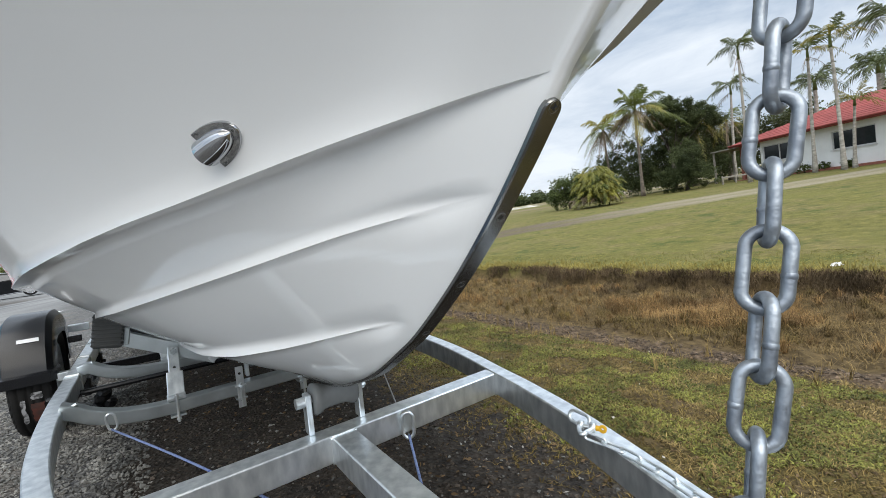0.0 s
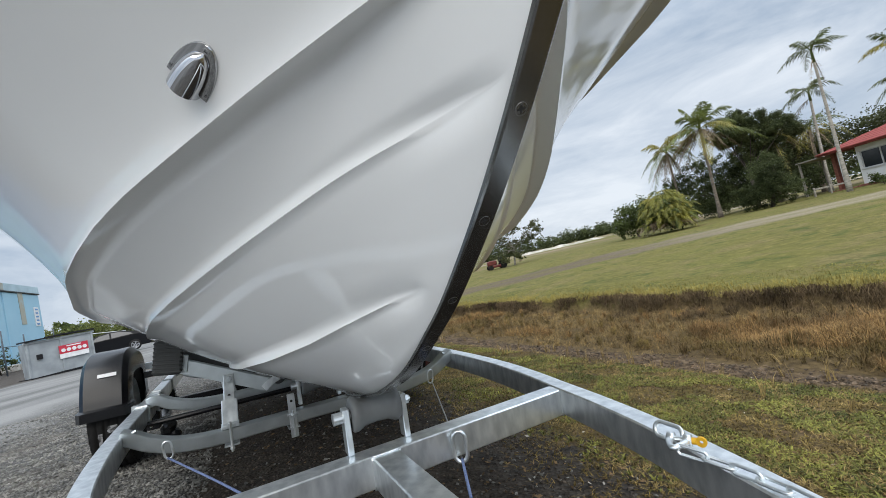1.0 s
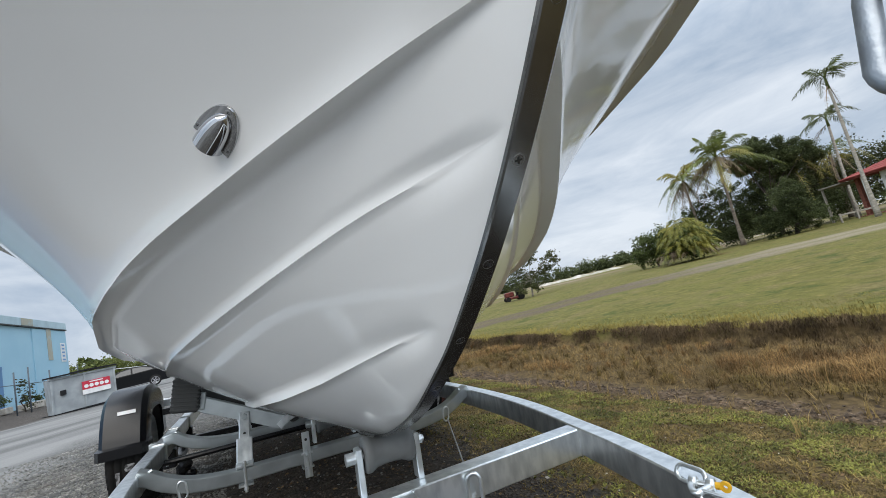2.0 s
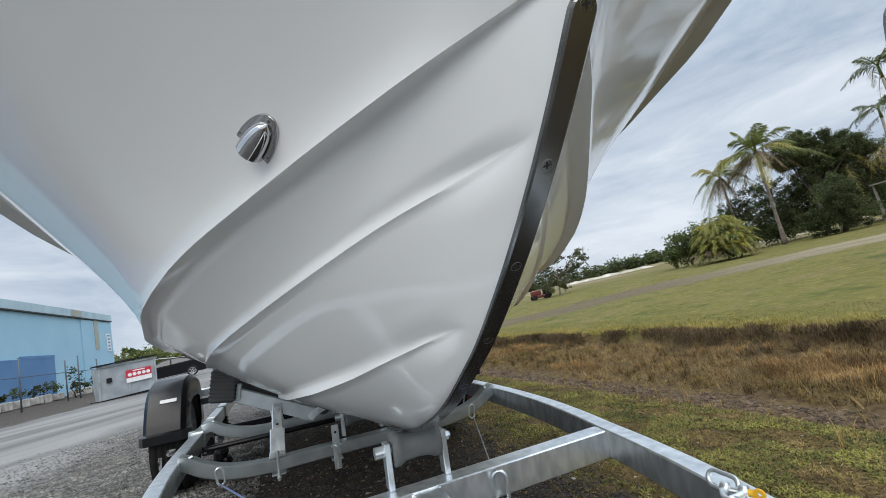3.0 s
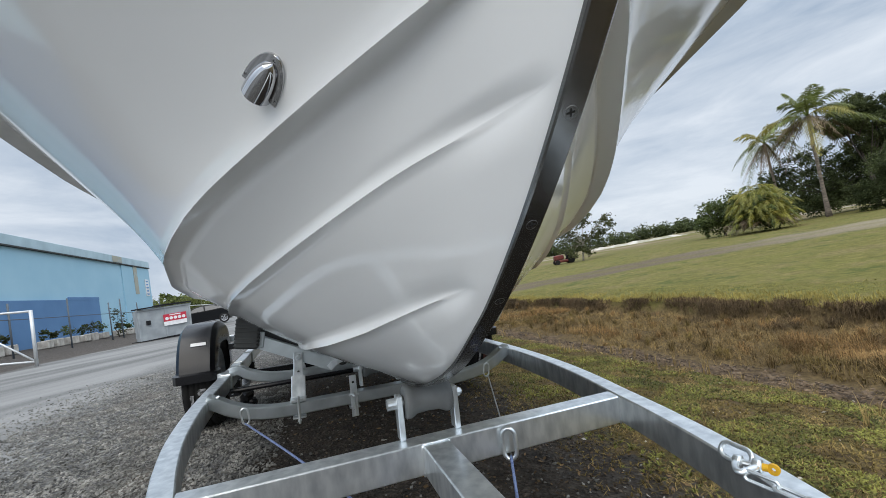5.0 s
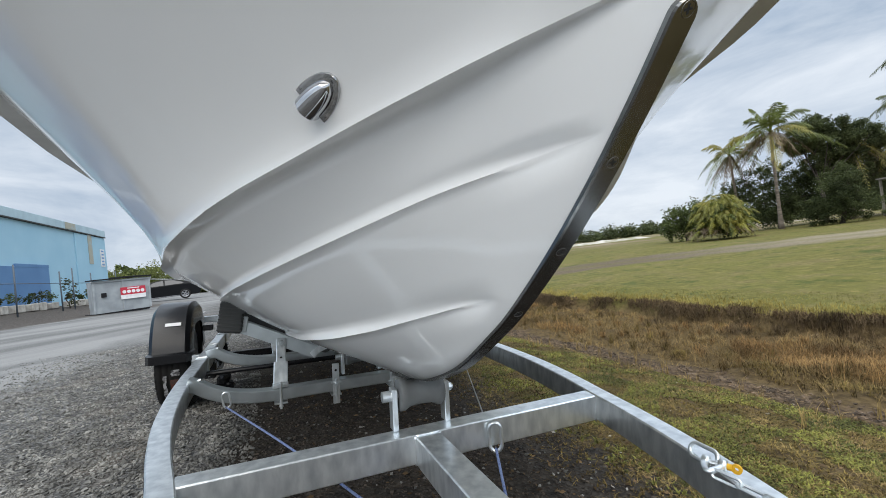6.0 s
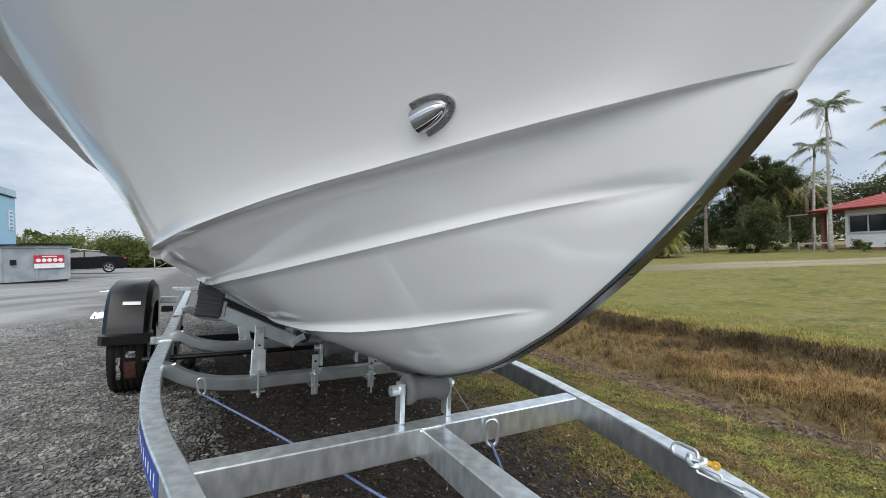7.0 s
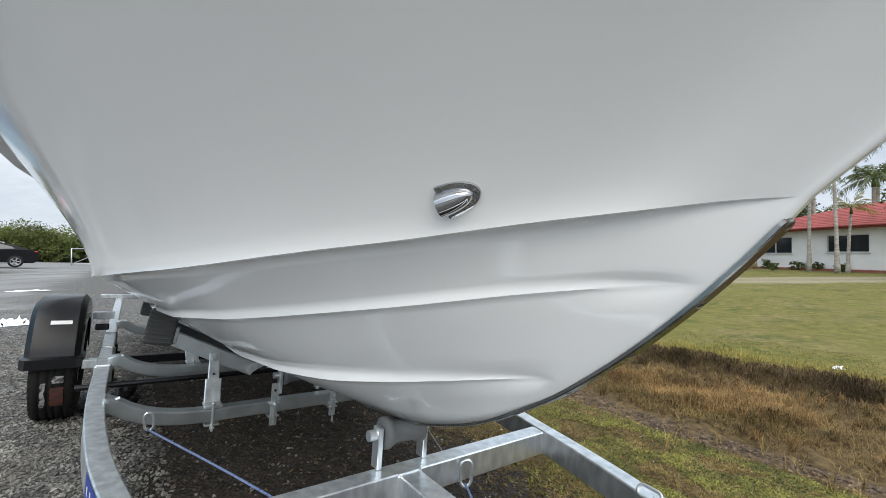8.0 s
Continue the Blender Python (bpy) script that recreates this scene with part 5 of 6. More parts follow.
def crumpled(name, c, size, mat, label, category, seed, n=9):
    """A crumpled sheet lying on the ground."""
    rnd = random.Random(seed)
    bm = bmesh.new()
    vs = [[bm.verts.new((size[0] * (i / n - .5) + rnd.uniform(-1, 1) * size[0] * .05, size[1] * (j / n - .5) + rnd.uniform(-1, 1) * size[1] * .05, 0.006 + abs(noise.noise((i * .55, j * .55, seed))) * size[2] * (1 - (2 * i / n - 1) ** 4) * (1 - (2 * j / n - 1) ** 4) * 2)) for j in range(n + 1)] for i in range(n + 1)]
    for i in range(n):
        for j in range(n):
            if rnd.random() < 0.85 or 1 < i < n - 2:
                bm.faces.new((vs[i][j], vs[i + 1][j], vs[i + 1][j + 1], vs[i][j + 1]))
    ob = part(name, bm, mat, smooth=True)
    ob.matrix_world = Matrix.Translation((c[0], c[1], ground_z(c[0], c[1]))) @ Matrix.Rotation(rnd.uniform(0, 3), 4, "Z")
    return tagged(ob, label, category)


PAPER = material("white_paper", (0.82, 0.82, 0.83), 0.7)
crumpled("rag", (-5.3, 4.85), (0.42, 0.26, 0.09), PAPER, "crumpled white rag lying on the yard", "rag", 31)
crumpled("rag", (-9.2, 8.9), (0.75, 0.10, 0.03), PAPER, "flat strip of white paper on the yard", "paper", 32)
crumpled("rag", (4.35, 4.75), (0.11, 0.07, 0.05), PAPER, "scrap of white litter on the lawn", "litter", 33)


# ---- plants ----
PALM_LEAF = material("palm_leaf", (0.185, 0.215, 0.060), 0.6, colour2=(0.095, 0.118, 0.034), scale=0.6, jitter=0.4, thin=0.4)
PALM_TALL = material("dark_palm_leaf", (0.105, 0.128, 0.042), 0.6, colour2=(0.055, 0.070, 0.024), scale=0.6, jitter=0.4, thin=0.35)
PALM_YELLOW = material("yellowing_palm_leaf", (0.30, 0.255, 0.048), 0.6, colour2=(0.17, 0.16, 0.032), scale=0.5, jitter=0.4, thin=0.4)
PALM_DEAD = material("dead_palm_leaf", (0.20, 0.15, 0.09), 0.8, colour2=(0.11, 0.08, 0.05), scale=0.6, jitter=0.3)
PALM_TRUNK = material("pale_ringed_palm_trunk", (0.38, 0.355, 0.31), 0.9, colour2=(0.19, 0.175, 0.15), scale=5, stretch=(1, 1, 3), bump=0.3, bump_scale=9)
BROWN_TRUNK = material("brown_palm_trunk", (0.20, 0.165, 0.13), 0.9, colour2=(0.09, 0.075, 0.06), scale=5, stretch=(1, 1, 3), bump=0.3, bump_scale=9)
BARK = material("dark_bark", (0.07, 0.058, 0.048), 0.95, colour2=(0.03, 0.025, 0.021), scale=6, bump=0.4, bump_scale=14)
LEAF_DARK = material("dark_green_leaves", (0.100, 0.122, 0.048), 0.7, spec=0.25, colour2=(0.042, 0.055, 0.022), scale=0.7, jitter=0.5, thin=0.4)
LEAF_MID = material("mid_green_leaves", (0.135, 0.165, 0.052), 0.7, spec=0.25, colour2=(0.060, 0.080, 0.027), scale=0.6, jitter=0.5, thin=0.4)
LEAF_OLIVE = material("olive_leaves", (0.085, 0.095, 0.028), 0.65, colour2=(0.034, 0.042, 0.014), scale=0.25, jitter=0.5, thin=0.4)
LEAF_YARD = material("bright_scrub_leaves", (0.165, 0.185, 0.055), 0.7, spec=0.25, colour2=(0.065, 0.080, 0.026), scale=0.2, jitter=0.5, thin=0.4)
LEAF_LIME = material("yellow_green_leaves", (0.29, 0.27, 0.048), 0.55, colour2=(0.14, 0.15, 0.027), scale=0.9, jitter=0.45, thin=0.4)


def mesh_part(name, verts, faces, mat, parent, label=""):
    me = bpy.data.meshes.new(name)
    me.from_pydata(verts, [], faces)
    me.materials.append(mat)
    ob = new(name, me)
    ob.parent = parent
    if label:
        ob["label"] = label
    return ob


def frond(verts, faces, rnd, base, az, rise, length, droop, leaf, pairs, ragged=0.1, slim=0.040):
    """One feather leaf: an arching rib with paired, hanging leaflets."""
    d = Vector((math.cos(az), math.sin(az), 0))
    side = Vector((-d.y, d.x, 0))
    prev = None
    for i in range(pairs + 1):
        f = i / pairs
        p = base + d * (length * (f * math.cos(rise) + 0.0)) + Vector((0, 0, length * (math.sin(rise) * f - droop * f ** 2.2)))
        if prev is not None:
            k = len(verts)
            w = 0.02 * length * (1 - f) + 0.004
            verts += [tuple(prev - side * w), tuple(prev + side * w), tuple(p + side * w), tuple(p - side * w)]
            faces.append((k, k + 1, k + 2, k + 3))
            t = (p - prev).normalized()
            if f > 0.12:
                L = leaf * math.sin(math.pi * min(1, 0.12 + 0.88 * f)) ** 0.5 * (1.05 - 0.5 * f)
                for s in (-1, 1):
                    if rnd.random() < ragged:
                        continue
                    q = (side * s * 0.85 + t * 0.75 + Vector((0, 0, rnd.uniform(-0.75, 0.05)))).normalized()
                    tip = p + q * L * rnd.uniform(0.75, 1.1) - Vector((0, 0, L * 0.25))
                    m = p + q * L * 0.5
                    wd = t * leaf * slim
                    k = len(verts)
                    verts += [tuple(p - wd * 0.6), tuple(p + wd * 0.6), tuple(m + wd), tuple(m - wd), tuple(tip)]
                    faces += [(k, k + 1, k + 2, k + 3), (k + 3, k + 2, k + 4)]
        prev = p


def palm(x, y, height, lean, r, fronds, length, droop, label, mats=(None, None), seed=0, dead=0, up=(0.2, 1.15), pairs=22, base_z=None, crownshaft=True):
    rnd = random.Random(seed)
    z = ground_z(x, y) if base_z is None else base_z
    top = thing("palm_tree", label, "palm tree", Matrix.Translation((x, y, z)))
    pts, sc = [], []
    for i in range(13):
        f = i / 12
        pts.append((lean[0] * f ** 1.5, lean[1] * f ** 1.5, height * f - 0.1 * (1 - f)))
        sc.append((1.35 - 0.45 * min(1, f * 5)) if f < 0.2 else 0.9 - 0.35 * f)
    part("trunk", sweep(bmesh.new(), pts, disc(r, 10), up=Vector((0, 1, 0)), scales=sc), PALM_TRUNK if crownshaft else BROWN_TRUNK, top, smooth=True)
    head = Vector(pts[-1])
    if crownshaft:
        bm = bmesh.new()
        cyl(bm, r * 0.75, height * 0.10, Matrix.Translation(head + Vector((0, 0, height * 0.02))), 10, r * 0.45)
        part("crownshaft", bm, LEAF_MID, top, "green crownshaft", smooth=True)
    groups = {}
    for i in range(fronds):
        f = i / fronds
        az = 2.399 * i + rnd.uniform(-0.3, 0.3)
        rise = up[1] - (up[1] - up[0]) * f + rnd.uniform(-0.12, 0.12)
        mat = mats[1] if (mats[1] is not None and f > 0.45 and rnd.random() < 0.75) else mats[0]
        verts, faces = groups.setdefault(mat.name, ([], [], mat))[:2]
        frond(verts, faces, rnd, head + Vector((0, 0, height * 0.06 if crownshaft else 0)), az, rise, length * rnd.uniform(0.85, 1.1), droop * rnd.uniform(0.8, 1.25) * (0.7 + 0.6 * f), length * 0.30, int(pairs * 1.3), 0.1, 0.040 if crownshaft else 0.026)
    for i in range(dead):
        verts, faces = groups.setdefault(PALM_DEAD.name, ([], [], PALM_DEAD))[:2]
        frond(verts, faces, rnd, head, rnd.uniform(0, 6.28), rnd.uniform(-0.7, -0.1), length * rnd.uniform(0.6, 0.9), 0.55, length * 0.18, pairs, 0.35)
    for verts, faces, mat in groups.values():
        mesh_part("crown", verts, faces, mat, top, mat.name.replace("_", " ") + " crown")
    return top


def leaf_cloud(rnd, blobs, count, size, hang=0.0):
    """Leaves scattered through lumpy clumps, thinner inside."""
    verts, faces = [], []
    vol = [b[1] * b[2] * b[3] for b in blobs]
    tot = sum(v ** 0.7 for v in vol)
    for b, v in zip(blobs, vol):
        c, rx, ry, rz = b
        c = Vector(c)
        lumps = []
        for _ in range(max(8, int(34 * (v ** 0.3)))):
            d = Vector((rnd.gauss(0, 1), rnd.gauss(0, 1), rnd.gauss(0, 1))).normalized()
            lumps.append((c + Vector((d.x * rx, d.y * ry, d.z * rz)) * rnd.uniform(0.35, 0.98), min(rx, ry, rz) * rnd.uniform(0.14, 0.42)))
        for _ in range(int(count * v ** 0.7 / tot)):
            lc, lr = lumps[rnd.randrange(len(lumps))]
            d = Vector((rnd.gauss(0, 1), rnd.gauss(0, 1), rnd.gauss(0, 0.8))).normalized()
            p = lc + d * lr * rnd.uniform(0.3, 1.15) if rnd.random() < 0.92 else c + Vector((d.x * rx, d.y * ry, d.z * rz)) * rnd.uniform(0.3, 0.95)
            s = size * rnd.uniform(0.6, 1.3)
            a = Vector((rnd.gauss(0, 1), rnd.gauss(0, 1), rnd.gauss(0, 0.5) - hang)).normalized()
            w = a.cross(Vector((rnd.gauss(0, 1), rnd.gauss(0, 1), rnd.gauss(0, 1)))).normalized() * s * 0.32
            k = len(verts)
            verts += [tuple(p), tuple(p + a * s * 0.5 + w), tuple(p + a * s), tuple(p + a * s * 0.5 - w)]
            faces.append((k, k + 1, k + 2, k + 3))
    return verts, faces


def tree(name, x, y, height, blobs, count, size, mat, label, seed, trunk_r=0.14, limbs=6, hang=0.0, bark=None):
    """Trunk, limbs to each clump, and a crown of many leaves."""
    rnd = random.Random(seed)
    z = ground_z(x, y)
    top = thing(name, label, "tree" if name != "bush" else "bush", Matrix.Translation((x, y, z)))
    bark = bark or BARK
    fork = Vector((rnd.uniform(-.2, .2), rnd.uniform(-.2, .2), height * 0.32))
    bm = bmesh.new()
    sweep(bm, [(0, 0, -0.15), fork * 0.5 + Vector((0.06, 0, 0)), fork], disc(trunk_r, 9), up=Vector((0, 1, 0)), scales=[1.3, 1.0, 0.8])
    part("trunk", bm, bark, top, smooth=True)
    for i in range(limbs):
        b = blobs[i % len(blobs)]
        e = Vector(b[0]) + Vector((rnd.uniform(-.6, .6) * b[1], rnd.uniform(-.6, .6) * b[2], rnd.uniform(0, .5) * b[3]))
        midp = fork.lerp(e, 0.5) + Vector((rnd.uniform(-.3, .3), rnd.uniform(-.3, .3), rnd.uniform(0.0, 0.35)))
        bm = bmesh.new()
        sweep(bm, smooth_path([fork, midp, e], 5), disc(trunk_r * 0.34, 7), up=Vector((0.3, 1, 0)), scales=[1.0 - 0.8 * k / 10 for k in range(11)])
        part("limb", bm, bark, top, smooth=True)
    verts, faces = leaf_cloud(rnd, blobs, count, size, hang)
    mesh_part("crown", verts, faces, mat, top)
    return top


# tall bare-stemmed palms round the house
A_P = (PALM_TALL, None)
palm(17.2, 23.5, 7.0, (0.15, 0.2), 0.10, 12, 1.75, 0.50, "tall slender palm with a pale ringed trunk", A_P, 41, 2)
palm(19.5, 22.0, 5.9, (0.1, 0.0), 0.10, 11, 1.7, 0.55, "tall palm in front of the white house wall", (PALM_TALL, PALM_YELLOW), 42, 2)
palm(19.0, 19.9, 5.9, (-0.1, 0.1), 0.10, 11, 1.7, 0.55, "tall palm in front of the white house wall", (PALM_TALL, PALM_YELLOW), 43, 2)
palm(20.0, 20.4, 3.0, (0.1, -0.1), 0.09, 11, 1.3, 0.5, "young palm with a yellow crown beside the house", (PALM_YELLOW, PALM_LEAF), 44)
palm(20.2, 18.6, 5.9, (0.2, 0.1), 0.10, 16, 2.4, 0.62, "tall palm in front of the white house wall", A_P, 45, 3)
palm(21.8, 31.2, 6.4, (0.25, 0.0), 0.12, 10, 2.2, 0.75, "slender leaning palm behind the hedge", A_P, 46, 3)
palm(27.5, 30.5, 5.6, (0, 0), 0.2, 16, 2.6, 0.7, "palm behind the red roof", A_P, 47)
palm(31.5, 30.0, 6.0, (0, 0), 0.2, 16, 2.8, 0.7, "palm behind the red roof", A_P, 48)
palm(33.0, 27.0, 6.0, (0, 0), 0.2, 16, 2.8, 0.7, "palm behind the red roof", A_P, 49)
palm(35.0, 33.0, 6.5, (0, 0), 0.2, 16, 3.0, 0.7, "palm behind the red roof", A_P, 50)
# feathery palms by the hedge
palm(14.1, 29.6, 6.0, (0.1, 0.0), 0.12, 17, 3.1, 0.55, "feathery palm with a drooping yellow-green crown", (PALM_LEAF, PALM_YELLOW), 51, 12, (-0.30, 1.25), 52, None, False)
palm(12.9, 32.0, 5.3, (-0.1, 0.0), 0.11, 15, 2.5, 0.75, "smaller feathery palm with yellowing fronds", (PALM_YELLOW, PALM_LEAF), 52, 14, (-0.2, 1.3), 40, None, False)
palm(19.5, 32.5, 4.9, (0.1, 0.0), 0.14, 16, 2.8, 0.95, "feathery palm with hanging dead fronds", (PALM_LEAF, PALM_YELLOW), 53, 12, (-0.1, 1.2), 24, None, False)
palm(22.8, 33.2, 4.6, (0.1, 0.0), 0.14, 14, 2.6, 0.95, "feathery palm with hanging dead fronds", (PALM_LEAF, PALM_YELLOW), 54, 10, (-0.1, 1.2), 22, None, False)

tree("fig_tree", 17.2, 31.0, 6.8, [((0.5, 0.4, 6.0), 1.7, 1.6, 0.85), ((-0.8, 0.2, 5.2), 1.4, 1.4, 0.7), ((2.3, -0.2, 5.0), 1.6, 1.4, 0.95), ((0.6, 0, 5.0), 2.3, 1.5, 0.6), ((1.2, 0.6, 3.8), 2.2, 1.3, 0.9)], 80000, 0.10, LEAF_DARK, "dark spreading fig tree with arching limbs", 61, 0.13, 14)
tree("tree", 15.6, 26.9, 3.4, [((0, 0, 1.6), 1.45, 1.2, 1.35), ((0.6, -0.3, 0.8), 1.35, 1.1, 0.8), ((-0.6, 0.3, 0.9), 1.25, 1.1, 0.9), ((0.1, 0, 2.7), 0.85, 0.75, 0.6)], 34000, 0.075, LEAF_DARK, "dense dark green shrubby tree on the lawn edge", 62, 0.1, 6)
tree("tree", 15.4, 32.5, 4.6, [((0, 0, 1.7), 2.0, 1.6, 1.7), ((-2.8, 0.2, 1.5), 1.9, 1.4, 1.5), ((2.6, 0.2, 2.1), 2.0, 1.4, 2.0), ((0.2, 0.4, 3.5), 2.2, 1.4, 1.1), ((-1.9, 0.3, 2.9), 1.5, 1.3, 0.9), ((4.6, 0.3, 1.9), 1.8, 1.4, 1.8), ((6.4, 0.2, 1.6), 1.5, 1.4, 1.5)], 46000, 0.11, LEAF_DARK, "dark understorey thicket below the palms", 63, 0.1, 8)
tree("tree", 20.2, 34.0, 5.4, [((0, 0, 2.8), 2.4, 1.8, 2.2), ((2.8, 0.2, 2.7), 2.2, 1.6, 2.2), ((-2.3, 0, 2.1), 2.0, 1.6, 1.9), ((1.0, 0, 4.6), 1.8, 1.4, 0.9)], 26000, 0.14, LEAF_OLIVE, "olive-green trees behind the house", 64, 0.16, 6)
tree("tree", 25.5, 35.0, 5.5, [((0, 0, 3.2), 2.6, 2.0, 2.4), ((3.2, -1, 3.4), 2.6, 2.0, 2.2), ((-2.6, 0, 2.7), 2.2, 1.8, 2.2)], 20000, 0.16, LEAF_OLIVE, "olive-green trees behind the house", 65, 0.18, 6)
tree("tree", 33.0, 36.0, 5.6, [((0, 0, 3.2), 3.0, 2.0, 2.0), ((4.2, -2, 3.4), 3.0, 2.0, 2.2)], 4500, 0.28, LEAF_DARK, "dark trees behind the red roof", 66, 0.18, 6)
tree("tree", 17.4, 15.2, 4.6, [((0.4, -0.2, 3.5), 1.3, 1.3, 1.0), ((0.9, -0.6, 2.7), 1.1, 1.1, 0.9)], 2600, 0.16, LEAF_OLIVE, "leafy tree overhanging the house corner", 67, 0.12, 6)
tree("tree", 0.4, 30.8, 3.4, [((0.2, 0, 2.9), 1.0, 0.9, 0.7), ((1.9, 0, 2.3), 1.0, 0.8, 0.6), ((-0.9, 0, 2.1), 0.9, 0.8, 0.8), ((0.1, 0, 1.4), 0.9, 0.7, 0.6), ((1.2, 0, 1.7), 0.8, 0.7, 0.5), ((-0.7, -0.6, 0.75), 0.75, 0.5, 0.55), ((0.5, -0.3, 0.7), 0.7, 0.5, 0.5)], 5200, 0.13, LEAF_OLIVE, "small sparse tree with thin pale branches", 68, 0.06, 26, 0.0, PALM_TRUNK)


def cane_bush(x, y, seed):
    """A dense rounded clump of arching, strap-leaved canes."""
    rnd = random.Random(seed)
    top = thing("bush", "yellow-green clump of arching cane palms on the lawn", "bush", Matrix.Translation((x, y, ground_z(x, y))))
    v, f = leaf_cloud(rnd, [((0, 0, 1.0), 1.05, 1.0, 0.95), ((-0.3, 0.2, 1.5), 0.8, 0.8, 0.6), ((0.5, -0.1, 0.7), 0.9, 0.8, 0.6)], 5000, 0.16)
    mesh_part("cane_core", v, f, LEAF_MID, top)
    mats = (LEAF_LIME, LEAF_LIME, PALM_YELLOW, LEAF_MID, LEAF_LIME, PALM_DEAD)
    clumps = [([], []) for _ in mats]
    for i in range(330):
        a, k = rnd.uniform(0, math.tau), rnd.random() ** 0.5
        hz = rnd.uniform(0.1, 1.0)
        rad = 1.35 * k * math.sqrt(max(0.05, 1 - 0.75 * hz * hz))
        b = Vector((rad * math.cos(a), rad * math.sin(a), 0.15 + 2.2 * hz * (1.08 - 0.25 * k)))
        c = 5 if hz < 0.3 and rnd.random() < 0.4 else rnd.randrange(5)
        frond(*clumps[c], rnd, b, a + rnd.uniform(-0.9, 0.9), rnd.uniform(0.2, 1.0), rnd.uniform(0.55, 0.95), rnd.uniform(0.7, 1.25), 0.34, 20, 0.03)
    for mat, (verts, faces) in zip(mats, clumps):
        mesh_part("cane_clump", verts, faces, mat, top)
    return top


cane_bush(9.2, 25.2, 71)
tree("bush", 8.5, 28.4, 2.6, [((0, 0, 1.25), 1.2, 1.2, 1.2), ((-0.6, 0.4, 0.9), 0.8, 1.0, 0.8), ((0.8, 0, 1.4), 1.0, 1.0, 1.0)], 7000, 0.13, LEAF_MID, "rounded green bush behind the cane palms", 72, 0.06, 5)
for k, (bx, by, r) in enumerate(((20.3, 23.6, 0.42), (20.6, 22.7, 0.3), (20.6, 21.4, 0.28), (18.0, 22.6, 0.3), (20.0, 25.6, 0.4))):
    tree("bush", bx, by, r * 1.6, [((0, 0, r * 0.8), r, r, r * 0.75), ((r * 0.6, 0.1, r * 0.6), r * 0.6, r * 0.6, r * 0.5)], 420, 0.10, LEAF_MID, "small garden shrub at the foot of the house wall", 80 + k, 0.02, 3)


def far_woods(name, pts, h, count, size, mat, label, seed, depth=6.0):
    rnd = random.Random(seed)
    verts, faces = [], []
    for (x0, y0), (x1, y1) in zip(pts[:-1], pts[1:]):
        L = math.hypot(x1 - x0, y1 - y0)
        n = max(2, int(L / (h * 0.35)))
        blobs = []
        for i in range(n):
            f = (i + rnd.random()) / n
            x, y = x0 + (x1 - x0) * f + rnd.uniform(-depth, depth) * 0.5, y0 + (y1 - y0) * f + rnd.uniform(-depth, depth) * 0.5
            k = h * rnd.uniform(0.55, 1.0)
            z = ground_z(x, y)
            blobs.append(((x, y, z + k * 0.55), h * 0.6, h * 0.6, k * 0.5))
            blobs.append(((x, y, z + k * 0.2), h * 0.65, h * 0.6, k * 0.3))
        v, f2 = leaf_cloud(rnd, blobs, int(count * L / 100), size)
        k = len(verts)
        verts += v
        faces += [tuple(a + k for a in q) for q in f2]
    return stuff(name, verts, faces, mat, label, "trees")


far_woods("far_trees", [(-58, 24), (-47, 36), (-38, 48), (-26, 62)], 4.2, 230000, 0.19, LEAF_YARD, "line of olive scrub behind the yard", 91)
far_woods("far_trees", [(-59, 26), (-48, 38), (-39, 50), (-27, 64)], 3.9, 60000, 0.55, LEAF_MID, "denser green scrub behind the yard", 94, 3.0)
far_woods("far_trees", [(-30, 95), (0, 118), (30, 112), (62, 100)], 4.2, 34000, 0.5, LEAF_DARK, "distant line of trees beyond the lawn", 92)
far_woods("far_trees", [(30, 70), (48, 60), (70, 46), (85, 25)], 7.0, 16000, 0.6, LEAF_DARK, "tall dark trees far behind the house", 93)

def sand_bank(x0, y0, x1, y1, h, depth):
    """A long low heap of pale sand with an uneven crest."""
    n, m = 40, 6
    verts, faces = [], []
    for i in range(n + 1):
        f = i / n
        cx, cy = x0 + (x1 - x0) * f, y0 + (y1 - y0) * f
        k = h * (0.55 + 0.5 * noise.noise((f * 9.0, 2.2, 0.0))) * min(1.0, 6 * f, 6 * (1 - f))
        for j in range(m + 1):
            g = j / m
            y = cy + depth * (g - 0.5)
            verts.append((cx, y, ground_z(cx, y) - 0.05 + max(0.0, k) * math.sin(math.pi * g) ** 0.7))
    for i in range(n):
        for j in range(m):
            a = i * (m + 1) + j
            faces.append((a, a + m + 1, a + m + 2, a + 1))
    return stuff("sand_bank", verts, faces, PALE_SAND, "low bank of pale sand far across the lawn", "sand", True)


PALE_SAND = material("pale_sand", (0.44, 0.41, 0.37), 0.95, colour2=(0.20, 0.19, 0.13), scale=0.8, bump=0.2, bump_scale=3)
sand_bank(0.5, 64.0, 15.0, 62.0, 0.55, 3.0)

# ---- the house ----
PAINT = material("white_rendered_wall", (0.78, 0.78, 0.76), 0.85, colour2=(0.70, 0.70, 0.68), scale=1.2, bump=0.05, bump_scale=25)
ROOF = material("red_roof_tiles", (0.30, 0.078, 0.068), 0.8, spec=0.15, colour2=(0.23, 0.060, 0.053), scale=1.5)
BRICKY = material("red_brick_base", (0.30, 0.11, 0.075), 0.9, colour2=(0.20, 0.075, 0.055), scale=8)
GLASS_DARK = material("dark_window_glass", (0.02, 0.024, 0.03), 0.08, spec=0.6)
FRAME = material("pale_window_frame", (0.55, 0.55, 0.54), 0.5)
TIMBER = material("weathered_timber", (0.33, 0.30, 0.26), 0.9, colour2=(0.22, 0.20, 0.17), scale=10)
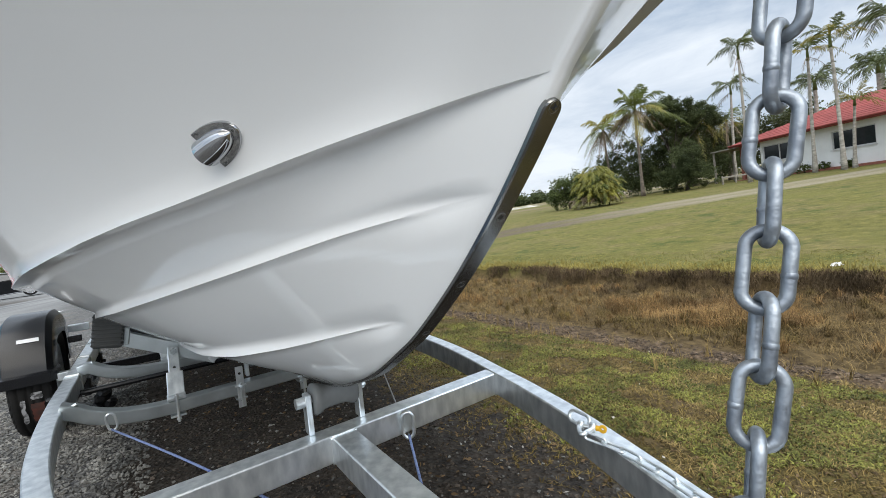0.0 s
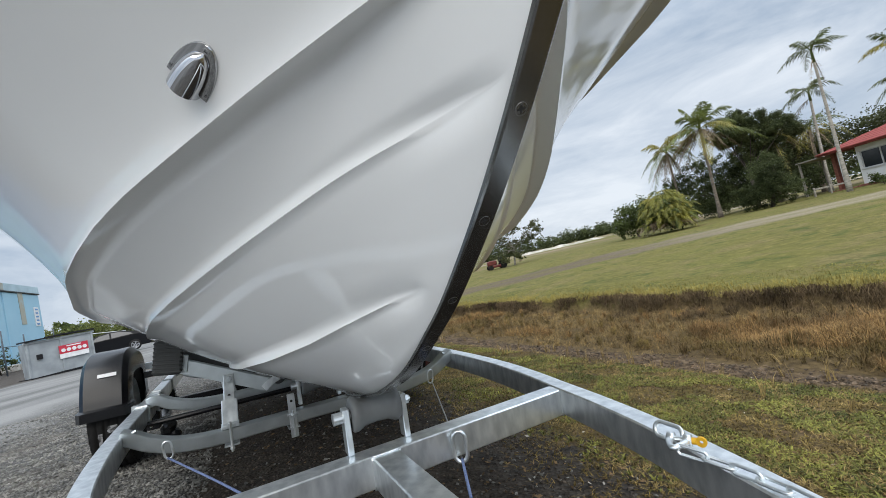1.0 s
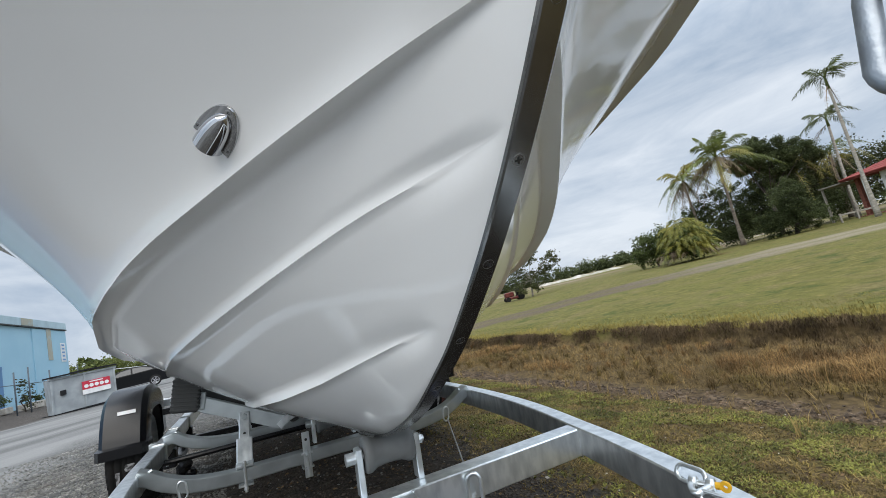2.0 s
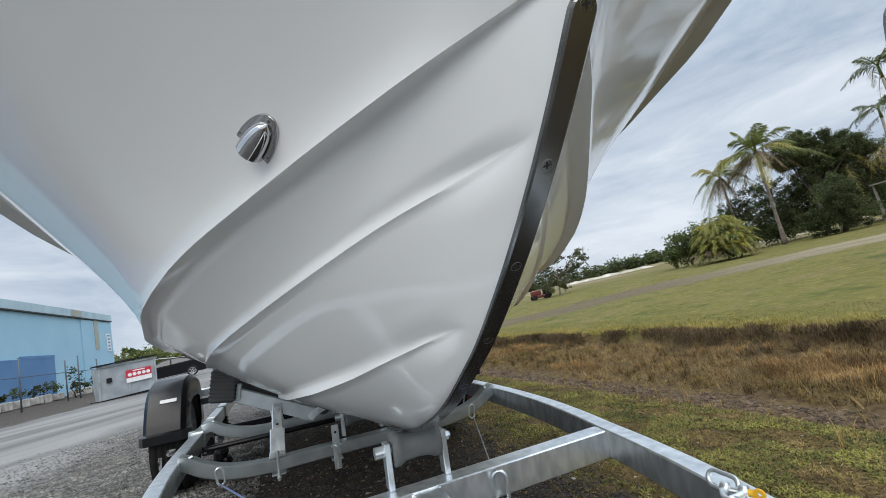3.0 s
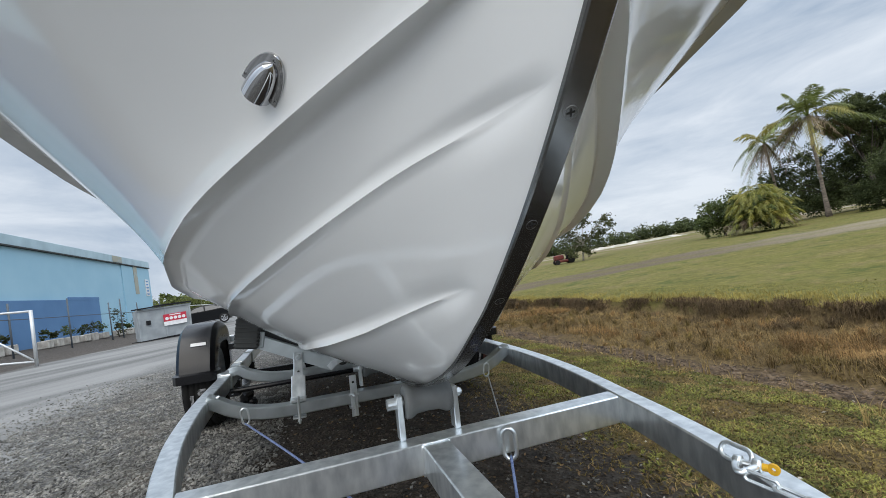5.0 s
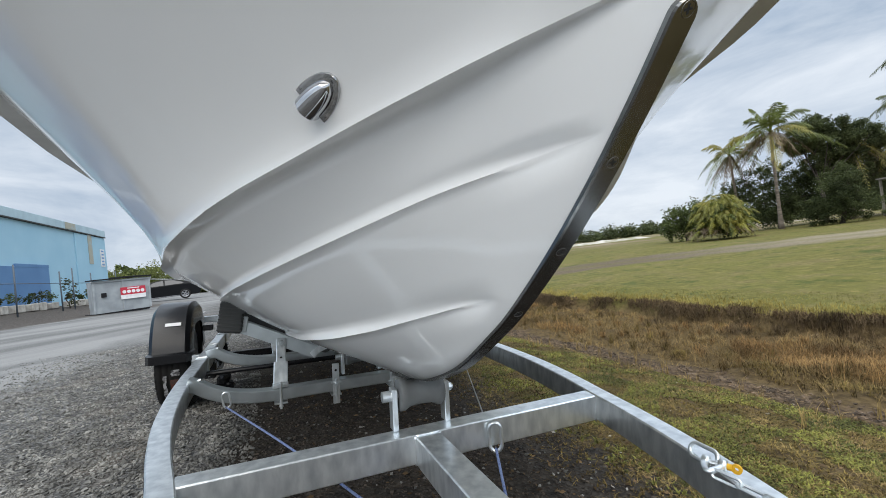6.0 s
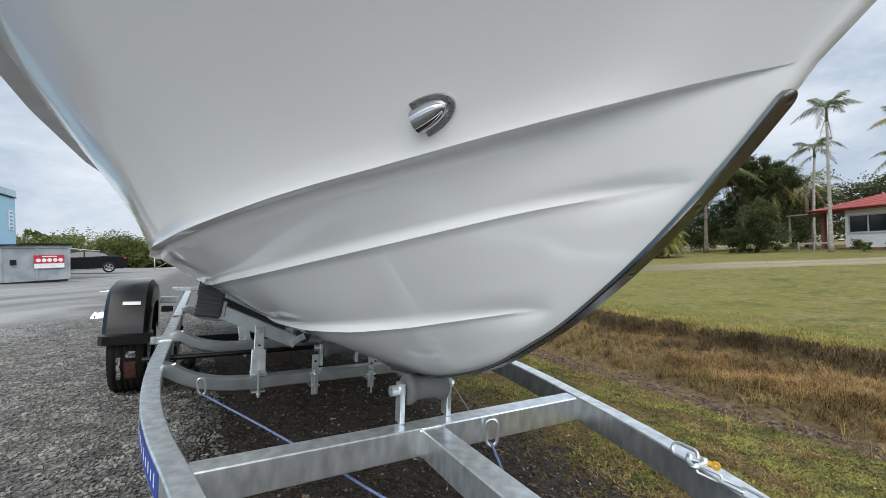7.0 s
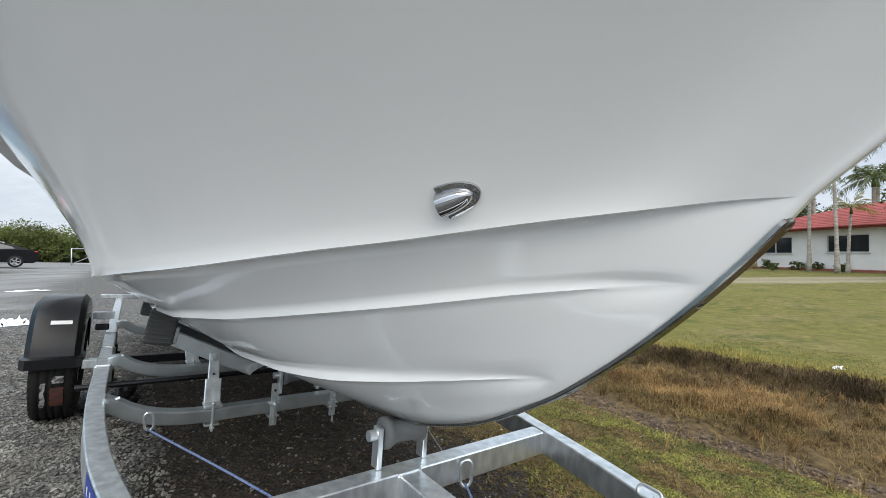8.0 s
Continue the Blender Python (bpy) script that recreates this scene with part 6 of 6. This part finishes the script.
# dark grey that carries the shade inside the porch
SHADED_PORCH = material("shade_toned_porch_wall", (0.28, 0.27, 0.26), 0.9)


def build_house():
    # the long wall runs along local y; local -x faces the lawn
    H = thing("house", "white rendered bungalow with a red tiled hip roof and brick base", "house", pose(20.35, 26.6, 0.05, 0, 0, 9))
    L, D, h = 15.0, 8.0, 2.5
    def wall(name, size, c, mat, label=""):
        return part(name, box(bmesh.new(), size, pose(*c)), mat, H, label)
    # front wall built round its openings, from the porch corner southwards
    opens = [(-1.2, 2.1, 1.0, 1.0, "w"), (-5.15, 2.0, 1.05, 0.95, "w"), (-9.5, 2.0, 1.05, 0.95, "w")]
    y = 0.0
    t = 0.2
    for oy, ow, sill, oh, _ in opens:
        a, b = oy + ow / 2, oy - ow / 2
        wall("wall", (t, y - a, h), (0, (y + a) / 2, h / 2), PAINT)
        wall("wall", (t, ow, sill), (0, oy, sill / 2), PAINT)
        wall("wall", (t, ow, h - sill - oh), (0, oy, sill + oh + (h - sill - oh) / 2), PAINT)
        win = new("window")
        win.parent = H
        win.matrix_local = pose(-0.02, oy, sill + oh / 2)
        bm = bmesh.new()
        for sy in (-1, 0, 1):
            box(bm, (0.07, 0.055, oh), pose(0, sy * (ow / 2 - 0.027), 0))
        for sz in (-1, 1):
            box(bm, (0.07, ow, 0.05), pose(0, 0, sz * (oh / 2 - 0.025)))
        part("window_frame", bm, FRAME, win)
        for sy in (-1, 1):
            part("pane", box(bmesh.new(), (0.015, ow / 2 - 0.06, oh - 0.08), pose(0.01, sy * ow / 4, 0)), GLASS_DARK, win)
        part("window_sill", box(bmesh.new(), (0.16, ow + 0.1, 0.05), pose(-0.05, 0, -oh / 2 - 0.02)), FRAME, win)
        y = b
    wall("wall", (t, y + L, h), (0, (y - L) / 2, h / 2), PAINT)
    wall("wall", (D - 0.1, t, h), (D / 2 + 0.05, -0.1, h / 2), PAINT)
    wall("wall", (D - 0.1, t, h), (D / 2 + 0.05, -L + 0.1, h / 2), PAINT)
    wall("wall", (t, L - 0.4, h), (D, -L / 2, h / 2), PAINT)
    part("brick_base", box(bmesh.new(), (0.5, L, 0.34), pose(-0.14, -L / 2, 0.0)), BRICKY, H, "low red brick base")
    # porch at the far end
    wall("porch_wall", (0.2, 1.6, h), (2.0, 0.8, h / 2), SHADED_PORCH)
    part("porch_floor", box(bmesh.new(), (2.6, 1.7, 0.24), pose(0.8, 0.85, -0.02)), BRICKY, H, "brick-edged porch floor")
    d = new("door")
    d.parent = H
    d.matrix_local = pose(1.87, 0.85, 1.12)
    part("door_glass", box(bmesh.new(), (0.04, 1.4, 2.0)), GLASS_DARK, d)
    bm = bmesh.new()
    for sy in (-0.72, 0.0, 0.72):
        box(bm, (0.07, 0.06, 2.05), pose(-0.01, sy, 0))
    part("door_frame", bm, FRAME, d)
    part("porch_post", box(bmesh.new(), (0.10, 0.10, h - 0.1), pose(-0.35, 0.75, h / 2), 0.008), PAINT, H)
    part("porch_pillar", box(bmesh.new(), (0.18, 0.22, h), pose(0.2, 1.6, h / 2), 0.01), BRICKY, H, "red brick porch pillar")
    # hipped roof with a flat lean-to beyond the porch
    e, zt, ridge, N = 0.65, h - 0.06, h + 1.45, 1.75
    bm = bmesh.new()
    c = [(-e, N), (D + e, N), (D + e, -L - e), (-e, -L - e)]
    base = [bm.verts.new((x, yy, zt)) for x, yy in c]
    base2 = [bm.verts.new((x, yy, zt - 0.14)) for x, yy in c]
    r1, r2 = bm.verts.new((D / 2, N - D / 2 - e, ridge)), bm.verts.new((D / 2, -L + D / 2, ridge))
    for f in ((base[0], base[1], r1), (base[1], base[2], r2, r1), (base[2], base[3], r2), (base[3], base[0], r1, r2)):
        bm.faces.new(f)
    for i in range(4):
        k = (i + 1) % 4
        bm.faces.new((base[i], base[k], base2[k], base2[i]))
    bm.faces.new(base2)
    roof = part("roof", bm, ROOF, H, "red hipped roof")
    # courses of the roof tiles on the near slope
    for i in range(1, 13):
        f = i / 13
        z = zt + (ridge - zt) * f + 0.014
        x = -e + (D / 2 + e) * f
        ya, yb = N - (D / 2 + e) * f, -L - e + (D / 2 + e) * f
        part("tile_course", box(bmesh.new(), (0.12, ya - yb, 0.010), pose(x, (ya + yb) / 2, z, 0, -math.degrees(math.atan2(ridge - zt, D / 2 + e)), 0)), ROOF, roof)
    part("gutter", box(bmesh.new(), (0.10, L + N + e, 0.08), pose(-e - 0.045, (N - L - e) / 2, zt - 0.03), 0.02), ROOF, H, "red gutter")
    part("lean_to", box(bmesh.new(), (1.8, 1.5, 0.07), pose(0.2, 2.5, h - 0.28, 0, 3, 0)), TIMBER, H, "flat lean-to canopy beside the porch")
    for px in (-0.55, 0.95):
        part("lean_to_post", box(bmesh.new(), (0.09, 0.09, h - 0.3), pose(px, 3.15, (h - 0.3) / 2)), TIMBER, H)
    return H


build_house()


def rail_fence(x0, y0, x1, y1):
    F = thing("rail_fence", "low weathered timber rail fence on the lawn edge", "fence", Matrix.Translation((x0, y0, ground_z(x0, y0))))
    n = 3
    for i in range(n):
        f = i / (n - 1)
        part("post", box(bmesh.new(), (0.08, 0.08, 0.55), pose((x1 - x0) * f, (y1 - y0) * f, 0.24), 0.01), TIMBER, F)
    for z in (0.42,):
        part("rail", sweep(bmesh.new(), [(0, 0, z), (x1 - x0, y1 - y0, z)], tube_section(0.05, 0.09, 0.006)), TIMBER, F)
    return F


rail_fence(17.6, 26.4, 19.0, 26.0)

# ---- the yard's far side ----
BLUE_WALL = material("pale_blue_painted_wall", (0.36, 0.58, 0.70), 0.8, colour2=(0.32, 0.54, 0.67), scale=0.6, bump=0.04, bump_scale=6)
DEEP_BLUE = material("mid_blue_painted_panel", (0.115, 0.24, 0.43), 0.8, colour2=(0.095, 0.205, 0.385), scale=0.8)
PARAPET = material("pale_parapet_sheet", (0.46, 0.60, 0.66), 0.7, colour2=(0.36, 0.48, 0.54), scale=0.9, stretch=(1.5, 1, 1))
STAIN = material("tan_stain", (0.40, 0.39, 0.32), 0.9, colour2=(0.37, 0.46, 0.48), scale=2.5, contrast=(0.3, 0.5))
SIGN_BLUE = material("blue_sign_bars", (0.15, 0.33, 0.6), 0.6)
CREAM = material("cream_planter", (0.56, 0.53, 0.47), 0.85, colour2=(0.34, 0.31, 0.27), scale=4)
SKIP = material("grey_painted_steel", (0.36, 0.39, 0.41), 0.6, colour2=(0.25, 0.275, 0.29), scale=2.5, detail=8, bump=0.05, bump_scale=20)
BLACK_LID = material("black_plastic_lid", (0.012, 0.012, 0.014), 0.7, spec=0.25)
SIGN_RED = material("red_sign", (0.55, 0.03, 0.06), 0.5)
PIPE = material("galvanised_pipe", (0.55, 0.57, 0.58), 0.5, 0.4)


DARK_STEEL = material("dark_weathered_steel", (0.10, 0.12, 0.14), 0.7, 0.2)


def build_shed():
    a, b = Vector((-14.5, -0.3)), Vector((-31.1, 23.4))
    d = (b - a).normalized()
    L = (b - a).length
    ang = math.degrees(math.atan2(d.y, d.x))
    z = 0.72
    S = thing("shed", "pale blue painted industrial shed with a mid-blue lower panel", "shed", pose(a.x, a.y, z, 0, 0, ang))
    # local x along the wall, local +y behind it... the wall faces local -y
    h = 5.0
    part("wall", box(bmesh.new(), (L, 0.3, h + 0.6), pose(L / 2, 0.15, h / 2 - 0.3)), BLUE_WALL, S)
    part("wall", box(bmesh.new(), (0.3, 9.7, h + 0.6), pose(L - 0.15, 5.15, h / 2 - 0.3)), BLUE_WALL, S)
    part("wall", box(bmesh.new(), (0.3, 9.7, h + 0.6), pose(0.15, 5.15, h / 2 - 0.3)), BLUE_WALL, S)
    part("wall", box(bmesh.new(), (L, 0.3, h + 0.6), pose(L / 2, 10.15, h / 2 - 0.3)), BLUE_WALL, S)
    part("parapet", box(bmesh.new(), (L + 0.1, 0.18, 0.45), pose(L / 2, -0.02, h - 0.20), 0.01), PARAPET, S, "pale weathered parapet sheet")
    part("roof", box(bmesh.new(), (L - 0.4, 9.6, 0.12), pose(L / 2, 5.1, h - 0.25)), PARAPET, S)
    part("drip_edge", box(bmesh.new(), (L + 0.1, 0.2, 0.06), pose(L / 2, -0.03, h - 0.46)), DARK_RUBBER, S, "dark drip edge")
    part("pier", box(bmesh.new(), (4.6, 0.06, h - 0.5), pose(L - 2.3, -0.03, h / 2 - 0.28)), BLUE_WALL, S)
    low = part("lower_panel", box(bmesh.new(), (L - 8.1, 0.08, 2.6), pose((L - 8.1) / 2, -0.045, 0.88)), DEEP_BLUE, S, "mid-blue painted lower panel")
    part("panel_step", box(bmesh.new(), (3.0, 0.09, 0.16), pose(L - 9.59, -0.05, 2.24)), DEEP_BLUE, S)
    part("stain_strip", box(bmesh.new(), (0.60, 0.02, 2.0), pose(L - 2.55, -0.075, h - 1.46)), STAIN, S, "tan rust stain down the wall")
    part("stain_strip", box(bmesh.new(), (1.3, 0.02, 0.40), pose(L - 5.2, -0.122, h - 0.20)), STAIN, S, "tan stain on the parapet")
    sign = part("wall_sign", box(bmesh.new(), (0.66, 0.03, 1.25), pose(L - 0.72, -0.08, 3.02)), WHITE_LABEL, S, "white sign with blue lettering bars")
    for i in range(5):
        part("sign_bar", box(bmesh.new(), (0.40 - 0.06 * (i % 2), 0.01, 0.10), pose(L - 0.72, -0.102, 3.50 - 0.24 * i)), SIGN_BLUE, sign)
    # row of planters along the foot of the wall
    for i in range(17):
        x = 9.5 + i * 0.98 + 0.16 * math.sin(i * 2.1)
        if i in (3, 10):
            continue
        w = S.matrix_world @ Vector((x, -1.1, 0))
        T = thing("planter_box", "cream planter box with a low shrub beside the shed", "planter", pose(w.x, w.y, ground_z(w.x, w.y), 0, 0, ang), "planters along the shed")
        rnd = random.Random(300 + i)
        part("trough", box(bmesh.new(), (rnd.uniform(0.5, 0.64), 0.38, rnd.uniform(0.30, 0.40)), pose(0, 0, 0.17, 0, 0, rnd.uniform(-12, 12)), 0.03), CREAM, T)
        r = rnd.uniform(0.12, 0.44)
        v, f = leaf_cloud(rnd, [((rnd.uniform(-.2, .2), 0, 0.42 + r * 0.6), r * 1.1, r * 0.8, r * 0.8)], 260, 0.085)
        mesh_part("shrub", v, f, (LEAF_MID, LEAF_DARK, LEAF_OLIVE)[i % 3], T)
    # fence in front
    F = thing("yard_fence", "galvanised post and rail fence before the blue shed", "fence", pose(a.x, a.y, 0, 0, 0, ang))
    M = F.matrix_world
    xs = [2.5, 6.0, 9.5, 12.9, 16.4, 17.6, 19.7, 23.2, 26.5]
    for k, x in enumerate(xs):
        w = M @ Vector((x, -2.3, 0))
        zg = ground_z(w.x, w.y)
        part("post", sweep(bmesh.new(), [(x, -2.3, zg - 0.1), (x + (0.03 if k % 2 else -0.02), -2.3, zg + (2.05 if k % 2 else 1.85))], disc(0.030, 8), up=Vector((0, 1, 0))), DARK_STEEL, F, smooth=True)
    pts = []
    for x in np.linspace(xs[0], xs[-1], 14):
        w = M @ Vector((x, -2.3, 0))
        pts.append((x, -2.3, ground_z(w.x, w.y) + 1.3))
    part("top_rail", sweep(bmesh.new(), pts, disc(0.016, 6)), DARK_STEEL, F, smooth=True)
    for x, hh in ((18.7, 1.5), (25.0, 1.6)):
        w = M @ Vector((x, -1.7, 0))
        tree("bush", w.x, w.y, hh, [((0, 0, hh * 0.65), 0.4, 0.4, hh * 0.4), ((0.2, 0.1, hh * 0.3), 0.4, 0.35, hh * 0.3)], 300, 0.11, LEAF_OLIVE, "straggly shrub growing along the fence", 320 + int(x), 0.025, 4)
    return S


build_shed()


def build_gate(ax, ay, bx, by, hgt, name_label):
    z0, z1 = ground_z(ax, ay), ground_z(bx, by)
    G = thing("yard_gate", name_label, "gate", Matrix.Translation((ax, ay, z0)))
    d = Vector((bx - ax, by - ay, z1 - z0))
    def bar(name, p, q, r=0.03):
        part(name, sweep(bmesh.new(), [p, q], disc(r, 8), up=Vector((0.2, 1, 0.1))), PIPE, G, smooth=True)
    up = Vector((0, 0, hgt))
    lo = Vector((0, 0, 0.12))
    bar("gate_post", Vector((0, 0, -0.1)), up, 0.04)
    bar("gate_post", d + Vector((0, 0, -0.1)), d + up, 0.04)
    bar("top_bar", up - Vector((0, 0, 0.03)), d + up - Vector((0, 0, 0.03)))
    bar("bottom_bar", lo, d + lo)
    bar("brace", lo, d * 0.66 + up - Vector((0, 0, 0.03)), 0.024)
    return G


build_gate(-13.19, 6.89, -16.24, 5.92, 1.43, "white galvanised pipe gate with a diagonal brace")
build_gate(-29.0, 32.2, -25.5, 33.6, 1.35, "pale pipe gate at the back of the yard")
build_gate(-36.0, 29.5, -33.0, 31.0, 1.6, "pale pipe frame at the back of the yard")


def build_skip():
    a, b = Vector((-15.6, 11.2)), Vector((-15.1, 13.0))
    d = (b - a).normalized()
    ang = math.degrees(math.atan2(d.y, d.x))
    c = (a + b) / 2
    T = thing("waste_skip", "grey steel waste skip with black lids and a red sign", "skip", pose(c.x, c.y, ground_z(c.x, c.y), 0, 0, ang))
    # local x along the front, local -y faces the yard
    w, h, dp = 1.87, 1.22, 1.05
    bm = bmesh.new()
    pr = [(-w / 2 + 0.05, 0.06), (w / 2 - 0.05, 0.06), (w / 2, h), (-w / 2, h)]
    for y0, y1 in ((0.0, dp),):
        f = [bm.verts.new((x, y0 + 0.06 * (1 - z / h), z)) for x, z in pr]
        g = [bm.verts.new((x * 0.76, y1, z)) for x, z in pr]
        bm.faces.new(f)
        bm.faces.new(g[::-1])
        for i in range(4):
            k = (i + 1) % 4
            bm.faces.new((f[i], g[i], g[k], f[k]))
    part("body", bm, SKIP, T)
    for x in (-w / 2 + 0.05, 0.0, w / 2 - 0.05):
        part("rib", box(bmesh.new(), (0.06, 0.05, h - 0.12), pose(x, 0.02, h / 2 + 0.02, 2.5, 0, 0), 0.006), SKIP, T)
    part("rim", box(bmesh.new(), (w + 0.06, 0.07, 0.07), pose(0, 0.0, h - 0.02), 0.01), SKIP, T)
    part("base_skid", box(bmesh.new(), (w - 0.16, dp - 0.1, 0.07), pose(0, dp / 2, 0.03)), BLACK_LID, T)
    for sx, lift in ((-1, 0.0), (1, 0.025)):
        bm = bmesh.new()
        q = []
        for yy, wd, z0 in ((-0.10, 1.02, h + 0.015 + lift), (-0.10, 1.02, h + 0.065 + lift), (dp + 0.03, 0.78, h + 0.10 + lift), (dp + 0.03, 0.78, h + 0.05 + lift)):
            q.append([bm.verts.new((sx * f * w / 2 * wd, yy, z0 + 0.02 * (1 - f))) for f in (0.01, 0.5, 1.0)])
        for k in range(2):
            for a, b in ((0, 1), (1, 2), (2, 3), (3, 0)):
                bm.faces.new((q[a][k], q[a][k + 1], q[b][k + 1], q[b][k]))
        for k in (0, 2):
            bm.faces.new([r[k] for r in q])
        part("lid", bm, BLACK_LID, T, "black plastic lid")
    part("fork_pocket", box(bmesh.new(), (0.14, 0.1, 0.16), pose(-w / 2 + 0.33, 0.0, h * 0.58), 0.01), BLACK_LID, T, "dark fork pocket")
    sign = part("red_sign", box(bmesh.new(), (0.82, 0.02, 0.28), pose(0.32, -0.015, 0.78)), SIGN_RED, T, "red sign with five white discs")
    for i in range(5):
        bm = bmesh.new()
        cyl(bm, 0.062, 0.012, pose(0.32 - 0.30 + 0.15 * i, -0.028, 0.75, 90, 0, 0), 18)
        part("sign_disc", bm, WHITE_LABEL, sign)
    part("sign_bar", box(bmesh.new(), (0.4, 0.01, 0.035), pose(0.32, -0.028, 0.875)), WHITE_LABEL, sign)
    part("sign_panel", box(bmesh.new(), (0.82, 0.02, 0.16), pose(0.32, -0.01, 0.56)), WHITE_LABEL, T, "white lower sign panel")
    return T


build_skip()

CAR_PAINT = material("black_car_paint", (0.008, 0.0085, 0.010), 0.3, spec=0.15)
ALLOY = material("alloy_wheel", (0.5, 0.5, 0.52), 0.3, 0.9)
LAMP_CLEAR = material("clear_lamp", (0.7, 0.72, 0.75), 0.15)
LAMP_RED = material("red_lamp", (0.35, 0.01, 0.01), 0.2)


def build_car(x, y, rz):
    """A low fastback seen from its side; local x runs from nose to tail."""
    C = thing("car", "glossy black fastback car parked on the yard", "car", pose(x, y, ground_z(x, y), 0, 0, rz))
    L = 4.6
    lower = [(-2.3, 0.35), (-2.28, 0.62), (-1.9, 0.78), (-1.2, 0.90), (-0.9, 0.93), (1.5, 0.97), (2.1, 0.95), (2.28, 0.80), (2.3, 0.40), (2.1, 0.22), (-2.1, 0.22)]
    roof = [(-1.05, 0.92), (-0.35, 1.30), (0.15, 1.39), (0.8, 1.36), (1.5, 1.14), (1.95, 0.96)]
    def shell(pr, w0, w1, zm):
        bm = bmesh.new()
        sides = []
        for s in (-1, 1):
            ring = []
            for px, pz in pr:
                f = max(0.0, (pz - zm) / 0.5)
                w = w0 + (w1 - w0) * min(1, f)
                w *= 1 - 0.10 * (abs(px) / 2.3) ** 4
                ring.append(bm.verts.new((px, s * w, pz)))
            sides.append(ring)
        n = len(pr)
        bm.faces.new(sides[0])
        bm.faces.new(sides[1][::-1])
        for i in range(n):
            k = (i + 1) % n
            bm.faces.new((sides[0][i], sides[1][i], sides[1][k], sides[0][k]))
        es = [e for e in bm.edges if abs(e.verts[0].co.y - e.verts[1].co.y) < 0.3]
        bmesh.ops.bevel(bm, geom=es, offset=0.05, segments=2, affect="EDGES")
        return bm
    part("body", shell(lower, 0.90, 0.86, 0.5), CAR_PAINT, C, smooth=True).data.set_sharp_from_angle(angle=radians(45))
    part("cabin", shell(roof + [(1.95, 0.9), (-1.05, 0.9)], 0.80, 0.60, 0.9), CAR_PAINT, C, smooth=True).data.set_sharp_from_angle(angle=radians(45))
    for s in (-1, 1):
        for pr in ([(-0.80, 0.97), (-0.28, 1.25), (0.22, 1.32), (0.22, 0.99)], [(0.30, 0.99), (0.30, 1.32), (0.78, 1.29), (1.25, 1.13), (1.35, 1.02)]):
            bm = bmesh.new()
            vs = []
            for px, pz in pr:
                w = 0.80 + (0.60 - 0.80) * min(1, (pz - 0.9) / 0.5)
                vs.append(bm.verts.new((px, s * (w + 0.012), pz)))
            bm.faces.new(vs)
            part("side_window", bm, GLASS_DARK, C)
        part("mirror", box(bmesh.new(), (0.16, 0.14, 0.12), pose(-0.62, s * 0.93, 0.98), 0.03), CAR_PAINT, C)
        part("headlight", box(bmesh.new(), (0.3, 0.25, 0.1), pose(-2.12, s * 0.66, 0.66), 0.03), LAMP_CLEAR, C)
        part("tail_light", box(bmesh.new(), (0.2, 0.35, 0.1), pose(2.16, s * 0.62, 0.84), 0.03), LAMP_RED, C)
        part("sill_strip", box(bmesh.new(), (2.2, 0.03, 0.03), pose(0, s * 0.9, 0.26)), ALLOY, C)
        for wx in (-1.38, 1.38):
            W = new("wheel")
            W.parent = C
            W.matrix_local = pose(wx, s * 0.82, 0.32, 90, 0, 0)
            bm = bmesh.new()
            lathe(bm, [(0.2, -0.1), (0.29, -0.11), (0.32, -0.08), (0.32, 0.08), (0.29, 0.11), (0.2, 0.1)], n=28)
            part("tyre", bm, RUBBER, W, smooth=True)
            bm = bmesh.new()
            for k in range(5):
                box(bm, (0.17, 0.055, 0.03), Matrix.Rotation(math.tau * k / 5, 4, "Z") @ Matrix.Translation((0.11, 0, -s * 0.09)))
            lathe(bm, [(0.19, -s * 0.105), (0.215, -s * 0.11), (0.215, -s * 0.08)], n=28)
            part("rim", bm, ALLOY, W)
    part("windscreen", box(bmesh.new(), (0.02, 1.15, 0.72), pose(-0.72, 0, 1.125, 0, 62, 0)), GLASS_DARK, C)
    part("rear_glass", box(bmesh.new(), (0.02, 1.05, 0.62), pose(1.42, 0, 1.19, 0, -66, 0)), GLASS_DARK, C)
    return C


build_car(-25.04, 22.18, 46)

MOWER_RED = material("faded_red_paint", (0.15, 0.022, 0.016), 0.6, colour2=(0.08, 0.014, 0.011), scale=4)


# a red machine half hidden beside the small tree
def build_tractor(x, y):
    T = thing("garden_tractor", "small red ride-on mower beside the sparse tree", "mower", pose(x, y, ground_z(x, y), 0, 0, 15))
    part("bonnet", box(bmesh.new(), (0.7, 0.5, 0.35), pose(-0.3, 0, 0.5), 0.06), MOWER_RED, T)
    part("seat", box(bmesh.new(), (0.4, 0.4, 0.4), pose(0.45, 0, 0.6), 0.08), BLACK_LID, T)
    part("mower_deck", box(bmesh.new(), (1.2, 0.8, 0.18), pose(0.05, 0, 0.22), 0.04), MOWER_RED, T)
    for wx, r in ((-0.5, 0.17), (0.5, 0.24)):
        for s in (-1, 1):
            bm = bmesh.new()
            cyl(bm, r, 0.14, pose(wx, s * 0.42, r, 90, 0, 0), 18)
            part("wheel", bm, RUBBER, T)
    return T


build_tractor(-0.95, 31.6)
